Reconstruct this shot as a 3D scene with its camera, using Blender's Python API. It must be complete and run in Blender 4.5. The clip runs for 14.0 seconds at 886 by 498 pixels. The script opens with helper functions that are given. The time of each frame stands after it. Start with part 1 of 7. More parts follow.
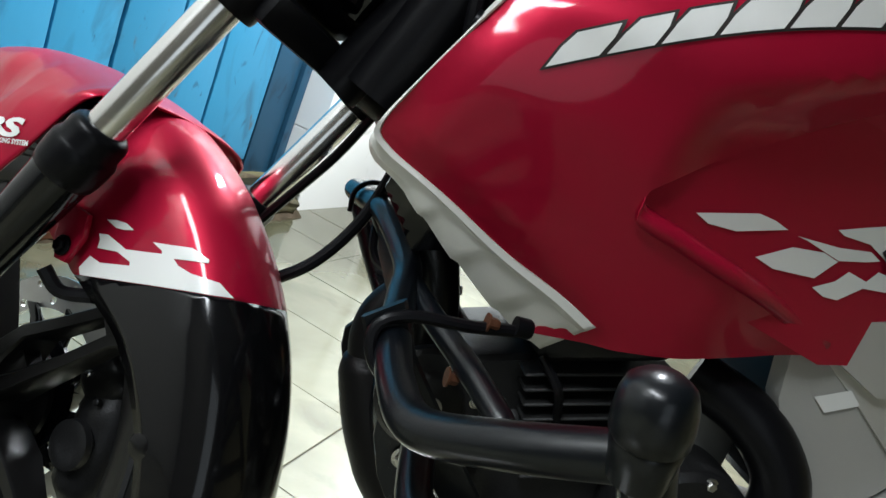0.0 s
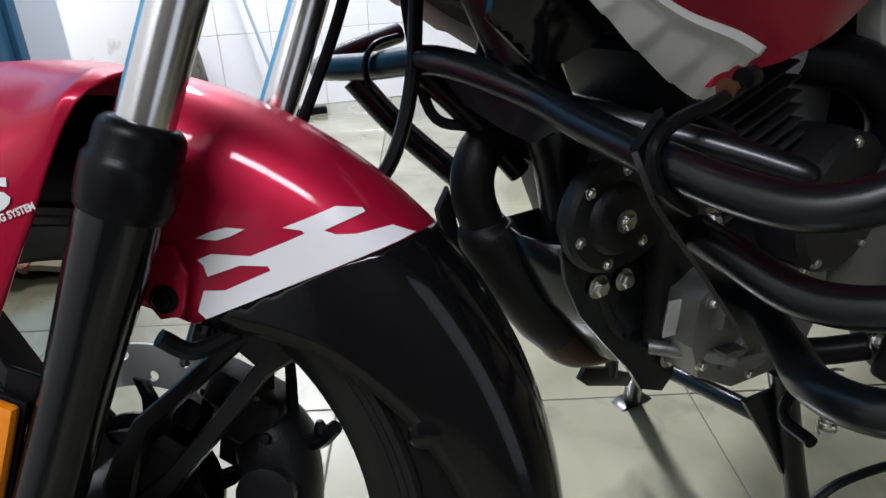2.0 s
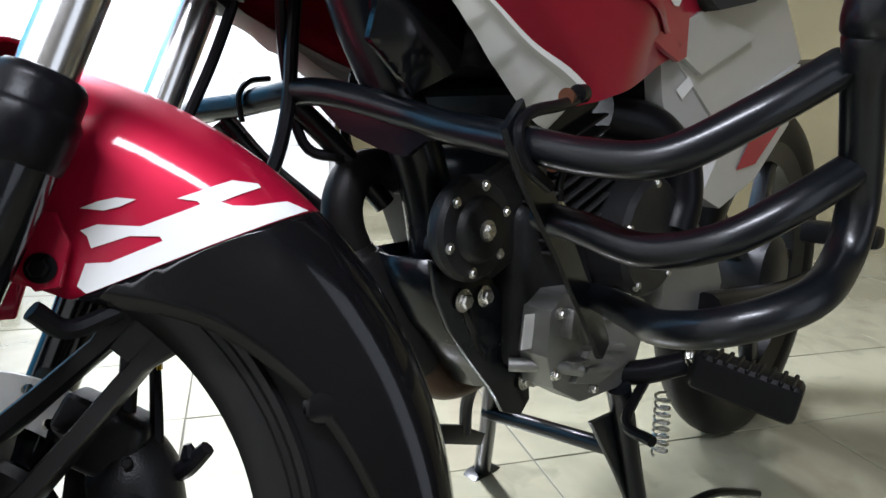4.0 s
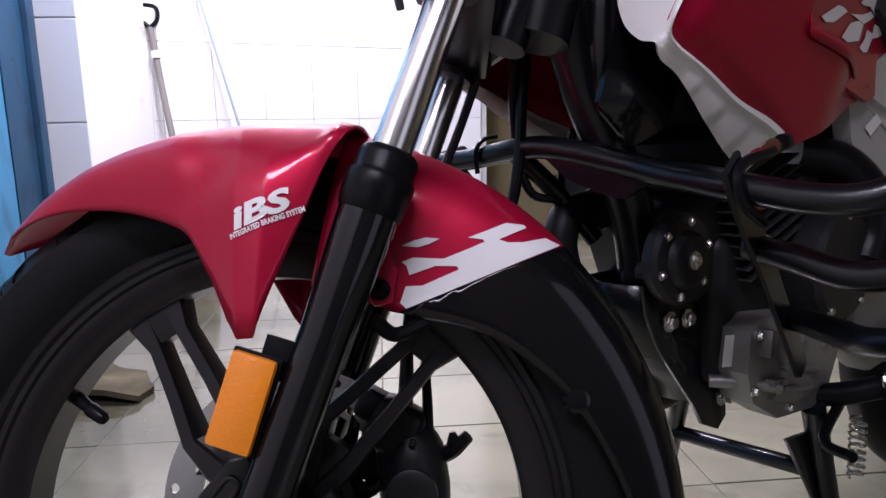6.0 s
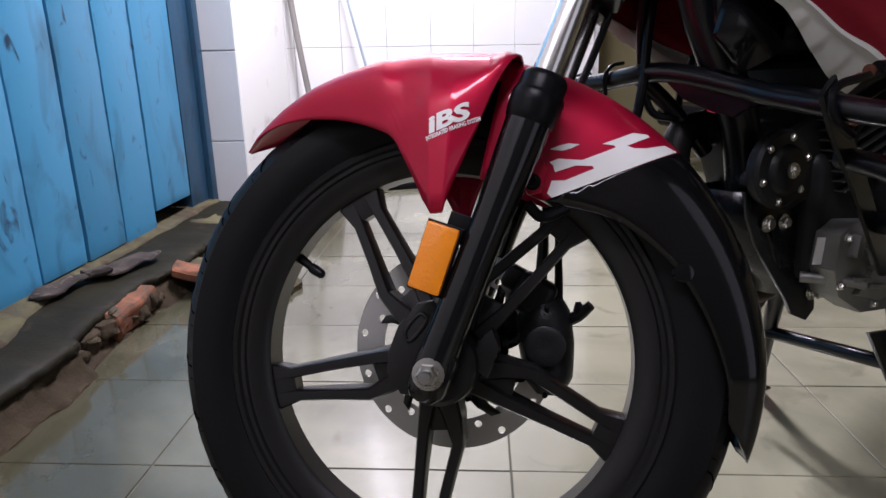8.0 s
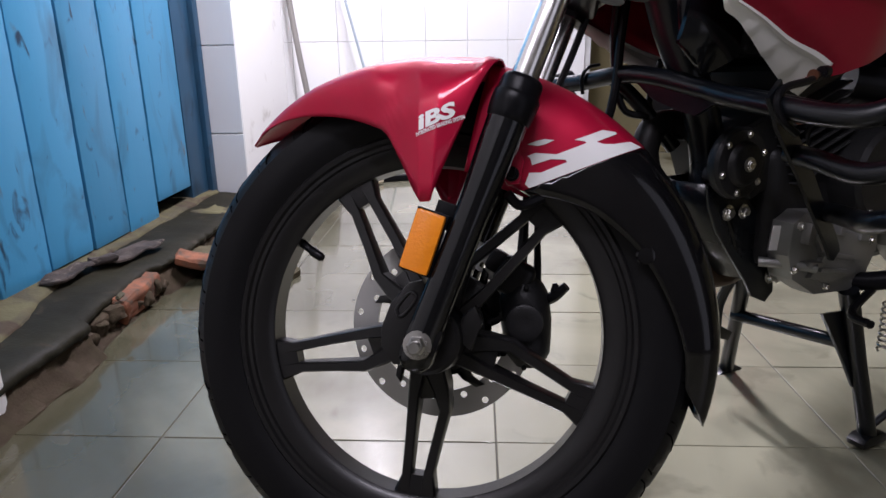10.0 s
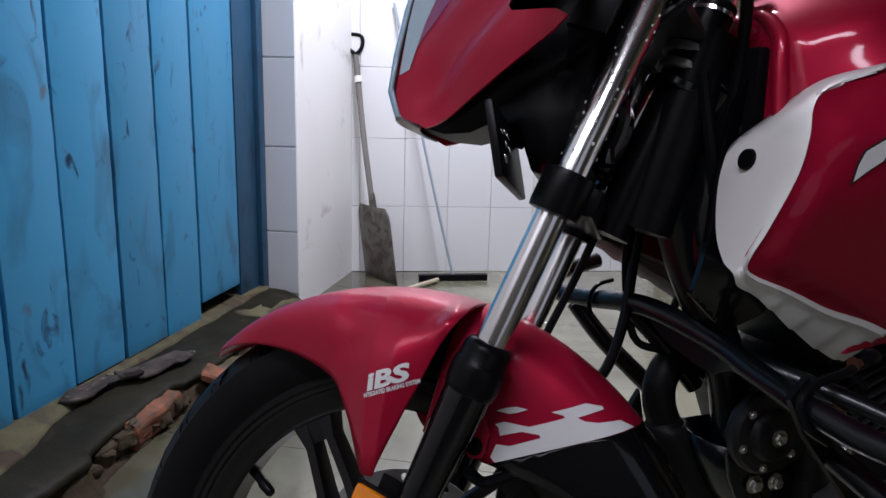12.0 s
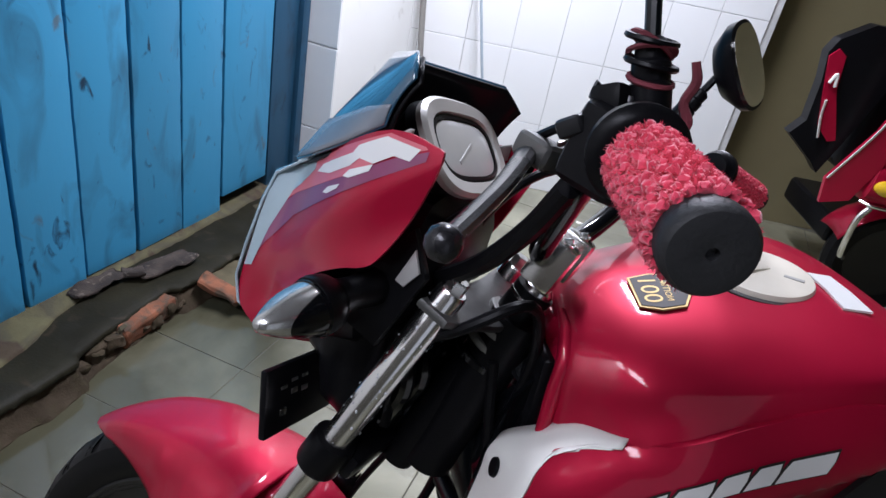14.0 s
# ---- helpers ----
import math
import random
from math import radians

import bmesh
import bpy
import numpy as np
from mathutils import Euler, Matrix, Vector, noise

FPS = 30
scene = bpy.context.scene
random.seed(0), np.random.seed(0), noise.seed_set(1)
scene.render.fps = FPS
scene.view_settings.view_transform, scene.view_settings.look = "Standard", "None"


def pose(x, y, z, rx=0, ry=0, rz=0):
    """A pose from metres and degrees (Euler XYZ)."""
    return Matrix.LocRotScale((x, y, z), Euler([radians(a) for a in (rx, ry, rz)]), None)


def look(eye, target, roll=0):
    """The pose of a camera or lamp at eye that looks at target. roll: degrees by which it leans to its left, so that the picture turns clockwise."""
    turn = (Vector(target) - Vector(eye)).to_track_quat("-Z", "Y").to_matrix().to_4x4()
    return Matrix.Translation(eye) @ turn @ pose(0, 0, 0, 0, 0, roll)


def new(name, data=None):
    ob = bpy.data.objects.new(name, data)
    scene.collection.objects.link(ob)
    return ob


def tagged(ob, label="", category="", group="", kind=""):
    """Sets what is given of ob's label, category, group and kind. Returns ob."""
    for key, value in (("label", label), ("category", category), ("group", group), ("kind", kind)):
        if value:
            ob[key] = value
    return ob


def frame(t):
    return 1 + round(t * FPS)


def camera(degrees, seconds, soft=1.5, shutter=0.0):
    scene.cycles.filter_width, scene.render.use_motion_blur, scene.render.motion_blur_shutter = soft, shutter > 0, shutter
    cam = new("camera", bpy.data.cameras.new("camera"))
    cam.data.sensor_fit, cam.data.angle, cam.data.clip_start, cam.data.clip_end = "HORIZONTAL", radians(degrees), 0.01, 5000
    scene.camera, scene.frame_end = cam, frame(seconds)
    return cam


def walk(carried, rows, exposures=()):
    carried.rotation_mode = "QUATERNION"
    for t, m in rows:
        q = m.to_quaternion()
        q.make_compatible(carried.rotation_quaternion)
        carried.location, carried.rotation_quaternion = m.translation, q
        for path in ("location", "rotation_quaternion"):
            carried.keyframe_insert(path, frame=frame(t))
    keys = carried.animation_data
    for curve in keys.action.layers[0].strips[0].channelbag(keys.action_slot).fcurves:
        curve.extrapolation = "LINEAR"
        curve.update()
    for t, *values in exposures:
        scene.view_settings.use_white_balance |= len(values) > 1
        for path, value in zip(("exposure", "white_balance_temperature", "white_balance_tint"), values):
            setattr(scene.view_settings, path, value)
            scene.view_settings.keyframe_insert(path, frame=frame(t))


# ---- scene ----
cam = camera(67.7, 14.0)
PATH = [
    (0, (0.434, -0.518, 0.745), (0.341, 1.418, 0.252), 22.8),
    (0.5, (0.385, -0.501, 0.751), (0.385, 1.387, 0.092), 11.6),
    (1, (0.308, -0.439, 0.725), (0.508, 1.429, 0.038), 4.1),
    (1.5, (0.248, -0.409, 0.702), (0.579, 1.395, -0.095), -2.1),
    (2, (0.187, -0.42, 0.69), (0.705, 1.312, -0.166), -2.0),
    (2.5, (0.138, -0.435, 0.688), (0.879, 1.236, -0.124), -0.2),
    (2.7, (0.124, -0.442, 0.685), (0.972, 1.198, -0.085), 1.1),
    (4.8, (0.119, -0.485, 0.569), (1.186, 1.175, 0.247), 0.9),
    (5, (0.1, -0.495, 0.578), (1.122, 1.197, 0.27), 0.5),
    (5.5, (0.047, -0.514, 0.609), (0.886, 1.276, 0.309), -0.9),
    (6, (-0.006, -0.525, 0.623), (0.7, 1.311, 0.262), -0.9),
    (6.5, (-0.044, -0.557, 0.629), (0.555, 1.304, 0.209), -1.4),
    (7, (-0.068, -0.607, 0.632), (0.457, 1.259, 0.143), -1.5),
    (7.5, (-0.091, -0.646, 0.631), (0.365, 1.223, 0.084), -1.1),
    (8, (-0.105, -0.673, 0.626), (0.302, 1.203, 0.064), -1.1),
    (8.2, (-0.108, -0.688, 0.63), (0.31, 1.176, 0.039), -0.9),
    (10.3, (-0.113, -0.75, 0.643), (0.306, 1.118, 0.064), -0.8),
    (10.5, (-0.111, -0.737, 0.67), (0.311, 1.135, 0.108), -0.8),
    (11, (-0.072, -0.717, 0.714), (0.299, 1.18, 0.203), 1.3),
    (11.5, (-0.026, -0.689, 0.771), (0.268, 1.239, 0.329), 0.8),
    (12, (0.037, -0.623, 0.818), (0.218, 1.325, 0.405), 1.6),
    (12.5, (0.093, -0.577, 0.958), (0.306, 1.32, 0.361), 3.2),
    (13, (0.126, -0.568, 1.134), (0.372, 1.251, 0.34), 2.8),
    (13.5, (0.219, -0.574, 1.245), (0.36, 1.19, 0.313), 7.0),
    (14, (0.283, -0.521, 1.27), (0.259, 1.24, 0.322), 11.7),
]
LIGHTEN = [(0, 0.48, 6250, -2), (1, 0.16, 6150, -3), (2, 0.14, 6100, 8), (2.7, 0.45, 6150, 10), (4.8, 1.0, 6000, 5), (5, 1.0, 6000, 5), (5.5, 0.42, 5900, 16), (6.5, -0.12, 6250, 28), (8, -0.08, 6300, 19), (10.5, -0.1, 6250, 19), (11, -0.27, 6150, 20), (12, -0.82, 6050, 15), (12.5, -0.8, 6050, 11), (13, -0.58, 6050, 13), (13.5, -0.48, 6050, 14), (14, -0.4, 5950, 11)]
walk(cam, [(t, look(eye, target, roll)) for t, eye, target, roll in PATH], LIGHTEN)

# ---- light: unseen ceiling tube at the back and two added near-side fills ----
world = bpy.data.worlds.new("world")
world.use_nodes = True
world.node_tree.nodes["Background"].inputs[0].default_value = (0.75, 0.82, 1.0, 1)
world.node_tree.nodes["Background"].inputs[1].default_value = 0.01
scene.world = world


def area(name, place, size, size_y, watts, colour):
    data = bpy.data.lights.new(name, "AREA")
    data.shape, data.size, data.size_y, data.energy, data.color = "RECTANGLE", size, size_y, watts, colour
    ob = new(name, data)
    ob.matrix_basis = place
    return ob


area("tube_lamp_light", pose(0.4, 1.6, 2.42, 0, 0, 90), 1.2, 0.12, 110, (1.0, 0.975, 1.06))
# unseen lamp added to brighten the bike's near side
area("near_fill_light", pose(-0.55, -1.15, 2.42, 0, 14, -35), 1.2, 0.3, 43, (1.0, 0.975, 1.06))
# added near-side fill, set in an unseen opening in the wall behind
area("opening_fill_light", look((1.05, -2.19, 1.1), (0.6, 0.0, 0.9)), 0.9, 1.9, 3, (0.97, 0.985, 1.08))

# ---- materials ----
def mat(name, colour, rough=0.5, metal=0.0, var=0.12, scale=40.0, bump=0.05, coat=0.0, fine=400.0, dark=0.6, spread=0.12, stretch=(1, 1, 1)):
    """A surface with broad and fine variation of colour, gloss and relief."""
    m = bpy.data.materials.new(name)
    m.use_nodes = True
    nt = m.node_tree
    n, l = nt.nodes, nt.links
    b = n["Principled BSDF"]
    b.inputs["Metallic"].default_value = metal
    b.inputs["Coat Weight"].default_value = coat
    b.inputs["Coat Roughness"].default_value = 0.05
    co = n.new("ShaderNodeTexCoord")
    mp = n.new("ShaderNodeMapping")
    mp.inputs["Scale"].default_value = stretch
    l.new(co.outputs["Object"], mp.inputs[0])
    big, small = n.new("ShaderNodeTexNoise"), n.new("ShaderNodeTexNoise")
    big.inputs["Scale"].default_value, small.inputs["Scale"].default_value = scale / 8, fine
    big.inputs["Detail"].default_value, small.inputs["Detail"].default_value = 6, 3
    for t in (big, small):
        l.new(mp.outputs[0], t.inputs["Vector"])
    ramp = n.new("ShaderNodeMapRange")
    ramp.inputs["From Min"].default_value, ramp.inputs["From Max"].default_value = 0.35, 0.7
    l.new(big.outputs["Fac"], ramp.inputs["Value"])
    mix = n.new("ShaderNodeMix")
    mix.data_type = "RGBA"
    mix.inputs["A"].default_value = (*colour, 1)
    mix.inputs["B"].default_value = (*(c * dark for c in colour), 1)
    sc = n.new("ShaderNodeMath")
    sc.operation = "MULTIPLY"
    sc.inputs[1].default_value = var * 4
    l.new(ramp.outputs[0], sc.inputs[0])
    l.new(sc.outputs[0], mix.inputs["Factor"])
    l.new(mix.outputs["Result"], b.inputs["Base Color"])
    rr = n.new("ShaderNodeMapRange")
    rr.inputs["To Min"].default_value, rr.inputs["To Max"].default_value = max(0.02, rough - spread), min(1, rough + spread)
    l.new(big.outputs["Fac"], rr.inputs["Value"])
    l.new(rr.outputs[0], b.inputs["Roughness"])
    bp = n.new("ShaderNodeBump")
    bp.inputs["Strength"].default_value, bp.inputs["Distance"].default_value = bump, 0.002
    l.new(small.outputs["Fac"], bp.inputs["Height"])
    l.new(bp.outputs[0], b.inputs["Normal"])
    return m


RED = mat("red_paint", (0.4, 0.005, 0.034), 0.45, 0.35, 0.05, 20, 0.01, 0.5, spread=0.05)
RED.node_tree.nodes["Principled BSDF"].inputs["Coat Roughness"].default_value = 0.08
PLUM = mat("plum_sticker", (0.22, 0.03, 0.11), 0.35, 0.0, 0.03, 20, 0.01, 0.6, spread=0.04)
PINK = mat("pale_red_sticker", (0.62, 0.12, 0.16), 0.35, 0.0, 0.03, 20, 0.01, 0.6, spread=0.04)
WHITE = mat("white_sticker", (0.78, 0.78, 0.76), 0.3, 0.0, 0.04, 30, 0.01, 0.3, spread=0.06, dark=0.85)
COWLW = mat("white_plastic", (0.8, 0.795, 0.75), 0.42, 0.0, 0.06, 30, 0.03, dark=0.8)
SILVERW = mat("silver_paint", (0.6, 0.6, 0.58), 0.35, 0.5, 0.06, 30, 0.03, dark=0.8)
GREYP = mat("grey_plastic", (0.36, 0.355, 0.33), 0.5, 0.0, 0.05, 30, 0.06)
BLACK = mat("black_plastic", (0.005, 0.005, 0.006), 0.32, 0.0, 0.1, 30, 0.06)
GLOSSB = mat("gloss_black_plastic", (0.003, 0.0034, 0.0045), 0.14, 0.0, 0.08, 30, 0.02, 0.15)
TEXB = mat("textured_black_plastic", (0.03, 0.03, 0.031), 0.5, 0.0, 0.08, 30, 0.25, fine=900)
PAINTB = mat("black_enamel", (0.003, 0.0042, 0.006), 0.3, 0.0, 0.2, 30, 0.05, 0.14)
FLAPB = mat("gloss_black_flap", (0.004, 0.004, 0.0047), 0.16, 0.0, 0.25, 90, 0.03, 0.3, spread=0.06)
RUBBER = mat("tyre_rubber", (0.005, 0.005, 0.0055), 0.42, 0.0, 0.1, 30, 0.12, fine=700)
VOID = mat("gap_shade_black", (0.002, 0.002, 0.002), 0.9, 0.0, 0.05, 60, 0.02)
RIMB = mat("satin_black_rim", (0.009, 0.0087, 0.0088), 0.32, 0.1, 0.1, 40, 0.08, 0.08, fine=900)
CHROME = mat("chrome", (0.85, 0.84, 0.82), 0.2, 1.0, 0.05, 60, 0.01, spread=0.05, dark=0.75)
MIRROR = mat("mirror_glass", (0.9, 0.9, 0.88), 0.02, 1.0, 0.0, 60, 0.0, spread=0.0)
STEEL = mat("zinc_bolt", (0.62, 0.61, 0.58), 0.28, 1.0, 0.12, 200, 0.05)
DISC = mat("brushed_disc", (0.62, 0.62, 0.6), 0.4, 1.0, 0.1, 60, 0.08)
ALLOY = mat("cast_alloy", (0.3, 0.3, 0.285), 0.45, 0.75, 0.15, 60, 0.2, fine=500)
PERCH = mat("worn_dull_alloy", (0.15, 0.15, 0.145), 0.38, 0.7, 0.3, 90, 0.15, dark=0.45)
ENGINE = mat("engine_black", (0.012, 0.012, 0.0125), 0.4, 0.1, 0.15, 60, 0.2, fine=500)
FINS = mat("worn_grey_fin", (0.03, 0.03, 0.03), 0.45, 0.3, 0.25, 60, 0.2)
RUST = mat("heat_browned_steel", (0.07, 0.04, 0.022), 0.5, 0.6, 0.3, 60, 0.2)
EXH = mat("matt_black_exhaust", (0.01, 0.0095, 0.009), 0.45, 0.2, 0.2, 60, 0.15)
COPPER = mat("rusty_bolt", (0.18, 0.075, 0.04), 0.5, 0.7, 0.3, 150, 0.2)
LEVERG = mat("worn_dark_lever", (0.018, 0.018, 0.02), 0.28, 0.3, 0.15, 60, 0.08)
CORDR = mat("dull_red_cord", (0.2, 0.03, 0.045), 0.8, 0.0, 0.3, 200, 0.4)
WATER = mat("water_drop", (0.7, 0.72, 0.75), 0.05, 0.2, 0.02, 60, 0.0)
AMBER = mat("amber_reflector", (0.85, 0.26, 0.008), 0.22, 0.0, 0.05, 60, 0.3, 0.6, fine=300)
FUZZ = mat("red_fuzzy_cover", (0.72, 0.045, 0.1), 0.85, 0.0, 0.12, 300, 0.5, fine=300)
FUZZ.node_tree.nodes["Principled BSDF"].inputs["Sheen Weight"].default_value = 0.7
FUZZ.node_tree.nodes["Principled BSDF"].inputs["Sheen Tint"].default_value = (1.0, 0.75, 0.78, 1)
GRIPR = mat("grip_rubber", (0.011, 0.0115, 0.013), 0.6, 0.0, 0.1, 60, 0.2)
VISOR = mat("blue_reflection_visor", (0.03, 0.1, 0.17), 0.12, 0.0, 0.1, 30, 0.01, 0.8, spread=0.04)
BANDG = mat("grey_screen_film", (0.2, 0.22, 0.25), 0.25, 0.0, 0.1, 30, 0.02, 0.4)
LENSC = mat("headlamp_lens", (0.42, 0.55, 0.62), 0.08, 0.1, 0.1, 30, 0.01, 0.9, spread=0.03)
SMOKE = mat("smoked_indicator_lens", (0.55, 0.55, 0.53), 0.22, 0.85, 0.1, 30, 0.01, 0.9, spread=0.03)
PALEB = mat("pale_grey_plastic", (0.55, 0.54, 0.5), 0.35, 0.1, 0.1, 60, 0.04, dark=0.8)
DIAL = mat("pale_dial", (0.66, 0.66, 0.63), 0.12, 0.1, 0.08, 60, 0.02, 0.5)
CREAM = mat("worn_cap_plate", (0.72, 0.67, 0.56), 0.45, 0.05, 0.2, 80, 0.1, dark=0.75)
GOLD = mat("gold_print", (0.5, 0.36, 0.14), 0.55, 0.4, 0.05, 60, 0.01)
PLATEK = mat("badge_black", (0.02, 0.014, 0.012), 0.6, 0.0, 0.05, 60, 0.01)
SEATM = mat("black_vinyl_seat", (0.03, 0.03, 0.032), 0.5, 0.0, 0.1, 40, 0.25, fine=500)
YELL = mat("yellow_lens", (0.8, 0.5, 0.02), 0.2, 0.0, 0.05, 40, 0.05, 0.6)
for muted, gloss in ((BLACK, 0.12), (ENGINE, 0.3), (GLOSSB, 0.45), (RUBBER, 0.15), (TEXB, 0.15), (EXH, 0.15), (RIMB, 0.4), (FLAPB, 0.3), (VOID, 0.0), (RED, 0.12), (PAINTB, 0.36)):  # specular held low so the dark surfaces stay deep
    muted.node_tree.nodes["Principled BSDF"].inputs["Specular IOR Level"].default_value = gloss
WALLW = mat("white_wall_paint", (0.83, 0.83, 0.8), 0.55, 0.0, 0.05, 12, 0.12, dark=0.86, fine=120)
TILEW = mat("white_wall_tile", (0.8, 0.805, 0.79), 0.2, 0.0, 0.04, 14, 0.02, 0.2, dark=0.88)
WGROUT = mat("pale_wall_grout", (0.64, 0.64, 0.62), 0.85, 0.0, 0.2, 60, 0.3)
DARKW = mat("dark_unseen_plaster", (0.07, 0.064, 0.05), 0.8, 0.0, 0.2, 12, 0.2)
GROUT = mat("grey_grout", (0.11, 0.105, 0.08), 0.85, 0.0, 0.2, 60, 0.3)
OLIVE = mat("old_ochre_wall", (0.2, 0.17, 0.085), 0.75, 0.0, 0.15, 14, 0.2, dark=0.7, fine=120)
CEMENT = mat("wet_dark_cement", (0.021, 0.019, 0.01), 0.6, 0.0, 0.25, 50, 0.4, dark=0.5, fine=130)
SILL = mat("beige_cement", (0.13, 0.118, 0.062), 0.75, 0.0, 0.25, 50, 0.6, dark=0.6, fine=130)
FLAKE = mat("brown_flake", (0.062, 0.045, 0.034), 0.85, 0.0, 0.35, 110, 0.9, dark=0.4, fine=160)
DULLB = mat("dull_brick", (0.075, 0.056, 0.036), 0.85, 0.0, 0.3, 90, 0.8, dark=0.55, fine=180)
MUD = mat("brown_clod", (0.12, 0.102, 0.06), 0.85, 0.0, 0.3, 70, 0.9, dark=0.5, fine=160)
BRICK = mat("orange_brick", (0.28, 0.1, 0.045), 0.85, 0.0, 0.35, 90, 0.7, dark=0.6, fine=220)
WOODG = mat("grey_handle_wood", (0.2, 0.19, 0.17), 0.6, 0.0, 0.25, 80, 0.3, stretch=(1, 1, 0.1))
SHOVEL = mat("worn_shovel_steel", (0.22, 0.2, 0.17), 0.5, 0.6, 0.3, 50, 0.3, dark=0.55)
BLUEST = mat("pale_blue_plastic", (0.34, 0.4, 0.44), 0.4, 0.0, 0.06, 40, 0.03)
STRAW = mat("straw_stick", (0.5, 0.43, 0.3), 0.6, 0.0, 0.1, 60, 0.1)


def plank_blue(name, colour):
    """Blue gloss paint over wood: vertical grain, stains and chipped spots."""
    m = mat(name, colour, 0.42, 0.0, 0.1, 14, 0.15, dark=0.78, fine=60, stretch=(1, 1, 0.12))
    nt = m.node_tree
    n, l = nt.nodes, nt.links
    b = n["Principled BSDF"]
    base = b.inputs["Base Color"].links[0].from_socket
    co = n.new("ShaderNodeTexCoord")
    v = n.new("ShaderNodeTexNoise")
    v.inputs["Scale"].default_value, v.inputs["Detail"].default_value, v.inputs["Distortion"].default_value = 13, 9, 0.8
    mp2 = n.new("ShaderNodeMapping")
    mp2.inputs["Scale"].default_value = (1, 1.6, 0.8)
    l.new(co.outputs["Object"], mp2.inputs[0])
    l.new(mp2.outputs[0], v.inputs["Vector"])
    spot = n.new("ShaderNodeMapRange")
    spot.inputs["From Min"].default_value, spot.inputs["From Max"].default_value = 0.63, 0.74
    l.new(v.outputs["Fac"], spot.inputs["Value"])
    mix = n.new("ShaderNodeMix")
    mix.data_type = "RGBA"
    mix.inputs["B"].default_value = (0.01, 0.035, 0.07, 1)
    l.new(spot.outputs[0], mix.inputs["Factor"])
    l.new(base, mix.inputs["A"])
    info = n.new("ShaderNodeObjectInfo")
    hsv = n.new("ShaderNodeHueSaturation")
    val = n.new("ShaderNodeMapRange")
    val.inputs["To Min"].default_value, val.inputs["To Max"].default_value = 0.85, 1.12
    l.new(info.outputs["Random"], val.inputs["Value"])
    l.new(val.outputs[0], hsv.inputs["Value"])
    l.new(mix.outputs["Result"], hsv.inputs["Color"])
    l.new(hsv.outputs[0], b.inputs["Base Color"])
    return m


PLANK = plank_blue("blue_painted_plank", (0.05, 0.275, 0.475))
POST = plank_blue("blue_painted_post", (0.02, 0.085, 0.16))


def floor_tile():
    """Glossy cream tile under a film of dirty water; the stains run over the joints."""
    m = mat("wet_cream_floor_tile", (0.33, 0.32, 0.225), 0.16, 0.0, 0.12, 16, 0.03, 0.45, dark=0.7, fine=90, spread=0.08)
    nt = m.node_tree
    n, l = nt.nodes, nt.links
    b = n["Principled BSDF"]
    base = b.inputs["Base Color"].links[0].from_socket
    geo = n.new("ShaderNodeNewGeometry")
    for node in n:
        if node.bl_idname == "ShaderNodeMapping":
            l.new(geo.outputs["Position"], node.inputs[0])
    last = base
    for scale, lo, hi, colour, distort in ((2.2, 0.52, 0.76, (0.1, 0.097, 0.065, 1), 0.6), (9, 0.6, 0.8, (0.15, 0.142, 0.1, 1), 0.8)):
        v = n.new("ShaderNodeTexNoise")
        v.inputs["Scale"].default_value, v.inputs["Detail"].default_value, v.inputs["Distortion"].default_value = scale, 8, distort
        l.new(geo.outputs["Position"], v.inputs["Vector"])
        spot = n.new("ShaderNodeMapRange")
        spot.inputs["From Min"].default_value, spot.inputs["From Max"].default_value = lo, hi
        spot.inputs["To Max"].default_value = 0.75
        l.new(v.outputs["Fac"], spot.inputs["Value"])
        mix = n.new("ShaderNodeMix")
        mix.data_type = "RGBA"
        mix.inputs["B"].default_value = colour
        l.new(spot.outputs[0], mix.inputs["Factor"])
        l.new(last, mix.inputs["A"])
        last = mix.outputs["Result"]
    info = n.new("ShaderNodeObjectInfo")
    hsv = n.new("ShaderNodeHueSaturation")
    val = n.new("ShaderNodeMapRange")
    val.inputs["To Min"].default_value, val.inputs["To Max"].default_value = 0.9, 1.06
    l.new(info.outputs["Random"], val.inputs["Value"])
    l.new(val.outputs[0], hsv.inputs["Value"])
    l.new(last, hsv.inputs["Color"])
    l.new(hsv.outputs[0], b.inputs["Base Color"])
    return m


def stain(m, colour, scale, lo, hi, most=0.8, distort=1.0, stretch=(1, 1, 1)):
    """Lay patches of another colour over a surface: mud, grime, dust or worn paint."""
    n, l = m.node_tree.nodes, m.node_tree.links
    b = n["Principled BSDF"]
    base = b.inputs["Base Color"].links[0].from_socket
    geo, mp = n.new("ShaderNodeNewGeometry"), n.new("ShaderNodeMapping")
    mp.inputs["Scale"].default_value = stretch
    l.new(geo.outputs["Position"], mp.inputs[0])
    v, spot, mix = n.new("ShaderNodeTexNoise"), n.new("ShaderNodeMapRange"), n.new("ShaderNodeMix")
    v.inputs["Scale"].default_value, v.inputs["Detail"].default_value, v.inputs["Distortion"].default_value = scale, 8, distort
    l.new(mp.outputs[0], v.inputs["Vector"])
    spot.inputs["From Min"].default_value, spot.inputs["From Max"].default_value, spot.inputs["To Max"].default_value = lo, hi, most
    l.new(v.outputs["Fac"], spot.inputs["Value"])
    mix.data_type = "RGBA"
    mix.inputs["B"].default_value = (*colour, 1)
    l.new(spot.outputs[0], mix.inputs["Factor"])
    l.new(base, mix.inputs["A"])
    l.new(mix.outputs["Result"], b.inputs["Base Color"])


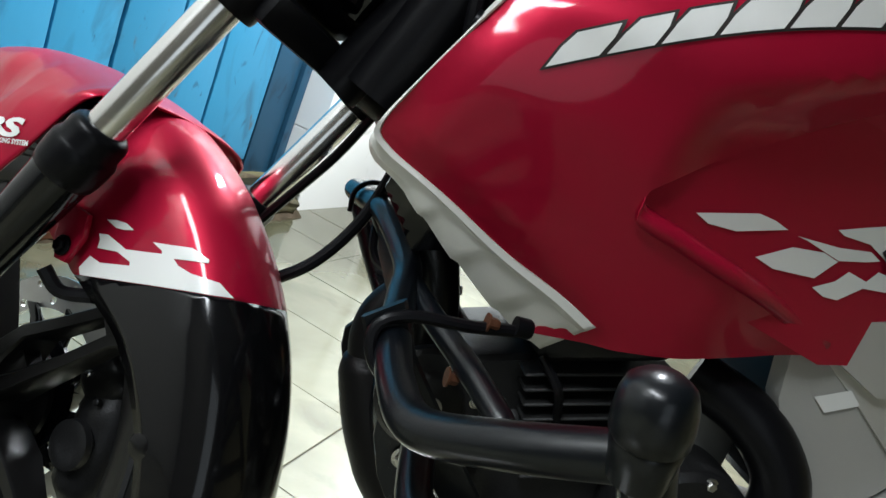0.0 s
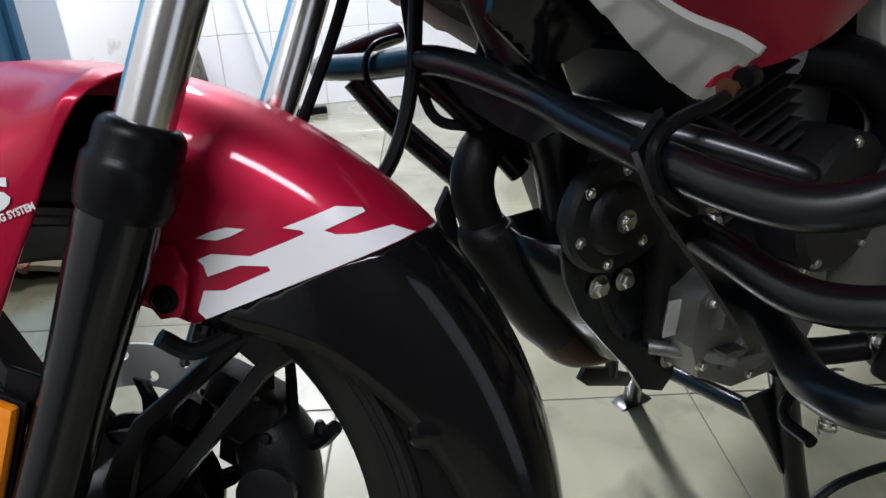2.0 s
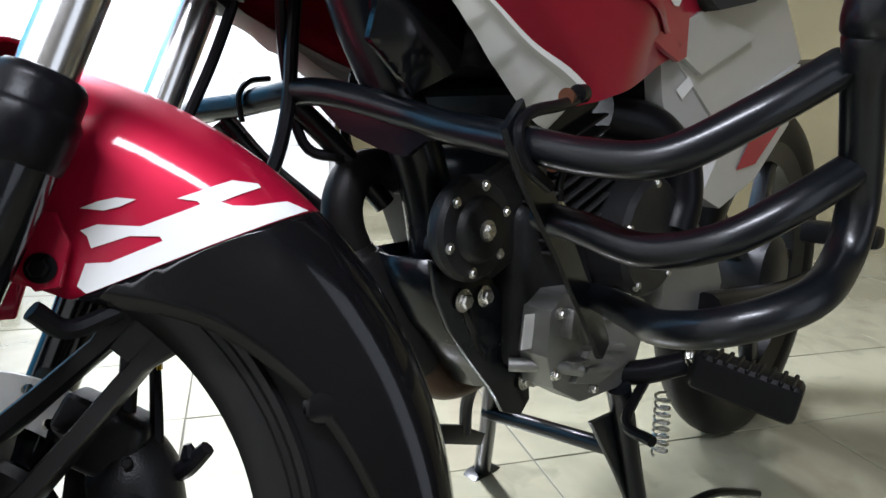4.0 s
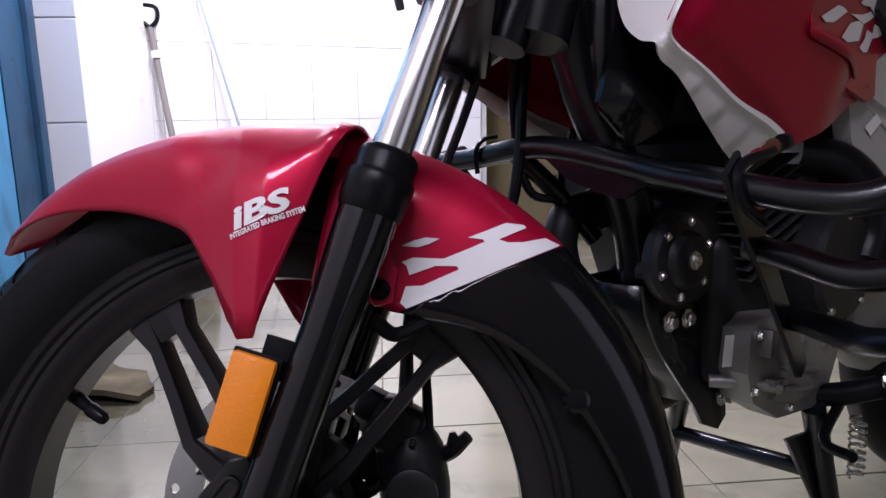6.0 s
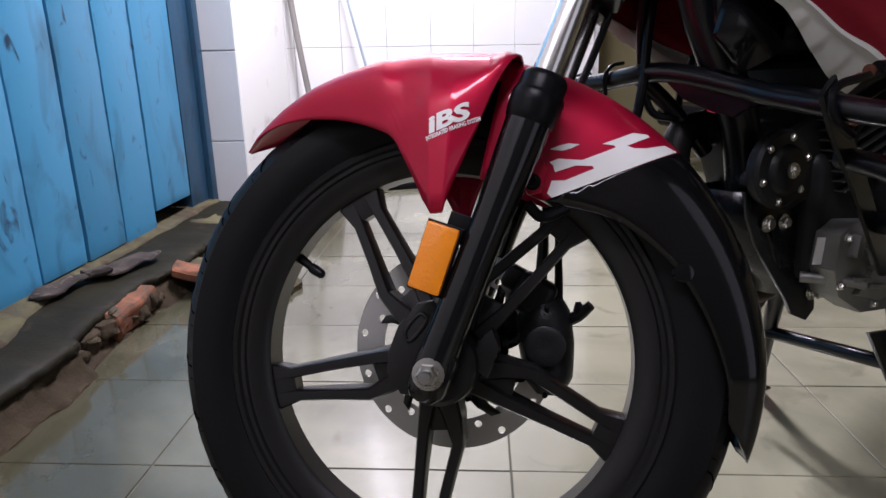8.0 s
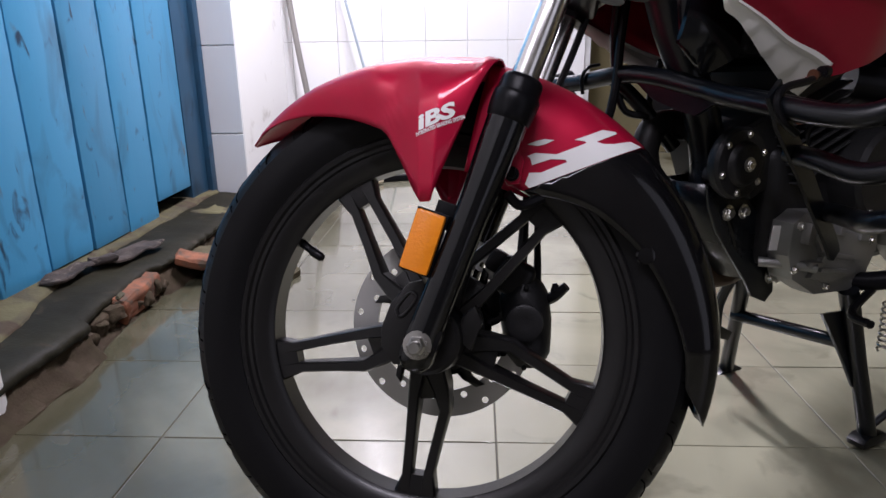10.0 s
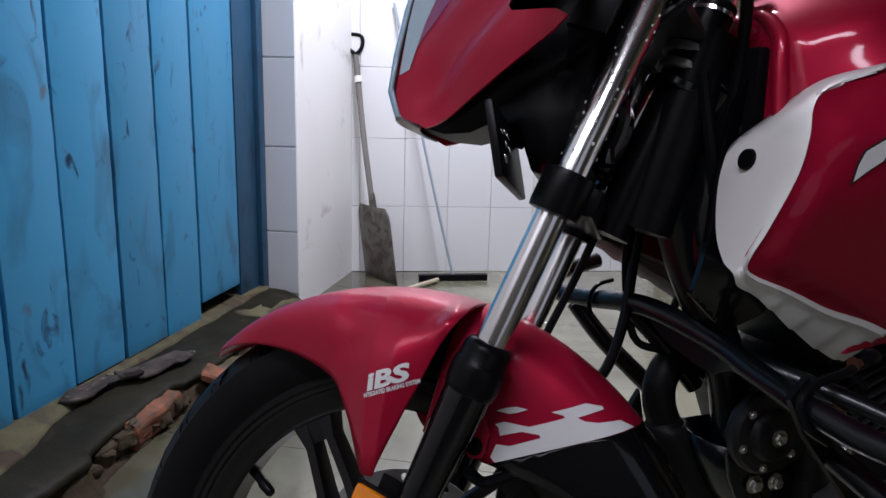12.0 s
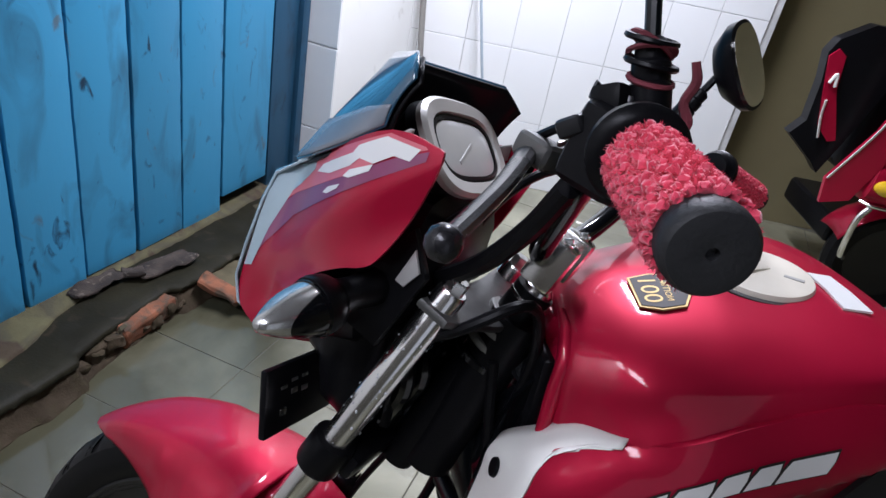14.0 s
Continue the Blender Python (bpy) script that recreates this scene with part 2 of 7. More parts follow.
stain(BRICK, (0.075, 0.055, 0.035), 22, 0.44, 0.6, 0.9)
stain(CEMENT, (0.016, 0.015, 0.01), 7, 0.48, 0.64, 0.75)
stain(CEMENT, (0.04, 0.03, 0.018), 13, 0.6, 0.68, 0.7)
stain(SILL, (0.07, 0.062, 0.042), 9, 0.46, 0.62, 0.85)
stain(FLAKE, (0.16, 0.13, 0.1), 34, 0.6, 0.68, 0.8)
stain(DULLB, (0.05, 0.041, 0.023), 18, 0.48, 0.62, 0.7)
stain(FLAPB, (0.02, 0.02, 0.02), 24, 0.64, 0.76, 0.2, 1.5)
stain(PLANK, (0.02, 0.06, 0.09), 6, 0.56, 0.74, 0.65, 1.2, (1.4, 1.4, 0.45))
stain(PLANK, (0.1, 0.075, 0.05), 17, 0.66, 0.74, 0.6, 1.0, (1, 1, 0.5))
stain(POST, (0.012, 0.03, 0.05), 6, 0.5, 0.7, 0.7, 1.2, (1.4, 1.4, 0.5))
stain(WALLW, (0.3, 0.27, 0.2), 5, 0.62, 0.75, 0.5, 1.5)
stain(SHOVEL, (0.07, 0.05, 0.035), 14, 0.48, 0.62, 0.8)

stain(SILL, (0.05, 0.03, 0.025), 6, 0.54, 0.62, 0.7, 1.4)
for damp in (CEMENT, SILL, MUD, DULLB):
    damp.node_tree.nodes["Principled BSDF"].inputs["Specular IOR Level"].default_value = 0.12
FTILE = floor_tile()
def mud_shade_wash(m, colour, reach):
    """Ragged mud film by the step, widened to paint in the dimmer light there."""
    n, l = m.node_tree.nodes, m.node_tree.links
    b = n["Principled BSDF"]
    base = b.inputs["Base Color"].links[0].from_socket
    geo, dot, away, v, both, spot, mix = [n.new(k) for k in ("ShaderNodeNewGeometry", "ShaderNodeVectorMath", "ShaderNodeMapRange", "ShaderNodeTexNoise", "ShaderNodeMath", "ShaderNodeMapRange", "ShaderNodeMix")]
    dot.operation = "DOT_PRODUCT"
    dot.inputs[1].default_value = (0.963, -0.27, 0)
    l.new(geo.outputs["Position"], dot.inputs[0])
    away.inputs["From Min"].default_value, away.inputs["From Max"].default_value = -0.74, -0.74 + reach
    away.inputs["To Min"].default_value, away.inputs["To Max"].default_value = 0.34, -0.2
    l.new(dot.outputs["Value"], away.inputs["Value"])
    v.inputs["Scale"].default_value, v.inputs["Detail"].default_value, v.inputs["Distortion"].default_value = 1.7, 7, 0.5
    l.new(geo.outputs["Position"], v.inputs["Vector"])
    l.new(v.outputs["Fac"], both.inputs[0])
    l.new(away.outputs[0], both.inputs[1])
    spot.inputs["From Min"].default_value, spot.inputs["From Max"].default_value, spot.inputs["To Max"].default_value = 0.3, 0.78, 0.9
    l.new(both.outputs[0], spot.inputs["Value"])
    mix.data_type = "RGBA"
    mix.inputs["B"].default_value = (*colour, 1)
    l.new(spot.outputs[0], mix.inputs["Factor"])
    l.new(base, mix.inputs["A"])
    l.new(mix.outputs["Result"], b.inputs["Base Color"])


stain(FTILE, (0.12, 0.115, 0.08), 1.3, 0.46, 0.66, 0.6, 0.9)
mud_shade_wash(FTILE, (0.042, 0.039, 0.02), 0.95)
stain(FTILE, (0.1, 0.085, 0.055), 4.5, 0.6, 0.75, 0.55, 0.9)

# ---- builders ----
def put(name, bm, material, parent=None, space=None, label="", angle=35):
    """Links a bmesh as one mesh object; with a parent it is a part of it, built in the frame `space`."""
    me = bpy.data.meshes.new(name)
    bmesh.ops.recalc_face_normals(bm, faces=bm.faces)
    bm.to_mesh(me)
    bm.free()
    me.materials.append(material)
    me.shade_smooth()
    me.set_sharp_from_angle(angle=radians(angle))
    ob = new(name, me)
    m = space or Matrix()
    ob.matrix_basis = m
    if parent:
        ob.parent = parent
        ob.matrix_parent_inverse = parent_world(parent).inverted()
    if label:
        tagged(ob, label)
    return ob


def parent_world(ob):
    if not ob.parent:
        return ob.matrix_basis
    return parent_world(ob.parent) @ ob.matrix_parent_inverse @ ob.matrix_basis


def root(name, place, label, category, group=""):
    ob = new(name)
    ob.matrix_basis = Matrix.Translation(place)
    return tagged(ob, label, category, group)


def smooth_path(pts, per=6):
    """A Catmull-Rom path through the points."""
    p = [Vector(q) for q in pts]
    p = [2 * p[0] - p[1]] + p + [2 * p[-1] - p[-2]]
    out = []
    for a, b, c, d in zip(p, p[1:], p[2:], p[3:]):
        for k in range(per):
            t = k / per
            out.append(0.5 * (2 * b + (c - a) * t + (2 * a - 5 * b + 4 * c - d) * t * t + (3 * b - a - 3 * c + d) * t ** 3))
    return out + [p[-2]]


def tube(bm, pts, r, seg=12, smooth=True, per=6, flat=1.0):
    """A round bar along the points; r is one radius or one for each point."""
    path = smooth_path(pts, per) if smooth and len(pts) > 2 else [Vector(q) for q in pts]
    rad = r if isinstance(r, (list, tuple)) else None
    rings, side = [], None
    for i, p in enumerate(path):
        t = (path[min(i + 1, len(path) - 1)] - path[max(i - 1, 0)]).normalized()
        if side is None:
            side = t.orthogonal().normalized()
        side = (side - t * side.dot(t)).normalized()
        up = t.cross(side)
        if rad:
            f = i / (len(path) - 1) * (len(rad) - 1)
            k = min(int(f), len(rad) - 2)
            rr = rad[k] + (rad[k + 1] - rad[k]) * (f - k)
        else:
            rr = r
        rings.append([bm.verts.new(p + side * rr * math.cos(2 * math.pi * j / seg) + up * rr * flat * math.sin(2 * math.pi * j / seg)) for j in range(seg)])
    for a, b in zip(rings, rings[1:]):
        for j in range(seg):
            bm.faces.new((a[j], a[(j + 1) % seg], b[(j + 1) % seg], b[j]))
    bm.faces.new(rings[0])
    bm.faces.new(list(reversed(rings[-1])))
    return bm


def lathe(bm, profile, seg=32, m=None, closed=False):
    """A body of revolution about local z from (radius, height) pairs, moved by m."""
    m = m or Matrix()
    rings = []
    for r, h in profile:
        if r < 1e-6:
            rings.append([bm.verts.new(m @ Vector((0, 0, h)))])
        else:
            rings.append([bm.verts.new(m @ Vector((r * math.cos(2 * math.pi * j / seg), r * math.sin(2 * math.pi * j / seg), h))) for j in range(seg)])
    pairs = list(zip(rings, rings[1:])) + ([(rings[-1], rings[0])] if closed else [])
    for a, b in pairs:
        for j in range(seg):
            k = (j + 1) % seg
            if len(a) == 1 and len(b) > 1:
                bm.faces.new((a[0], b[k], b[j]))
            elif len(b) == 1 and len(a) > 1:
                bm.faces.new((a[j], a[k], b[0]))
            elif len(a) > 1:
                bm.faces.new((a[j], a[k], b[k], b[j]))
    if not closed:
        for ring in (rings[0], rings[-1]):
            if len(ring) > 1:
                bm.faces.new(ring)
    return bm


def block(bm, size, m=None, bevel=0.0, seg=2):
    """A box of that size about its middle, with rounded edges, moved by m."""
    made = bmesh.ops.create_cube(bm, size=1.0, matrix=(m or Matrix()) @ Matrix.Diagonal((*size, 1)))["verts"]
    if bevel:
        edges = {e for v in made for e in v.link_edges}
        bmesh.ops.bevel(bm, geom=list(edges), offset=bevel, segments=seg, affect="EDGES", profile=0.6)
    return bm


def plate(bm, outline, thick, m=None, bevel=0.0, holes=()):
    """A flat plate in local xz, from y = 0 to thick."""
    m = m or Matrix()
    vs = [bm.verts.new((x, 0, z)) for x, z in outline]
    f = bm.faces.new(vs)
    ext = bmesh.ops.extrude_face_region(bm, geom=[f])["geom"]
    up = [v for v in ext if isinstance(v, bmesh.types.BMVert)]
    bmesh.ops.translate(bm, verts=up, vec=(0, thick, 0))
    every = vs + up
    if bevel:
        rim = [e for e in {e for v in every for e in v.link_edges} if abs(e.verts[0].co.y - e.verts[1].co.y) < 1e-7]
        made = bmesh.ops.bevel(bm, geom=rim, offset=bevel, segments=2, affect="EDGES", profile=0.6)["verts"]
        every = list({v for v in every if v.is_valid} | set(made))
    bmesh.ops.transform(bm, matrix=m, verts=every)
    return bm


def patch(outline, surface, step=0.012, thick=0.0, lift=0.0):
    """A panel whose outline is given in local xz and whose y follows surface(x, z)."""
    bm = bmesh.new()
    bm.faces.new([bm.verts.new((x, 0, z)) for x, z in outline])
    xs, zs = [p[0] for p in outline], [p[1] for p in outline]
    for lo, hi, axis in ((min(xs), max(xs), 0), (min(zs), max(zs), 2)):
        k = lo + step
        while k < hi:
            at, no = [0, 0, 0], [0, 0, 0]
            at[axis], no[axis] = k, 1
            bmesh.ops.bisect_plane(bm, geom=bm.verts[:] + bm.edges[:] + bm.faces[:], plane_co=at, plane_no=no, dist=1e-6)
            k += step
    bmesh.ops.triangulate(bm, faces=[f for f in bm.faces if len(f.verts) > 4])
    for v in bm.verts:
        v.co.y = surface(v.co.x, v.co.z) - lift
    if thick:
        bmesh.ops.recalc_face_normals(bm, faces=bm.faces)
        ext = bmesh.ops.extrude_face_region(bm, geom=bm.faces[:])["geom"]
        bmesh.ops.translate(bm, verts=[v for v in ext if isinstance(v, bmesh.types.BMVert)], vec=(0, thick, 0))
    return bm


def loft(rings, closed_ring=True, caps=True):
    """A skin over rings of points, each of the same count."""
    bm = bmesh.new()
    rows = [[bm.verts.new(p) for p in ring] for ring in rings]
    count = len(rows[0])
    for a, b in zip(rows, rows[1:]):
        for j in range(count if closed_ring else count - 1):
            k = (j + 1) % count
            bm.faces.new((a[j], a[k], b[k], b[j]))
    if caps and closed_ring:
        bm.faces.new(rows[0])
        bm.faces.new(list(reversed(rows[-1])))
    return bm


def lerp_table(rows, x):
    if x <= rows[0][0]:
        return rows[0][1]
    for (a, b), (c, d) in zip(rows, rows[1:]):
        if x <= c:
            return b + (d - b) * (x - a) / (c - a)
    return rows[-1][1]


def curve_table(rows, x):
    """Like lerp_table, with the corners rounded off."""
    d = 0.022
    return sum(lerp_table(rows, x + d * k) * w for k, w in ((-1, 0.15), (-0.5, 0.22), (0, 0.26), (0.5, 0.22), (1, 0.15)))


def ease(t):
    t = max(0.0, min(1.0, t))
    return t * t * (3 - 2 * t)


def along(a, b):
    """The pose at a whose local z points to b."""
    a, b = Vector(a), Vector(b)
    return Matrix.Translation(a) @ (b - a).to_track_quat("Z", "Y").to_matrix().to_4x4()


def hex_bolt(bm, at, towards, r=0.008, h=0.006, washer=True):
    """A hexagon head with its washer, standing on `at`."""
    m = along(at, Vector(at) + Vector(towards))
    if washer:
        lathe(bm, [(r * 1.45, 0), (r * 1.45, 0.0015), (r * 1.1, 0.002)], 16, m)
    lathe(bm, [(r, 0.0015), (r, h * 0.8), (r * 0.8, h)], 6, m)
    return bm


def words(text, size, fat=0.0):
    """The outline of a line of text as a flat bmesh in xz, its lower left corner at the origin."""
    cu = bpy.data.curves.new("words", "FONT")
    cu.body, cu.size, cu.resolution_u, cu.offset = text, size, 3, fat
    ob = bpy.data.objects.new("words", cu)
    me = bpy.data.meshes.new_from_object(ob)
    bm = bmesh.new()
    bm.from_mesh(me)
    bpy.data.objects.remove(ob)
    bpy.data.curves.remove(cu)
    bpy.data.meshes.remove(me)
    for v in bm.verts:
        v.co = Vector((v.co.x, 0, v.co.y))
    return bm


# ---- room ----
WALL_D, WALL_N = Vector((0.27, 0.963, 0)).normalized(), Vector((0.963, -0.27, 0)).normalized()
ROOM = Matrix((  # local x along the wall's normal into the room, y along the wall
    (WALL_N.x, WALL_D.x, 0, 0), (WALL_N.y, WALL_D.y, 0, 0), (0, 0, 1, 0), (0, 0, 0, 1)))
FACE, DOOR, REVEAL, TOP = -0.835, -0.99, 1.86, 2.6  # normal offset of wall face and door, far reveal, ceiling


def slab(bm, x0, x1, y0, y1, z0, z1, bevel=0.0):
    return block(bm, (x1 - x0, y1 - y0, z1 - z0), Matrix.Translation(((x0 + x1) / 2, (y0 + y1) / 2, (z0 + z1) / 2)), bevel)


def structure(name, bm, material, label, category, space=None, angle=35):
    return tagged(put(name, bm, material, None, space, "", angle), label, category, "", "structure")


structure("floor", slab(bmesh.new(), -3.0, 3.6, -2.6, 4.0, -0.12, -0.002), GROUT, "grey grout bed under the glossy floor tiles", "floor")
floor_ob = bpy.data.objects["floor"]
# wall with the door: far piece beside the door, piece above, near piece
bm = slab(bmesh.new(), FACE - 0.3, FACE, REVEAL, 3.6, 0, TOP)
slab(bm, FACE - 0.3, FACE, 0.16, REVEAL, 2.12, TOP)
slab(bm, FACE - 0.3, -0.737, -2.4, 0.262, 0, TOP, 0.025)
structure("wall_west", bm, WALLW, "white painted wall with a recessed door opening", "wall", ROOM)
BACK = Matrix.Translation((0, 2.68, 0)) @ pose(0, 0, 0, 0, 0, 1.5)
structure("wall_north", slab(bmesh.new(), -0.6, 1.5, 0.0, 0.22, 0, TOP), WGROUT, "white tiled back wall with thin joints", "wall", BACK)
structure("wall_north_far", slab(bmesh.new(), 1.5, 3.7, 0.22, 0.4, 0, TOP), OLIVE, "old ochre plastered wall in shade", "wall", BACK)
# ochre here also lowers the bounced light
structure("wall_east", slab(bmesh.new(), 3.35, 3.55, -2.4, 3.2, 0, TOP), OLIVE, "old ochre plastered side wall", "wall")
# unseen wall and ceiling, coloured dark to cut bounce and reflections
bm = slab(bmesh.new(), -3.2, 0.53, -2.4, -2.2, 0, TOP)
slab(bm, 1.57, 3.4, -2.4, -2.2, 0, TOP)
slab(bm, 0.53, 1.57, -2.4, -2.2, 2.12, TOP)
structure("wall_south", bm, DARKW, "unseen plaster wall, dark to cut reflections", "wall")
structure("ceiling", slab(bmesh.new(), -3.2, 3.6, -2.5, 3.4, TOP, TOP + 0.15), DARKW, "unseen ceiling, dark to cut bounced light", "ceiling")

# frame of the unseen opening added for the fill light
bm = slab(bmesh.new(), 0.53, 0.59, -2.38, -2.22, 0, 2.12, 0.004)
slab(bm, 1.51, 1.57, -2.38, -2.22, 0, 2.12, 0.004)
slab(bm, 0.59, 1.51, -2.38, -2.22, 2.06, 2.12, 0.004)
structure("door_frame_2", bm, WOODG, "plain grey timber frame of an added unseen opening", "door frame")

# blue door of upright planks, its post and the tiled reveal
# backing coloured black to put shade into the gaps between planks
bm = slab(bmesh.new(), DOOR - 0.06, DOOR - 0.025, 0.16, 1.64, 0.13, 2.08)
door = structure("door_1", bm, VOID, "closed blue-painted plank door, stained and chipped", "door", ROOM)
SEAMS = (0.18, 0.385, 0.585, 0.78, 0.972, 1.172, 1.368, 1.642)
for k, (a, b) in enumerate(zip(SEAMS, SEAMS[1:])):
    bm = bmesh.new()
    gap, lift = 0.005, (0, 0, 0.004, 0, 0.003, 0, 0.045)[k]
    tilt = Matrix.Translation((DOOR, (a + b) / 2, 1.1)) @ pose(0, 0, 0, (0.18, -0.12, 0.1, -0.15, 0.12, -0.05, 0.08)[k], 0, (0.7, -0.5, 0.4, -0.8, 0.6, -0.4, 0.5)[k])
    block(bm, (0.03, b - a - 2 * gap, 1.98 + 0.012 * (k % 3) - lift), tilt @ Matrix.Translation((0, 0, lift / 2)), 0.004)
    bmesh.ops.subdivide_edges(bm, edges=[e for e in bm.edges if e.calc_length() > 1.0], cuts=60)
    for v in bm.verts:
        v.co.y += 0.0022 * noise.noise((v.co.z * 9, v.co.y * 30, k)) + 0.002 * noise.noise((v.co.z * 31, v.co.y * 30, k))
    put("plank", bm, PLANK, door, ROOM)
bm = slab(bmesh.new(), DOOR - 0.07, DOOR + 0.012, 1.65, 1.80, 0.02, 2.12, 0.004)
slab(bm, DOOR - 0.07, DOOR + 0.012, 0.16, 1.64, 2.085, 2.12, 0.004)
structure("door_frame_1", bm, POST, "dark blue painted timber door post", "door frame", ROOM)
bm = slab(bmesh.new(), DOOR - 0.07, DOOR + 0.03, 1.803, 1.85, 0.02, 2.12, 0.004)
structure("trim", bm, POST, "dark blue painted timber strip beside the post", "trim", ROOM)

# tiles: reveal of the door, back wall, floor
west = bpy.data.objects["wall_west"]
north = bpy.data.objects["wall_north"]


def tile_mesh(name, w, d, h, material, bevel=0.0015):
    bm = block(bmesh.new(), (w, d, h), None, bevel, 1)
    me = bpy.data.meshes.new(name)
    bm.to_mesh(me)
    bm.free()
    me.materials.append(material)
    return me


def piece(name, me, parent, m):
    ob = new(name, me)
    ob.parent = parent
    ob.matrix_parent_inverse = parent_world(parent).inverted()
    ob.matrix_basis = m
    return ob


me = tile_mesh("reveal_tile", 0.146, 0.01, 0.331, TILEW)
z = -0.013 + 0.3365 / 2
for k in range(7):
    if k == 0:
        z0 = tile_mesh("cut_tile", 0.146, 0.01, 0.25, TILEW)
        piece("wall_tile", z0, west, ROOM @ Matrix.Translation((-0.905, REVEAL - 0.006, 0.195)))
    else:
        piece("wall_tile", me, west, ROOM @ Matrix.Translation((-0.905, REVEAL - 0.006, 0.322 + 0.3365 * (k - 0.5))))
me = tile_mesh("back_tile", 0.2184, 0.012, 0.3338, TILEW)
for i in range(-2, 7):
    for k in range(8):
        if k * 0.336 + 0.332 < TOP + 0.1:
            piece("wall_tile", me, north, BACK @ Matrix.Translation((0.03 + i * 0.2205, -0.005, 0.168 + k * 0.336)))
PITCH_X, PITCH_Y = 0.577, 0.2885
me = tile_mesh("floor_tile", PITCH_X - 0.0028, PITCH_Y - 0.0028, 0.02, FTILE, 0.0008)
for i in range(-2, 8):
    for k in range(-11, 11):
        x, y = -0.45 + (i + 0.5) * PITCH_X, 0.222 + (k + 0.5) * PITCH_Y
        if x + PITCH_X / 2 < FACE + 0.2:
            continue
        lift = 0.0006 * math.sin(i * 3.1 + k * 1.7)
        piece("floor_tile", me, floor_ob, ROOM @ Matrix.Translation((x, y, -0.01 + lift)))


# ---- broken threshold, bricks and tools ----
def rough(bm, amount, scale, seed):
    for v in bm.verts:
        n1 = noise.noise_vector(v.co * scale + Vector((seed, 0, 0)))
        n2 = noise.noise_vector(v.co * scale * 3.1 + Vector((0, seed, 0)))
        v.co += n1 * amount + n2 * amount * 0.4
    return bm


def kerb():
    """Cement step under the door: beige strip at the planks, smooth damp slope, broken outer face."""
    step = None

    def line(y):
        seam = -0.84 - 0.11 * ease((y - 0.3) / 0.55) + 0.012 * noise.noise((y * 9, 2, 0))
        bite = 0.022 * ease((y - 0.52) / 0.03) * ease((0.92 - y) / 0.03)
        out = -0.735 - 0.03 * ease((y - 0.5) / 0.2) + 0.012 * noise.noise((y * 5, 0, 0)) + 0.006 * noise.noise((y * 31, 3, 0)) - 0.03 * ease((y - 1.4) / 0.2) - bite
        hi = 0.098 + 0.003 * noise.noise((y * 5, 7, 0))
        lo = 0.078 + 0.006 * noise.noise((y * 6, 9, 0)) - 0.03 * ease((y - 1.5) / 0.25)
        return seam, out, hi, lo

    for kind, material in ((0, SILL), (1, CEMENT), (2, DULLB)):
        rings = []
        for i in range(220):
            y = -0.3 + 2.12 * i / 219
            seam, out, hi, lo = line(y)
            w = out - seam
            if kind == 0:
                prof = [(-1.12, -0.03), (-1.12, hi + 0.01), (-1.0, hi + 0.01), (seam - 0.02, hi + 0.006), (seam - 0.004, hi + 0.004), (seam + 0.006, hi - 0.003), (seam + 0.006, -0.03)]
            elif kind == 1:
                prof = [(seam - 0.03, 0.03), (seam - 0.03, hi - 0.004), (seam + 0.2 * w, hi - 0.005), (seam + 0.5 * w, hi - 0.009), (seam + 0.78 * w, (hi + lo) / 2 - 0.001), (seam + 0.95 * w, lo + 0.003), (out, lo - 0.003), (out + 0.001, lo - 0.012), (out - 0.006, lo - 0.02), (out - 0.03, lo - 0.03)]
            else:
                foot = out + 0.026 + 0.01 * noise.noise((y * 11, 5, 0))
                cave = 0.012 * max(0, noise.noise((y * 13, 8, 2))) + 0.03 * ease((y - 0.545) / 0.015) * ease((0.62 - y) / 0.02)
                prof = [(out - 0.06, -0.03), (out - 0.06, lo - 0.03), (out - 0.012, lo - 0.018), (out - 0.004 - cave, lo - 0.028), (out - cave * 1.5 + 0.004 * noise.noise((y * 40, 1, 1)), lo * 0.45), (foot - 0.014, 0.014 + 0.006 * noise.noise((y * 35, 2, 4))), (foot, 0.003), (foot + 0.004, -0.03)]
            rings.append([Vector((px + (0.003 * noise.noise((y * 34, px * 40, 1)) if pz > 0 else 0), y, pz + (0.0018 * noise.noise((y * 30, px * 36, 5)) if pz > 0 else 0))) for px, pz in prof])
        if kind == 0:
            step = structure("threshold", loft(rings), material, "worn beige cement strip and dark crumbling step below the door", "step", ROOM, 60)
        elif kind == 1:
            put("damp_slope", loft(rings), material, step, ROOM, "smooth dark damp cement slope", 50)
        else:
            put("broken_face", loft(rings), material, step, ROOM, "crumbled brown masonry face", 45)
    return step


step = kerb()


def rough_block(size, seed, amount=0.008, scale=24, cuts=5):
    bm = bmesh.new()
    block(bm, size, None, 0.006, 1)
    bmesh.ops.subdivide_edges(bm, edges=bm.edges[:], cuts=cuts, use_grid_fill=True)
    return rough(bm, amount, scale, seed)


# bricks showing in the broken edge
for place, turn, size, seed in (((-0.796, 0.785, 0.042), (2, 9, 2), (0.085, 0.2, 0.064), 3.0), ((-0.8, 0.62, 0.036), (4, 6, -5), (0.07, 0.09, 0.056), 6.0)):
    put("brick", rough_block(size, seed), BRICK if seed == 3.0 else DULLB, step, ROOM @ pose(*place, *turn), "orange broken brick" if seed == 3.0 else "dull brown broken brick", 50)


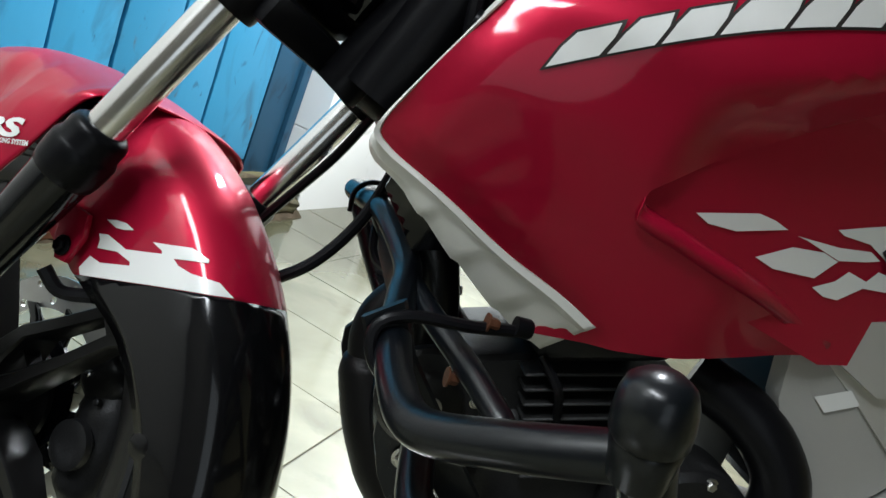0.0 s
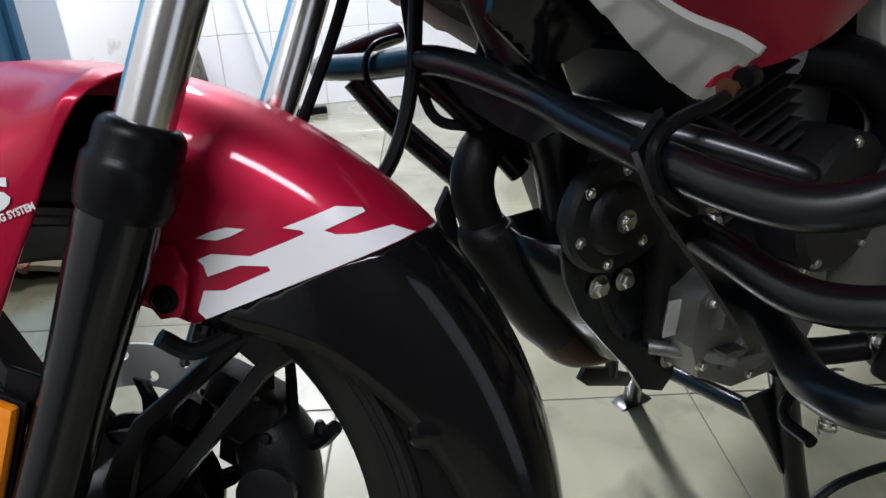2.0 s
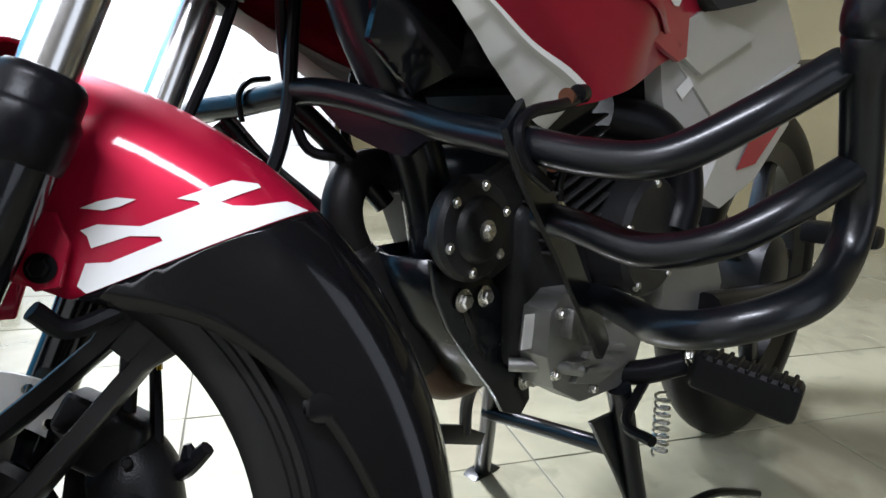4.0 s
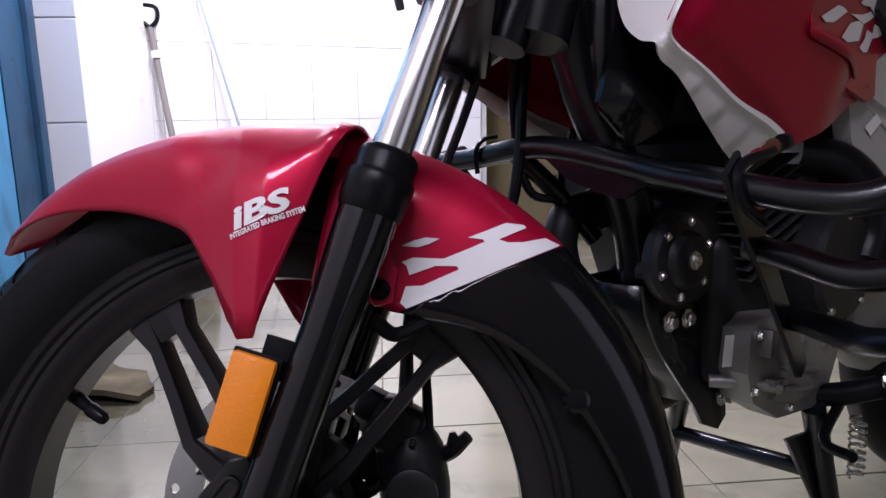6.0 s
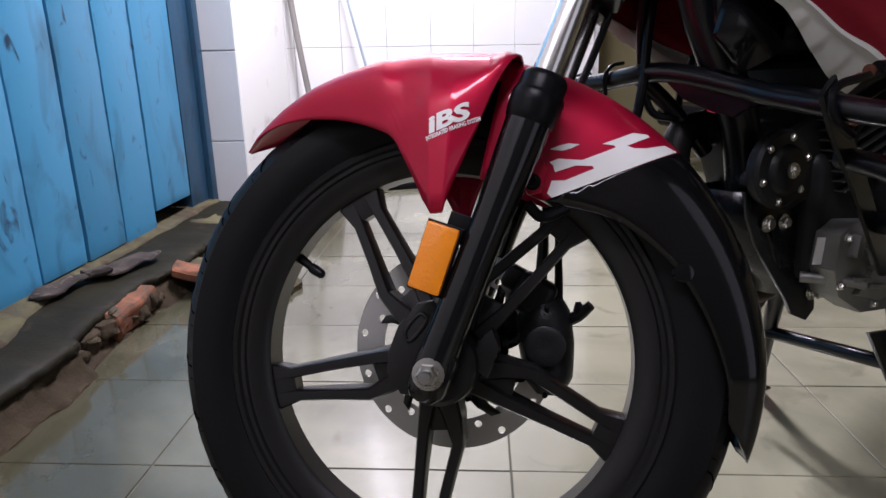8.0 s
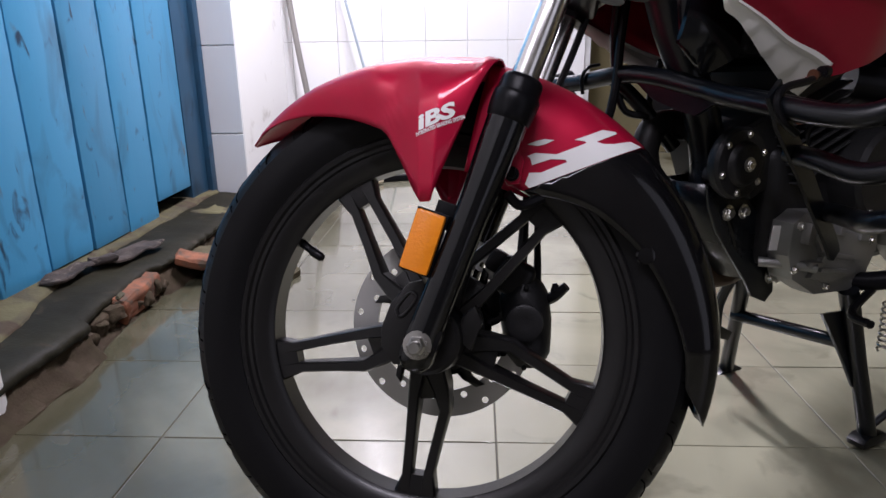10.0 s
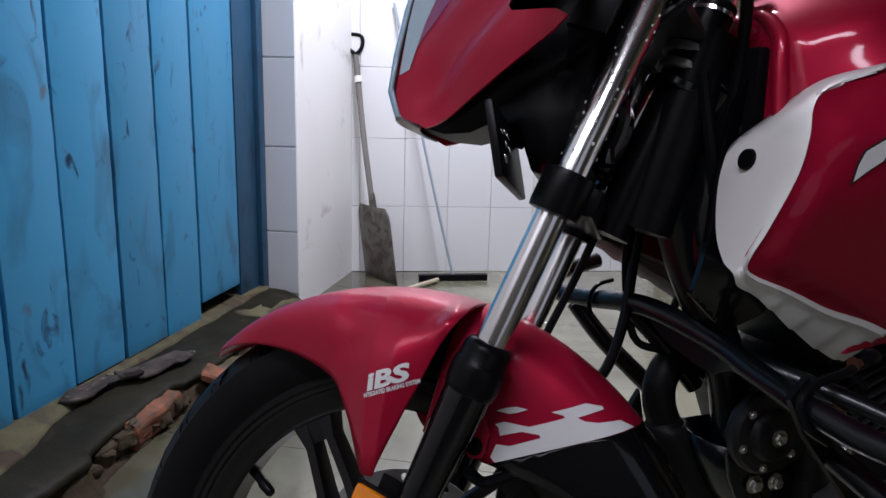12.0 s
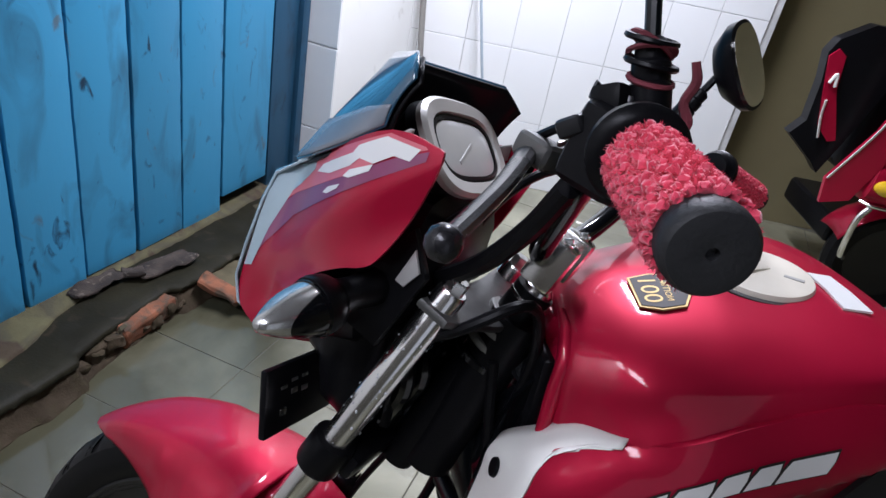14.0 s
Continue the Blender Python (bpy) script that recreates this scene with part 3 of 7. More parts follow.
# ragged lumps of old masonry round them
random.seed(23)
for k in range(9):
    y = 0.5 + 0.052 * k + random.uniform(-0.01, 0.01)
    place = (-0.772 - 0.008 * random.random(), y, 0.022 + 0.03 * random.random())
    put("masonry_lump", rough_block((0.05, random.uniform(0.035, 0.07), random.uniform(0.025, 0.05)), 40.0 + k, 0.01, 20), DULLB, step, ROOM @ pose(*place, random.uniform(-12, 12), random.uniform(-10, 20), random.uniform(-20, 20)), "", 50)


def broken_brick(place, turn, size, seed, material, label, category="brick", name="brick", group="loose bricks at the step"):
    bm = rough_block(size, seed) if name == "brick" else rough_block(size, seed, 0.013, 15, 6)
    low = min((turn @ v.co).z for v in bm.verts)
    m = Matrix.Translation((place[0], place[1], place[2] - low)) @ turn
    return tagged(put(name, bm, material, None, m, "", 50), label, category, group)


broken_brick((-0.392, 1.158, 0.03), pose(0, 0, 0, 14, 11, -10), (0.145, 0.05, 0.03), 8.0, BRICK, "orange brick fragment tipped on the floor tiles")
broken_brick((-0.688, 0.993, 0.102), pose(0, 0, 0, 0, 0, 72), (0.17, 0.06, 0.008), 12.0, FLAKE, "brown crumbled mortar clod lying on the cement step", "rubble", "mortar_clod", "rubble at the step")
broken_brick((-0.576, 1.169, 0.094), pose(0, 0, 0, 0, 0, 64), (0.2, 0.075, 0.008), 15.0, FLAKE, "flat clod of brown mortar on the step", "rubble", "mortar_clod", "rubble at the step")
broken_brick((-0.63, 1.08, 0.1), pose(0, 0, 0, 0, 0, 30), (0.07, 0.05, 0.018), 19.0, FLAKE, "small brown mortar crumb on the step", "rubble", "mortar_clod", "rubble at the step")
broken_brick((-0.545, 0.87, 0.074), pose(0, 0, 0, 0, 0, 50), (0.03, 0.018, 0.012), 31.0, SILL, "small pale stone chip on the step", "rubble", "stone_chip", "rubble at the step")


def shard():
    """Thin brown sheet of broken slab lying on the floor by the bricks."""
    out = [(-0.46, 1.18), (-0.4, 1.135), (-0.3, 1.13), (-0.15, 1.09), (-0.125, 1.16), (-0.14, 1.26), (-0.22, 1.34), (-0.355, 1.4), (-0.43, 1.34)]
    bm = bmesh.new()
    bm.faces.new([bm.verts.new((x + 0.26, y - 1.2, 0)) for x, y in out])
    bmesh.ops.triangulate(bm, faces=bm.faces[:])
    bmesh.ops.subdivide_edges(bm, edges=bm.edges[:], cuts=5, use_grid_fill=True)
    ext = bmesh.ops.extrude_face_region(bm, geom=bm.faces[:])["geom"]
    bmesh.ops.translate(bm, verts=[v for v in ext if isinstance(v, bmesh.types.BMVert)], vec=(0, 0, 0.014))
    for v in bm.verts:
        v.co.x += 0.012 * noise.noise((v.co.x * 19, v.co.y * 19, 1))
        v.co.y += 0.012 * noise.noise((v.co.x * 19, v.co.y * 19, 6))
        v.co.z += 0.006 * noise.noise((v.co.x * 14, v.co.y * 14, 3)) + 0.2 * max(0, 0.09 - v.co.x - 0.3 * v.co.y)
    low = min(v.co.z for v in bm.verts)
    return tagged(put("slab_shard", bm, MUD, None, Matrix.Translation((-0.26, 1.2, 0.001 - low)), "", 50), "brown broken slab shard lying on the floor", "rubble", "rubble at the step")


shard()
broken_brick((-0.385, 1.8, 0.0), pose(0, 0, 0, 5, 4, 74), (0.3, 0.15, 0.06), 21.0, SILL, "pale lump of broken cement beside the step", "rubble", "cement_lump", "rubble at the step")
broken_brick((-0.39, 1.57, 0.0), pose(0, 0, 0, 4, -5, 60), (0.16, 0.09, 0.045), 25.0, MUD, "brown lump of broken cement on the tiles", "rubble", "cement_lump", "rubble at the step")


def shovel():
    """Square-mouthed shovel leaning in the corner: shaft, grip and blade."""
    base = Vector((0.03, 2.50, 0.0))
    top = Vector((-0.1, 2.655, 1.06))
    r = root("shovel", base, "worn steel shovel with grey wooden shaft leaning in the corner", "shovel")
    low = base + (top - base) * 0.28
    tubeb = tube(bmesh.new(), [low, (low + top) / 2 + Vector((-0.006, 0, 0)), top], 0.014, 10)
    put("shaft", tubeb, WOODG, r)
    m = along(top, top + (top - base))
    bm = bmesh.new()
    side = Vector((1, 0, 0))
    d = (top - base).normalized()
    tube(bm, [top, top + side * 0.035 + d * 0.04, top + side * 0.035 + d * 0.09, top - side * 0.035 + d * 0.09, top - side * 0.035 + d * 0.04, top], 0.009, 8)
    put("grip", bm, BLACK, r)
    # blade: a dished sheet
    w = 0.135
    u = side * 0.55 + Vector((0, -0.8, 0.0))
    u.normalize()
    rings = []
    for i in range(12):
        f = i / 11
        c = base + d * (0.36 * (1 - f))
        rings.append([c + u * (w * s * (1.0 if f > 0.12 else 0.82 + 1.5 * f)) + Vector((0.1, -0.28, 0)) * (0.1 * (1 - abs(s) ** 2)) * (1 - 0.5 * f) for s in [k / 5 - 1 for k in range(11)]])
    bm = loft(rings, False)
    ob = put("blade", bm, SHOVEL, r)
    sol = ob.modifiers.new("thick", "SOLIDIFY")
    sol.thickness = 0.003
    bm = tube(bmesh.new(), [base + d * 0.28, base + d * 0.42], [0.02, 0.016], 10)
    put("socket", bm, SHOVEL, r)
    bm = lathe(bmesh.new(), [(0.02, 0), (0.02, 0.03)], 12, along(base + d * 0.95, top))
    put("collar", bm, COWLW, r)


shovel()


def broom():
    """Wiper with a pale blue stick and black head, and its fallen straw handle."""
    foot = Vector((0.38, 2.5, 0.02))
    r = root("floor_wiper", foot, "floor wiper with pale blue stick leaning on the tiled wall", "floor wiper")
    put("stick", tube(bmesh.new(), [foot, foot + Vector((-0.12, 0.08, 0.5)), Vector((0.08, 2.655, 1.3))], 0.0065, 8), BLUEST, r)
    put("blade", block(bmesh.new(), (0.34, 0.04, 0.03), Matrix.Translation(foot + Vector((0, 0, -0.004))) @ pose(0, 0, 0, 0, 0, 4), 0.006), BLACK, r)
    bm = tube(bmesh.new(), [Vector((0.1, 2.22, 0.016)), Vector((0.3, 2.44, 0.018))], 0.011, 8)
    tagged(put("stick", bm, STRAW), "pale straw-coloured stick lying on the floor", "stick")


broom()


def rod():
    bm = tube(bmesh.new(), [Vector((-0.185, 2.60, 0.0)), Vector((-0.19, 2.62, 1.1)), Vector((-0.185, 2.63, 1.9))], 0.006, 8)
    tagged(put("thin_rod", bm, WOODG), "thin grey rod standing in the corner by the shovel", "rod")


rod()


def tube_fixture(place, turn):
    r = root("tube_light", place, "unseen white ceiling tube light fitting", "ceiling light", "ceiling tube lights")
    put("housing", block(bmesh.new(), (1.24, 0.28, 0.05), Matrix.Translation((place[0], place[1], 2.572)) @ pose(0, 0, 0, 0, 0, turn), 0.006), COWLW, r)
    put("tube", tube(bmesh.new(), [Vector((place[0], place[1], 2.51)) + pose(0, 0, 0, 0, 0, turn).to_3x3() @ Vector((s * 0.6, 0, 0)) for s in (-1, 1)], 0.014, 10), WHITE, r)
    put("holder", block(bmesh.new(), (1.2, 0.02, 0.05), Matrix.Translation((place[0], place[1], 2.53)) @ pose(0, 0, 0, 0, 0, turn), 0.004), COWLW, r)


tube_fixture((0.4, 1.6, 2.5), 90)
# unseen fitting added to go with the near-side fill
tube_fixture((-0.55, -1.15, 2.5), -35)

# ---- motorcycle: the steered front (local x rearward, y to its right, z up, from the wheel's middle) ----
AZ, LE = radians(22.0), radians(-16.1)
AXLE_N = Vector((math.sin(AZ) * math.cos(LE), math.cos(AZ) * math.cos(LE), math.sin(LE)))
FRONT_X = Vector((math.cos(AZ), -math.sin(AZ), 0))
FRONT_Z = FRONT_X.cross(AXLE_N)
HUB = Vector((0, -0.105, 0.33)) + 0.105 * AXLE_N
HEAD = Matrix(((FRONT_X.x, AXLE_N.x, FRONT_Z.x, HUB.x), (FRONT_X.y, AXLE_N.y, FRONT_Z.y, HUB.y), (FRONT_X.z, AXLE_N.z, FRONT_Z.z, HUB.z), (0, 0, 0, 1)))
FRONT = HEAD @ Matrix.Translation((0, 0.018, 0))  # the wheel's own plane
WHEEL = FRONT @ Matrix.Scale(1.02, 4)
BODY = Matrix.Translation((0, -0.063, 0)) @ pose(0, 0, 0, 0, 0, 13) @ pose(0, 0, 0, -2.5, 0, 0)
SIDE = pose(0, 0, 0, -90, 0, 0)  # turns a lathe's axis to y

bike = root("motorcycle", (0.45, 0.1, 0), "red and black motorcycle with white checker stickers, parked on its stand", "motorcycle")


def front(name, bm, material, parent=None, label="", angle=35):
    return put(name, bm, material, parent or bike, FRONT, label, angle)


# wheel
TREAD = [(0.236, -0.028), (0.25, -0.037), (0.27, -0.0405), (0.288, -0.0375), (0.297, -0.031), (0.3045, -0.021), (0.3095, -0.01), (0.3115, 0)]
ring = TREAD + [(r, -y) for r, y in reversed(TREAD[:-1])] + [(0.234, 0.02), (0.234, -0.02)]
bm = bmesh.new()
SEG = 288
lathe(bm, [(r, y) for r, y in ring], SEG, SIDE, True)
bm.verts.ensure_lookup_table()
for i, v in enumerate(bm.verts):
    row, col = divmod(i, SEG)
    if row in (4, 5) and (col + (0 if row == 4 else 2)) % 12 == 0 or row in (9, 10) and (col + 6) % 12 == 0:
        v.co *= 1 - 0.0035 / 0.3
    if row in (6, 8) and col % 24 in (3, 4):
        v.co.x, v.co.z = v.co.x * 0.992, v.co.z * 0.992
wheel = new("front_wheel")
wheel.matrix_basis = WHEEL
wheel.parent = bike
wheel.matrix_parent_inverse = bike.matrix_basis.inverted()
tagged(wheel, "black five-spoke alloy front wheel with disc brake")
put("tyre", bm, RUBBER, wheel, WHEEL, "black rubber tyre with grooved tread", 25)
# sipes: black strips laid on the tread, standing in for shaded grooves
for side in (-1, 1):
    path = []
    for j, (r, y) in enumerate(((0.3108, -0.006), (0.3099, -0.01), (0.3052, -0.0205), (0.3, -0.028), (0.2965, -0.0318), (0.291, -0.0365))):
        a = radians((0, 0.6, 2.4, 3.6, 4.2, 4.6)[j])
        path.append((0.9963 * r * math.cos(a), y * -side * 0.97, 0.9963 * r * math.sin(a)))
    for pts, r in ((path, 0.0016), ([(p[0] * math.cos(0.05) - p[2] * math.sin(0.05), p[1], p[0] * math.sin(0.05) + p[2] * math.cos(0.05)) for p in path[3:]], 0.0012)):
        bm = tube(bmesh.new(), pts, r, 5, True, 2)
        me = bpy.data.meshes.new("sipe")
        bm.to_mesh(me)
        bm.free()
        me.materials.append(VOID)
        for k in range(30):
            ob = new("sipe", me)
            ob.parent = wheel
            ob.matrix_parent_inverse = parent_world(wheel).inverted()
            ob.matrix_basis = WHEEL @ pose(0, 0, 0, 0, 12 * k + (0 if side < 0 else 6), 0)
half = [(0.2415, -0.029), (0.2425, -0.033), (0.2395, -0.0355), (0.235, -0.0345), (0.2325, -0.031), (0.2285, -0.0305), (0.2265, -0.0275), (0.2215, -0.027), (0.214, -0.024), (0.207, -0.0215), (0.2025, -0.017)]
put("rim", lathe(bmesh.new(), half + [(r, -y) for r, y in reversed(half)], 120, SIDE, True), RIMB, wheel, WHEEL, "satin black cast rim", 28)


def bar_plate(bm, path, width, y0, y1, m):
    """A flat bar along (radius, offset) points, tapering in width and depth."""
    n = len(path)
    rows = []
    for i, (rho, tau) in enumerate(path):
        a, b = Vector(path[max(i - 1, 0)]), Vector(path[min(i + 1, n - 1)])
        t = (b - a).normalized()
        no = Vector((-t.y, t.x))
        w = width[i] / 2
        dep = y0[i] if isinstance(y0, (list, tuple)) else y0
        p, q = Vector((rho, tau)) + no * w, Vector((rho, tau)) - no * w
        c = 0.25 * w
        rows.append([m @ Vector(v) for v in ((p.x, -dep + 0.003, p.y), (p.x - no.x * c, -dep, p.y - no.y * c), (q.x + no.x * c, -dep, q.y + no.y * c), (q.x, -dep + 0.003, q.y), (q.x, dep - 0.003, q.y), (p.x, dep - 0.003, p.y))])
    made = loft(rows)
    me = bpy.data.meshes.new("tmp")
    made.to_mesh(me)
    made.free()
    bm.from_mesh(me)
    bpy.data.meshes.remove(me)


for k in range(5):
    m = pose(0, 0, 0, 0, -(121 + 72 * k), 0)
    bm = bmesh.new()
    bar_plate(bm, [(0.04, -0.012), (0.08, -0.014), (0.13, -0.0135), (0.18, -0.0125), (0.208, -0.016)], [0.02, 0.014, 0.0125, 0.0125, 0.024], [0.026, 0.022, 0.016, 0.014, 0.014], 0, m)
    bar_plate(bm, [(0.04, 0.006), (0.066, 0.018), (0.093, 0.026), (0.13, 0.0205), (0.175, 0.0145), (0.208, 0.016)], [0.026, 0.02, 0.0135, 0.0125, 0.0125, 0.024], [0.026, 0.023, 0.02, 0.016, 0.014, 0.014], 0, m)
    bar_plate(bm, [(0.178, 0.0005), (0.19, 0.0005), (0.208, 0.0)], [0.018, 0.026, 0.05], [0.012, 0.0135, 0.014], 0, m)
    bar_plate(bm, [(0.03, 0.0), (0.06, 0.001), (0.082, 0.005)], [0.05, 0.036, 0.03], [0.02, 0.016, 0.01], 0, m)
    put("spoke", bm, RIMB, wheel, WHEEL, "", 30)
bm = lathe(bmesh.new(), [(0.012, -0.052), (0.034, -0.052), (0.04, -0.046), (0.043, -0.03), (0.047, -0.02), (0.047, 0.02), (0.05, 0.032), (0.058, 0.034), (0.058, 0.04), (0.012, 0.044)], 40, SIDE)
put("hub", bm, RIMB, wheel, WHEEL)
# speedometer drive with its window, and hub lugs
bm = lathe(bmesh.new(), [(0.01, -0.076), (0.036, -0.076), (0.041, -0.072), (0.043, -0.06), (0.044, -0.05), (0.01, -0.05)], 40, SIDE)
plate(bm, [(-0.05, -0.01), (-0.05, 0.012), (-0.04, 0.04), (-0.02, 0.064), (-0.004, 0.068), (0.006, 0.05), (0.012, 0.02), (-0.01, -0.03), (-0.035, -0.03)], 0.016, Matrix.Translation((0, -0.078, 0)), 0.004)
put("speedometer_drive", bm, RIMB, wheel, WHEEL)
bm = tube(bmesh.new(), [(-0.03, -0.0785, 0.026), (-0.031, -0.0785, 0.036), (-0.018, -0.0785, 0.053), (-0.01, -0.0785, 0.05), (-0.012, -0.0785, 0.042), (-0.024, -0.0785, 0.027), (-0.03, -0.0785, 0.026)], 0.0022, 8)
put("window", bm, RIMB, wheel, WHEEL)
bm = plate(bmesh.new(), [(0.052, -0.012), (0.064, 0.02), (0.055, 0.04), (0.04, 0.026), (0.034, 0.0)], 0.018, Matrix.Translation((0, -0.062, 0)), 0.003)
put("hub_cover", bm, RIMB, wheel, WHEEL)


def disc_ring(r0, r1, holes, thick):
    """Brake disc with two rows of real holes."""
    bm = bmesh.new()
    nt, nr = holes * 4, 4
    grid = [[None] * nt for _ in range(2 * nr + 1)]
    for j in range(2 * nr + 1):
        for i in range(nt):
            a, r = 2 * math.pi * i / nt, r0 + (r1 - r0) * j / (2 * nr)
            grid[j][i] = bm.verts.new((r * math.cos(a), 0, r * math.sin(a)))
    for j in range(2 * nr):
        for i in range(nt):
            s, q = (i // 4) % 2, i % 4
            row = j // nr
            inner = j % nr
            if row == s and q in (1, 2) and inner in (1, 2):
                continue
            bm.faces.new((grid[j][i], grid[j][(i + 1) % nt], grid[j + 1][(i + 1) % nt], grid[j + 1][i]))
    for k in range(holes):
        row = k % 2
        c = grid[row * nr + 2][(k * 4 + 2) % nt].co.copy()
        for j in range(1, 4):
            for q in range(1, 4):
                v = grid[row * nr + j][(k * 4 + q) % nt]
                if (j, q) != (2, 2):
                    v.co = c + (v.co - c).normalized() * 0.0046
    bmesh.ops.delete(bm, geom=[v for v in bm.verts if not v.link_faces], context="VERTS")
    ext = bmesh.ops.extrude_face_region(bm, geom=bm.faces[:])["geom"]
    bmesh.ops.translate(bm, verts=[v for v in ext if isinstance(v, bmesh.types.BMVert)], vec=(0, thick, 0))
    bmesh.ops.translate(bm, verts=bm.verts, vec=(0, 0.056, 0))
    return bm


put("brake_disc", disc_ring(0.087, 0.1215, 28, 0.004), DISC, wheel, WHEEL, "drilled steel brake disc")
bm = lathe(bmesh.new(), [(0.03, 0.05), (0.066, 0.05), (0.066, 0.0545), (0.03, 0.0545)], 30, SIDE, True)
for k in range(10):
    m = pose(0, 0, 0, 0, -36 * k - 12, 0)
    put("carrier_arm", plate(bmesh.new(), [(0.06, -0.013), (0.075, -0.009), (0.092, 0.002), (0.094, 0.014), (0.078, 0.006), (0.06, 0.004)], 0.005, m @ Matrix.Translation((0, 0.0505, 0)), 0.001), GLOSSB, wheel, WHEEL)
put("disc_carrier", bm, GLOSSB, wheel, WHEEL)
bm = hex_bolt(bmesh.new(), (0, -0.1165, 0), (0, -1, 0), 0.0112, 0.011)
lathe(bm, [(0.0058, -0.137), (0.0066, -0.135), (0.0066, -0.12), (0.0, -0.12)], 12, SIDE)
front("axle_nut", bm, STEEL, None, "zinc axle nut")
bm = tube(bmesh.new(), [(-0.187, 0.004, 0.112), (-0.178, 0.0, 0.105), (-0.16, -0.006, 0.094)], [0.0075, 0.0062, 0.005], 8)
lathe(bm, [(0.0055, 0), (0.0065, 0.004), (0.0055, 0.018), (0.004, 0.02)], 10, along((-0.161, -0.0058, 0.0945), (-0.135, -0.014, 0.08)))
put("valve", bm, BLACK, wheel, WHEEL)


# forks
RAKE, LEG_X, LEG_Y = Vector((0.356, 0, 1)).normalized(), 0.001, 0.098


def fork(side):
    y = LEG_Y * side
    d = RAKE
    o = Vector((LEG_X, y, 0))
    holder = new("fork_leg")
    holder.matrix_basis = FRONT
    holder.parent = bike
    holder.matrix_parent_inverse = bike.matrix_basis.inverted()
    tagged(holder, "telescopic fork leg, chrome tube in a black slider")
    m = along(o, o + d)
    prof = [(0.0, -0.03), (0.014, -0.03), (0.0195, -0.022), (0.0205, 0.0), (0.0195, 0.05), (0.0195, 0.17), (0.0208, 0.2), (0.0225, 0.235), (0.0235, 0.272)]
    bm = lathe(bmesh.new(), prof, 28, m)
    block(bm, (0.042, 0.03, 0.05), Matrix.Translation((0.002, y, 0.0)) @ pose(0, 0, 0, 0, 19.6, 0), 0.01)
    put("slider", bm, GLOSSB, holder, FRONT)
    bm = lathe(bmesh.new(), [(0.0225, 0.262), (0.0245, 0.264), (0.0258, 0.271), (0.0264, 0.281), (0.0263, 0.29), (0.0248, 0.293), (0.0236, 0.295), (0.0234, 0.306), (0.0222, 0.31), (0.0195, 0.313), (0.0161, 0.314)], 28, m)
    put("dust_boot", bm, BLACK, holder, FRONT)
    put("tube", lathe(bmesh.new(), [(0.0155, 0.31), (0.0155, 0.69), (0.0135, 0.694), (0.0, 0.694)], 28, m), CHROME, holder, FRONT, "polished chrome fork tube")
    put("clamp", lathe(bmesh.new(), [(0.0155, 0.445), (0.0235, 0.446), (0.0245, 0.45), (0.0245, 0.482), (0.0235, 0.486), (0.0155, 0.487)], 24, m), BLACK, holder, FRONT)
    random.seed(11 + side)
    bm = bmesh.new()
    for k in range(70):
        h, ang, r = random.uniform(0.49, 0.68), random.uniform(0, 2 * math.pi), random.uniform(0.0006, 0.0016)
        p = m @ Vector((0.0155 * math.cos(ang), 0.0155 * math.sin(ang), h))
        bmesh.ops.create_icosphere(bm, subdivisions=1, radius=r, matrix=Matrix.Translation(p) @ Matrix.Diagonal((1, 1, 1.4, 1)))
    dew = put("dew", bm, WATER, holder, FRONT)
    dew["kind"] = "stuff"
    if side < 0:
        # amber reflector on its bracket
        rm = Matrix.Translation((0.001, -0.11, 0.113)) @ pose(0, 0, 0, 0, 17, -4)
        bm = block(bmesh.new(), (0.0345, 0.008, 0.069), rm, 0.004)
        put("reflector", bm, AMBER, holder, FRONT, "amber side reflector")
        bm = block(bmesh.new(), (0.038, 0.004, 0.0725), rm @ Matrix.Translation((0, 0.006, 0)), 0.0015)
        block(bm, (0.03, 0.004, 0.03), Matrix.Translation((0.026, -0.1, 0.142)) @ pose(0, 0, 0, 0, 17, 0), 0.001)
        put("reflector_bracket", bm, BLACK, holder, FRONT)
    return holder


fork(-1)
fork(1)
# clamps between the legs, stem
d = RAKE
at = Vector((LEG_X, 0, 0)) + d * 0.465
bm = block(bmesh.new(), (0.05, 0.195, 0.03), Matrix.Translation(at + Vector((0.012, 0, 0))) @ pose(0, 0, 0, 0, 18.5, 0), 0.008)
hex_bolt(bm, at + Vector((-0.012, -0.076, 0.0)), (-1, 0, 0.3), 0.006, 0.006)
front("lower_clamp", bm, BLACK)
at = Vector((LEG_X, 0, 0)) + d * 0.675
rot = pose(0, 0, 0, 0, 18.5, 0)
bm = bmesh.new()
plate(bm, [(-0.016, -0.118), (0.018, -0.118), (0.045, -0.05), (0.06, 0), (0.05, 0.05), (0.02, 0.12), (-0.02, 0.12), (-0.012, 0.03), (-0.012, -0.03)], 0.01, Matrix.Translation(at) @ rot @ pose(0, 0, 0, -90, 0, 0), 0.004)
front("upper_clamp", bm, PERCH, None, "dull alloy top clamp")
bm = tube(bmesh.new(), [Vector((0.05, 0, 0)) + d * 0.44, Vector((0.05, 0, 0)) + d * 0.7], 0.022, 20)
front("steering_stem", bm, BLACK)
bm = lathe(bmesh.new(), [(0.0, 0.018), (0.012, 0.018), (0.017, 0.014), (0.018, 0.002), (0.024, 0.0), (0.024, -0.004)], 20, along(Vector((0.052, 0, 0)) + d * 0.69, Vector((0.052, 0, 0)) + d * 0.8))
front("stem_nut", bm, CHROME)
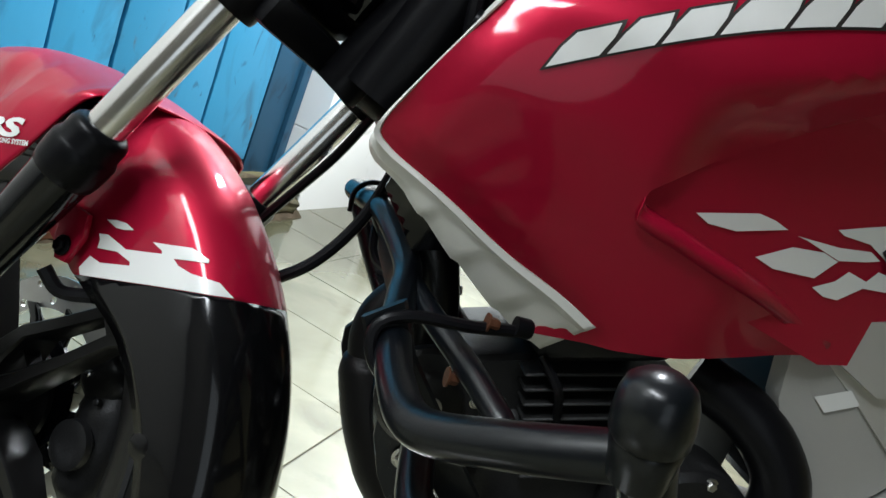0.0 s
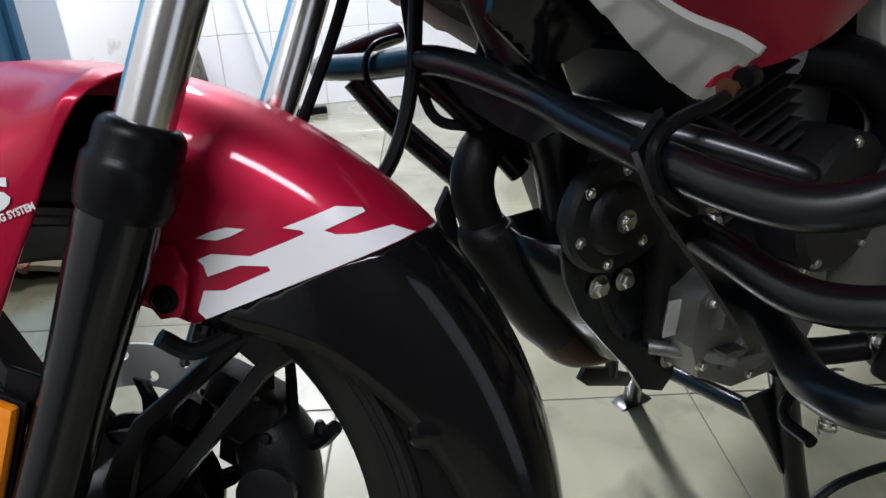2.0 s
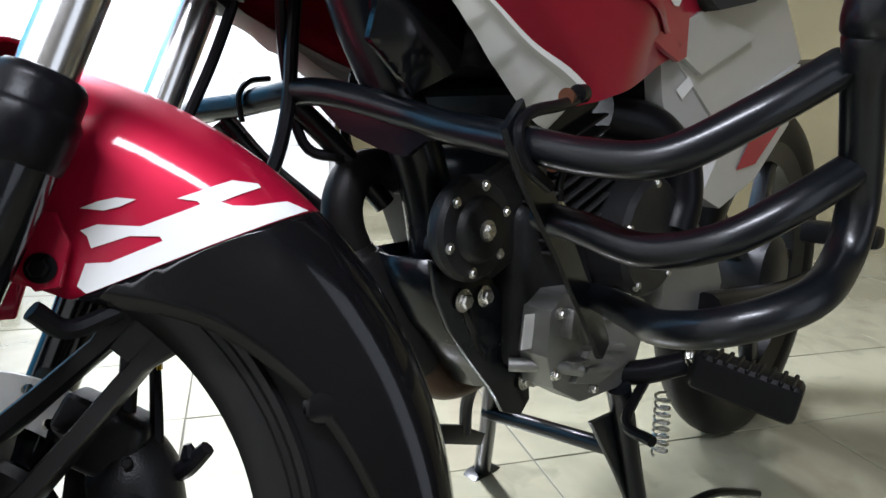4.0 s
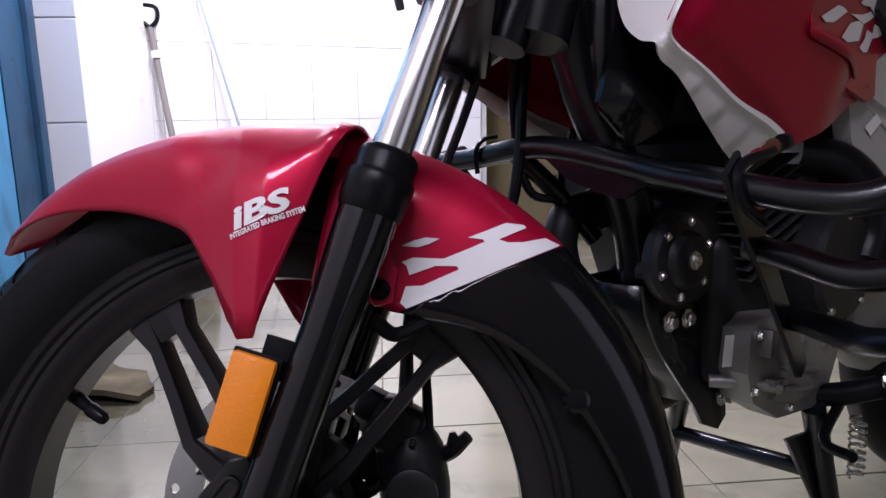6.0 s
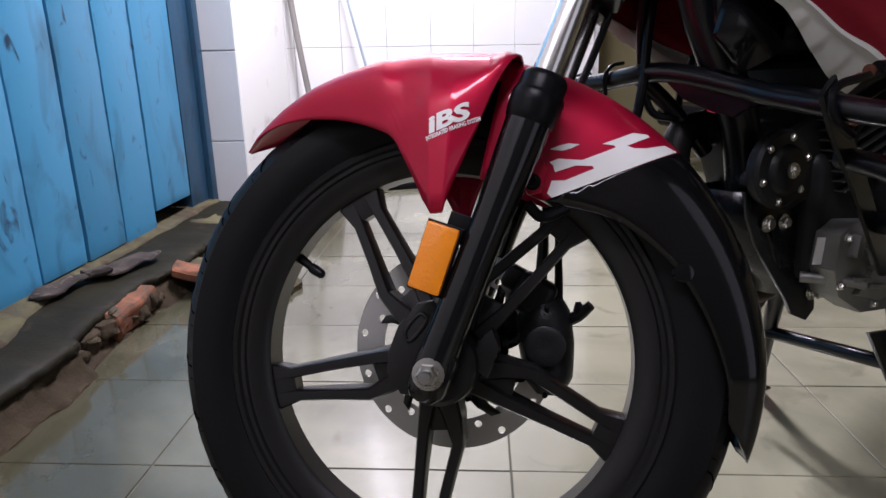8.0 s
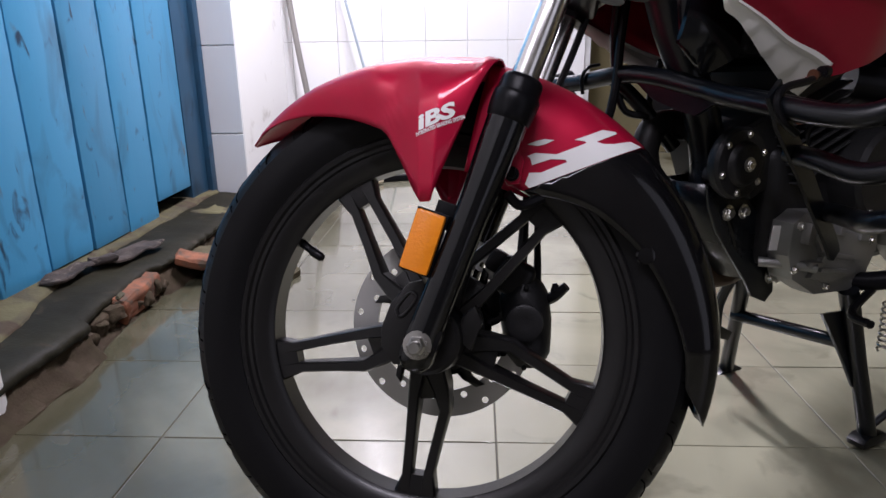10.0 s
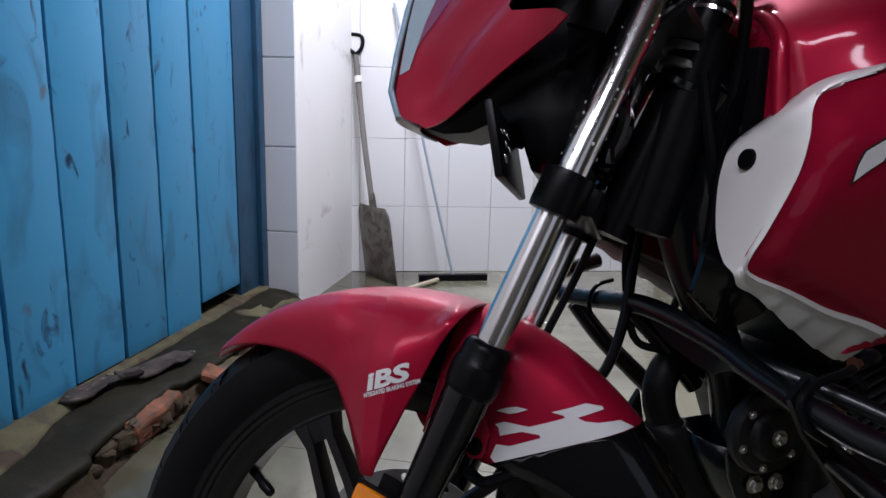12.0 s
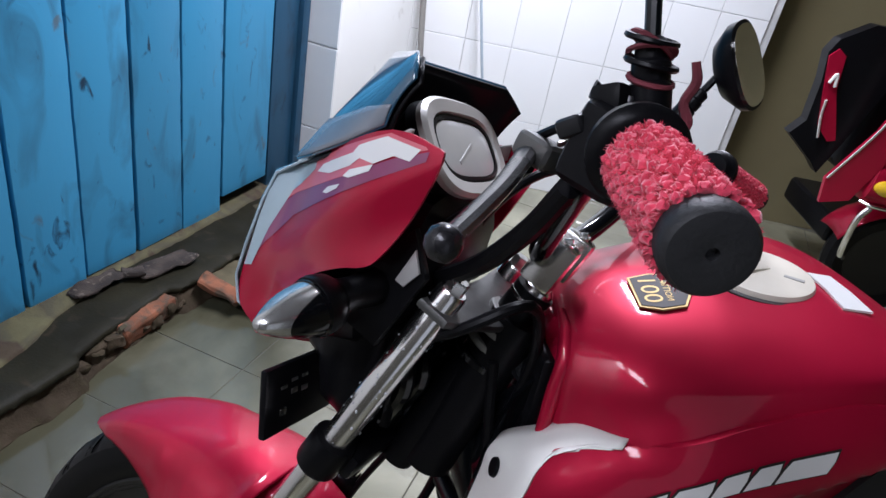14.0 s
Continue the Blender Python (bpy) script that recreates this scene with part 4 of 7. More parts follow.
for k, (h, r) in enumerate(((0.655, 0.029), (0.638, 0.031), (0.62, 0.03), (0.6, 0.033))):
    base = Vector((0.05, 0, 0)) + d * h
    front("bearing_ring", lathe(bmesh.new(), [(0.02, 0), (r - 0.002, 0), (r, 0.002), (r, 0.008), (r - 0.002, 0.01), (0.02, 0.01)], 28, along(base, base + d)), ALLOY if k < 3 else GLOSSB, None, "bright slotted bearing nut" if k < 3 else "black dust cover")
for y in (-LEG_Y, LEG_Y):
    bm = lathe(bmesh.new(), [(0.0, 0.012), (0.009, 0.012), (0.0105, 0.01), (0.0105, 0.0)], 6, along(Vector((LEG_X, y, 0)) + d * 0.694, Vector((LEG_X, y, 0)) + d * 0.8))
    front("fork_cap", bm, STEEL)

# mudguard
REAR = [(-16, 0.336), (-9, 0.3), (0, 0.292), (12, 0.277), (25, 0.262), (41, 0.238), (53, 0.212), (60, 0.203), (68, 0.2), (79, 0.2)]
BEAK = [(76.5, 0.33), (78.9, 0.29), (80.8, 0.245), (83.3, 0.205), (87.1, 0.158), (91.5, 0.157), (94.7, 0.172), (96.9, 0.19), (99.4, 0.214), (101.6, 0.238), (103, 0.246), (112, 0.275), (122, 0.305), (131, 0.328), (137, 0.3385)]
WIDE = [(-16, 0.034), (0, 0.052), (40, 0.058), (60, 0.0575), (80, 0.061)]
WIDE_BEAK = [(76, 0.094), (80, 0.1), (87, 0.111), (92, 0.108), (98, 0.094), (106, 0.08), (116, 0.066), (125, 0.054), (133, 0.036), (137, 0.014)]
CREST = 0.339


def guard_y(x, z, table):
    """Half-width (negative: near side) of the mudguard at a point of its side view."""
    th, r = math.degrees(math.atan2(z, x)), math.hypot(x, z)
    rs, w = min(lerp_table(table, th), 0.29), lerp_table(WIDE_BEAK if table is BEAK else WIDE, th)
    f = max(0.0, min(1.0, (r - rs) / (CREST - rs)))
    y = -w * (1 - f ** 5.0) ** (1 / 2.2)
    if table is BEAK:  # crease rising to the fork, the flank above it drawn in
        d = 0.88 * (z - 0.252) - 0.475 * (x + 0.043)
        y += ease((x + 0.075) / 0.06) * (0.012 * ease(d / 0.014) - 0.003 * math.exp(-(d / 0.009) ** 2)) * (1 - f)
    return y


def shell(table, t0, t1, steps):
    rings = []
    for i in range(steps + 1):
        th = t0 + (t1 - t0) * i / steps
        a, lo = radians(th), lerp_table(table, th)
        ring = []
        for k in range(33):
            v = k / 16 - 1
            r = CREST - (CREST - lo) * abs(v) ** 1.9
            y = guard_y(r * math.cos(a), r * math.sin(a), table) * (-1.12 if v > 0 and table is REAR else -1 if v > 0 else 1)
            if k == 16:
                y = 0
            ring.append(Vector((r * math.cos(a), y, r * math.sin(a))))
        rings.append(ring)
    return loft(rings, False)


def split(bm, co, no, keep_outer):
    bmesh.ops.bisect_plane(bm, geom=bm.verts[:] + bm.edges[:] + bm.faces[:], plane_co=co, plane_no=no, clear_inner=keep_outer, clear_outer=not keep_outer)
    return bm


def thicken(ob, t, offset=-1):
    s = ob.modifiers.new("thick", "SOLIDIFY")
    s.thickness, s.offset = t, offset
    return ob


guard = new("front_mudguard")
guard.matrix_basis = FRONT
guard.parent = bike
guard.matrix_parent_inverse = bike.matrix_basis.inverted()
tagged(guard, "red front mudguard with black rear half and white checker stickers")
line_at, line_no = Vector((0.1204, 0, 0.1806)), Vector((-0.0473, 0, 0.1198)).normalized()
bm = split(shell(REAR, -16, 79, 90), line_at, line_no, True)
thicken(put("middle_panel", bm, RED, guard, FRONT, "glossy red painted panel"), 0.0025)
bm = split(shell(REAR, -16, 79, 90), line_at, line_no, False)
thicken(put("rear_flap", bm, FLAPB, guard, FRONT, "black plastic rear half"), 0.0025)
bm = shell(BEAK, 76.5, 137, 110)
thicken(put("beak", bm, RED, guard, FRONT, "glossy red pointed front"), 0.0025)
bm = lathe(bmesh.new(), [(0.0, 0.0022), (0.006, 0.002), (0.0095, 0.0012), (0.0115, -0.001)], 20, along((0.247, guard_y(0.247, 0.105, REAR) + 0.001, 0.105), (0.25, -0.2, 0.1)))
put("plug", bm, FLAPB, guard, FRONT)

BAND = [(0.1173, 0.1866), (0.1222, 0.1822), (0.1286, 0.1846), (0.1873, 0.2078), (0.2309, 0.225), (0.2402, 0.2292), (0.227, 0.2345), (0.2073, 0.2303), (0.1963, 0.2306), (0.1901, 0.2335), (0.1986, 0.2372), (0.2111, 0.2428), (0.2093, 0.2453), (0.1954, 0.2471), (0.183, 0.242), (0.1695, 0.2371), (0.1791, 0.2347), (0.1807, 0.2327), (0.172, 0.229), (0.152, 0.2213), (0.1279, 0.2225), (0.1189, 0.2189), (0.1226, 0.2156), (0.1247, 0.2085), (0.1455, 0.2156), (0.1615, 0.2148), (0.163, 0.2121), (0.149, 0.2062), (0.135, 0.2002), (0.1217, 0.1998)]
CHECK = [(0.1187, 0.2319), (0.128, 0.236), (0.138, 0.2385), (0.1491, 0.2374), (0.14, 0.233), (0.1315, 0.2306)]
for side in (1, -1):
    for outline in (BAND, CHECK):
        outline = [(x - 0.0085 * ease((0.21 - x) / 0.06), z - 0.004 * ease((0.21 - x) / 0.06)) for x, z in outline]
        bm = patch(outline, lambda x, z: guard_y(x, z, REAR), 0.008, 0.0, 0.0012)
        if side < 0:
            for v in bm.verts:
                v.co.y = -v.co.y
        put("sticker", bm, WHITE, guard, FRONT, "white checker sticker")


def on_guard(bm, x, z, turn, size_x, lean=0.22):
    """Lays flat lettering on the near side of the beak."""
    c, s = math.cos(radians(turn)), math.sin(radians(turn))
    for v in bm.verts:
        u, w = v.co.x * size_x + v.co.z * lean, v.co.z
        px, pz = x + u * c - w * s, z + u * s + w * c
        v.co = Vector((px, guard_y(px, pz, BEAK) - 0.0014, pz))
    return bm


put("lettering", on_guard(words("iBS", 0.0215, 0.0009), -0.008, 0.236, 22, 1.62, 0.36), WHITE, guard, FRONT, "white printed letters iBS")
put("lettering", on_guard(words("INTEGRATED BRAKING SYSTEM", 0.0056, 0.0002), -0.01, 0.2287, 22, 0.72, 0.1), WHITE, guard, FRONT, "small white printed words")

# bracket, brake caliper and hoses
bm = plate(bmesh.new(), [(0.07, 0.225), (0.1, 0.225), (0.108, 0.207), (0.103, 0.182), (0.09, 0.18), (0.078, 0.195)], 0.006, Matrix.Translation((0, -0.069, 0)), 0.0015)
front("guard_bracket", bm, RED)
bm = hex_bolt(bmesh.new(), (0.094, -0.07, 0.193), (0, -1, 0), 0.006, 0.006)
front("bracket_bolt", bm, BLACK)
bm = tube(bmesh.new(), [(0.09, -0.072, 0.17), (0.105, -0.06, 0.158), (0.13, -0.05, 0.168)], 0.006, 8)
front("guard_stay", bm, BLACK)
cal = new("brake_caliper")
cal.matrix_basis = FRONT
cal.parent = bike
cal.matrix_parent_inverse = bike.matrix_basis.inverted()
tagged(cal, "black brake caliper behind the fork")
bm = tube(bmesh.new(), [(0.101, 0.066, 0.07), (0.107, 0.066, 0.045), (0.112, 0.066, 0.01), (0.115, 0.066, -0.03), (0.115, 0.066, -0.05)], [0.022, 0.033, 0.034, 0.03, 0.016], 20, True, 4)
put("caliper_body", bm, ENGINE, cal, FRONT)
bm = block(bmesh.new(), (0.05, 0.05, 0.05), Matrix.Translation((0.094, 0.064, 0.068)) @ pose(0, 0, 0, 0, 28, 0), 0.014, 4)
block(bm, (0.03, 0.04, 0.03), Matrix.Translation((0.073, 0.066, 0.088)) @ pose(0, 0, 0, 0, 28, 0), 0.008, 3)
put("caliper_bridge", bm, ENGINE, cal, FRONT)
put("piston_cover", lathe(bmesh.new(), [(0.022, 0), (0.024, 0.003), (0.0235, 0.01), (0.018, 0.012), (0.008, 0.0105), (0, 0.0105)], 24, along((0.111, 0.036, 0.012), (0.111, 0.0, 0.012))), ENGINE, cal, FRONT)
for p in ((0.084, 0.036, 0.072), (0.112, 0.034, 0.058), (0.112, 0.034, -0.046)):
    put("pin", lathe(bmesh.new(), [(0.0035, 0), (0.0035, 0.004), (0.0025, 0.005), (0, 0.005)], 12, along(p, (p[0], -1, p[2]))), STEEL if p[2] > 0.06 else ENGINE, cal, FRONT)
bm = bmesh.new()
tube(bm, [(0.13, 0.07, 0.035), (0.148, 0.058, 0.046), (0.163, 0.052, 0.06)], [0.007, 0.0078, 0.006], 8)
lathe(bm, [(0.006, 0), (0.007, 0.004), (0.003, 0.013), (0, 0.013)], 8, along((0.15, 0.056, 0.05), (0.146, 0.056, 0.075)))
put("bleed_nipple", bm, BLACK, cal, FRONT)
bm = plate(bmesh.new(), [(0.055, 0.02), (0.065, 0.1), (0.11, 0.085), (0.13, 0.04), (0.09, 0.0)], 0.012, Matrix.Translation((0, 0.07, 0)), 0.003)
put("caliper_bracket", bm, ENGINE, cal, FRONT)
bm = tube(bmesh.new(), [(0.103, 0.06, 0.08), (0.1045, 0.062, 0.11), (0.106, 0.066, 0.16), (0.112, 0.078, 0.21), (0.126, 0.092, 0.28), (0.16, 0.1, 0.37), (0.185, 0.092, 0.44)], [0.0075, 0.0072, 0.0055, 0.005, 0.005, 0.005, 0.005], 8)
front("brake_hose", bm, BLACK)
bm = tube(bmesh.new(), [(0.125, 0.06, 0.06), (0.1245, 0.062, 0.09), (0.122, 0.066, 0.15), (0.12, 0.078, 0.21)], [0.0055, 0.005, 0.0038, 0.0038], 8)
front("brake_cable", bm, BLACK)
front("cable_tag", tube(bmesh.new(), [(0.1235, 0.0645, 0.118), (0.1231, 0.065, 0.128)], 0.0052, 10), YELL, None, "small yellow tag on the cable")
bm = tube(bmesh.new(), [(0.24, 0.05, 0.62), (0.235, 0.08, 0.5), (0.226, 0.102, 0.4), (0.221, 0.104, 0.33), (0.207, 0.09, 0.272), (0.18, 0.075, 0.232), (0.15, 0.07, 0.2)], 0.0062, 10)
front("brake_hose", bm, BLACK)
# wiring harness between the legs
harness = new("wiring_harness")
harness.matrix_basis = FRONT
harness.parent = bike
harness.matrix_parent_inverse = bike.matrix_basis.inverted()
tagged(harness, "bundle of black cables and sleeves behind the headlamp")
for y, x, r, bend in ((-0.068, 0.19, 0.007, 0.012), (-0.05, 0.182, 0.01, -0.008), (-0.03, 0.188, 0.008, 0.016), (-0.012, 0.18, 0.011, -0.012), (0.01, 0.186, 0.009, 0.01), (0.03, 0.18, 0.01, -0.01), (0.052, 0.185, 0.011, 0.012), (0.072, 0.184, 0.009, -0.008)):
    put("cable", tube(bmesh.new(), [(x - 0.03, 0.6 * y, 0.64), (x + bend, y, 0.59), (x + 0.012 - bend, y + bend, 0.53), (x + 0.004, 0.9 * y, 0.475)], r, 10), GLOSSB, harness, FRONT)

# ---- headlamp fairing, screen, dials ----
fairing = new("headlamp_fairing")
fairing.matrix_basis = HEAD
fairing.parent = bike
fairing.matrix_parent_inverse = bike.matrix_basis.inverted()
tagged(fairing, "red headlamp fairing with plum band and white checker stickers")


def cowl_y(x, z):
    flank = -(0.03 + 0.12 * ease((x + 0.05) / 0.22)) + 0.018 * ease((0.66 - z) / 0.12) * ease((x - 0.03) / 0.1)
    # ridge along the band, a shallow hollow below it and a crease running back from the nose
    d = 0.633 * (x + 0.02) - 0.774 * (z - 0.578)
    c = 0.64 * (x - 0.0) - 0.768 * (z - 0.522)
    fade = ease((x + 0.03) / 0.06)
    flank += 0.02 * ease((0.585 - z) / 0.075) * ease((x + 0.02) / 0.06)
    return flank + fade * (0.22 * max(0.0, -d) + 0.0075 * math.sin(math.pi * max(0.0, min(1.0, d / 0.075))) ** 1.5 - 0.004 * math.exp(-(c / 0.008) ** 2) * ease((0.14 - x) / 0.06))


CHEEK = [(-0.0264, 0.519), (-0.036, 0.545), (-0.034, 0.585), (-0.0265, 0.645), (-0.0165, 0.68), (0.0456, 0.7182), (0.1, 0.7505), (0.158, 0.7785), (0.2, 0.778), (0.2135, 0.7685), (0.198, 0.71), (0.181, 0.67), (0.168, 0.658), (0.15, 0.65), (0.125, 0.635), (0.103, 0.618), (0.1, 0.6), (0.155, 0.585), (0.09, 0.548), (0.015, 0.509), (-0.004, 0.5105)]
for side in (1, -1):
    ring_pts = [(p.x, p.z) for p in smooth_path([(x, 0, z) for x, z in CHEEK] + [(CHEEK[0][0], 0, CHEEK[0][1])], 3)[:-1]]
    bm = patch(ring_pts, cowl_y, 0.006, 0.004)
    if side < 0:
        for v in bm.verts:
            v.co.y = -v.co.y
    put("cheek_panel", bm, RED, fairing, HEAD, "glossy red fairing cheek")
BIG = [(0.0587, 0.7085), (0.0677, 0.7192), (0.1189, 0.7462), (0.124, 0.7546), (0.156, 0.772), (0.1919, 0.7715), (0.1856, 0.7595), (0.1693, 0.7589), (0.1514, 0.7463), (0.1317, 0.745), (0.1216, 0.7348), (0.0893, 0.7169)]
TWO = [(0.1163, 0.7235), (0.1231, 0.7318), (0.1516, 0.7457), (0.1498, 0.7391), (0.1264, 0.7252)]
THREE = [(0.0897, 0.6983), (0.0963, 0.7063), (0.1159, 0.7159), (0.1138, 0.7108), (0.0988, 0.7006)]
BANDP = [(-0.03, 0.5952), (-0.024, 0.62), (0.0, 0.65), (0.0225, 0.6727), (0.0587, 0.692), (0.1185, 0.7241), (0.17, 0.757), (0.2, 0.7725), (0.2, 0.764), (0.1453, 0.7256), (0.0358, 0.6531), (-0.008, 0.6038), (-0.02, 0.585)]
UPPER = [(-0.013, 0.668), (0.0456, 0.7152), (0.1, 0.747), (0.158, 0.7755), (0.195, 0.775), (0.198, 0.7735), (0.168, 0.7575), (0.1185, 0.7245), (0.0587, 0.6924), (0.0225, 0.6731), (-0.002, 0.652)]
for nm, outline, material, lift in (("sticker", UPPER, PINK, 0.0008), ("sticker", BANDP, PLUM, 0.0008), ("sticker", BIG, WHITE, 0.0016), ("sticker", TWO, WHITE, 0.0016), ("sticker", THREE, WHITE, 0.0016)):
    put(nm, patch(outline, cowl_y, 0.006, 0.0, lift), material, fairing, HEAD)
# nose and lamp glass between the cheeks
rows = []
for x, z, w, bulge in ((-0.004, 0.508, 0.03, 0.008), (-0.03, 0.52, 0.035, 0.012), (-0.041, 0.55, 0.036, 0.014), (-0.038, 0.59, 0.036, 0.016), (-0.03, 0.645, 0.036, 0.018), (-0.018, 0.682, 0.04, 0.018), (0.02, 0.708, 0.056, 0.012), (0.045, 0.722, 0.066, 0.006)):
    rows.append([Vector((x - bulge * (1 - (k / 6 - 1) ** 2), w * (k / 6 - 1), z)) for k in range(13)])
thicken(put("headlamp_lens", loft(rows, False), LENSC, fairing, HEAD, "clear bluish headlamp glass"), 0.003)
LIP = [(-0.034, 0.565), (-0.03, 0.62), (-0.0225, 0.668), (-0.0135, 0.685), (0.045, 0.72), (0.05, 0.708), (0.014, 0.672), (-0.008, 0.62), (-0.022, 0.57)]
put("lens_rim", patch(LIP, cowl_y, 0.012, 0.0, 0.0012), LENSC, fairing, HEAD, "pale lamp edge")
# black lamp shell behind
rows = []
for x, z0, z1, w in ((-0.01, 0.514, 0.66, 0.02), (0.02, 0.506, 0.69, 0.03), (0.05, 0.506, 0.71, 0.045), (0.1, 0.526, 0.735, 0.068), (0.15, 0.552, 0.74, 0.094), (0.19, 0.6, 0.73, 0.095), (0.205, 0.63, 0.71, 0.07)):
    rows.append([Vector((x, w * max(-1, min(1, 1.25 * math.cos(a))), (z0 + z1) / 2 + (z1 - z0) / 2 * max(-1, min(1, 1.2 * math.sin(a))))) for a in [2 * math.pi * k / 24 for k in range(24)]])
put("lamp_shell", loft(rows), BLACK, fairing, HEAD, "black plastic lamp shell")
rows = []
for x, z0, z1, w in ((0.075, 0.515, 0.6, 0.045), (0.105, 0.505, 0.62, 0.06), (0.12, 0.468, 0.63, 0.068), (0.15, 0.458, 0.64, 0.072), (0.175, 0.465, 0.64, 0.068), (0.192, 0.5, 0.63, 0.05)):
    rows.append([Vector((x, w * p, (z0 + z1) / 2 + (z1 - z0) / 2 * q)) for p, q in [(max(-1, min(1, 1.2 * math.cos(a))), max(-1, min(1, 1.2 * math.sin(a)))) for a in [2 * math.pi * k / 24 for k in range(24)]]])
put("lamp_bracket", loft(rows), BLACK, fairing, HEAD, "black moulded bracket under the lamp", 50)
bm = plate(bmesh.new(), [(0.15, 0.59), (0.185, 0.58), (0.215, 0.66), (0.19, 0.7), (0.165, 0.66)], 0.012, Matrix.Translation((0, -0.108, 0)), 0.003)
put("side_bracket", bm, BLACK, fairing, HEAD)
bm = plate(bmesh.new(), [(0.188, 0.65), (0.198, 0.647), (0.209, 0.664), (0.199, 0.683)], 0.004, Matrix.Translation((0, -0.113, 0)), 0.001)
put("bright_strip", bm, SILVERW, fairing, HEAD, "silver strip on the bracket")

# flyscreen: from a low front base up to the two-lobed top edge
rows = []
for i in range(15):
    f = i / 14
    row = []
    for k in range(25):
        u = k / 12 - 1
        a = abs(u)
        wide = 0.15 if u > 0 else 0.134
        base = Vector((-0.015 + 0.161 * a ** 1.8, 0.132 * u, 0.7 + 0.078 * a ** 2.4))
        tip = Vector((0.062 + 0.1 * a, wide * u, 0.843 + 0.004 * a - 0.022 * ease((a - 0.84) / 0.16)))
        mid = (base + tip) / 2 + Vector((-0.005, 0.006 * u, 0.003))
        row.append((1 - f) ** 2 * base + 2 * f * (1 - f) * mid + f * f * tip)
    rows.append(row)
# the blue door's reflection is put into the outer face's colour
thicken(put("flyscreen", loft(rows, False), VISOR, fairing, HEAD, "glossy flyscreen with the door's blue reflection in its colour"), 0.002)
band = [[p + Vector((-0.0012, 0, 0.0012)) for p in row] for row in rows[:6]]
thicken(put("screen_band", loft(band, False), BANDG, fairing, HEAD, "pale grey lower band of the screen"), 0.001)
lined = [[p + Vector((0.005, 0, -0.003)) + Vector((0, -0.003 * (1 if p.y > 0 else -1), 0)) for p in row] for row in rows]
thicken(put("screen_liner", loft(lined, False), BLACK, fairing, HEAD, "black inner face of the screen"), 0.002)
rows = []
for i in range(8):
    f = i / 7
    rows.append([Vector((0.03 + 0.13 * abs(u) ** 1.4 + 0.012, 0.137 * u, 0.706 + 0.078 * abs(u) ** 1.3 - 0.02 * f)) for u in [k / 10 - 1 for k in range(21)]])
thicken(put("screen_base", loft(rows, False), GREYP, fairing, HEAD), 0.004)

# instrument panel
panel = new("instrument_panel")
panel.matrix_basis = HEAD
panel.parent = bike
panel.matrix_parent_inverse = bike.matrix_basis.inverted()
tagged(panel, "instrument panel with pale bezel and dial")
TILTP = Matrix.Translation((0.163, 0.015, 0.768)) @ pose(0, 0, 0, 0, 52, 0)


def rounded(w, h, p=3.2, n=40):
    return [(w * math.copysign(abs(math.cos(a)) ** (2 / p), math.cos(a)), h * math.copysign(abs(math.sin(a)) ** (2 / p), math.sin(a))) for a in [2 * math.pi * k / n for k in range(n)]]


def dish(rings, m):
    return loft([[m @ Vector((y, x, z)) for x, y in rounded(w, h)] for w, h, z in rings])


put("housing", dish([(0.085, 0.045, -0.035), (0.102, 0.055, -0.01), (0.1, 0.053, 0.0)], TILTP), BLACK, panel, HEAD)
put("bezel", dish([(0.1, 0.053, 0.0), (0.101, 0.054, 0.006), (0.096, 0.05, 0.01), (0.083, 0.038, 0.0085), (0.08, 0.035, 0.0)], TILTP), PALEB, panel, HEAD, "pale grey bezel ring")
put("dial_seal", dish([(0.08, 0.035, 0.0), (0.08, 0.035, 0.006), (0.074, 0.031, 0.006), (0.074, 0.031, 0.0)], TILTP), BLACK, panel, HEAD, "black seal round the dial")
put("dial", dish([(0.074, 0.031, 0.0), (0.073, 0.03, 0.0045), (0.06, 0.022, 0.006)], TILTP), DIAL, panel, HEAD, "pale dial glass")
put("dial_mark", block(bmesh.new(), (0.004, 0.05, 0.001), TILTP @ Matrix.Translation((0.006, -0.012, 0.0062)) @ pose(0, 0, 0, 0, 0, 24), 0.0004, 1), GREYP, panel, HEAD)

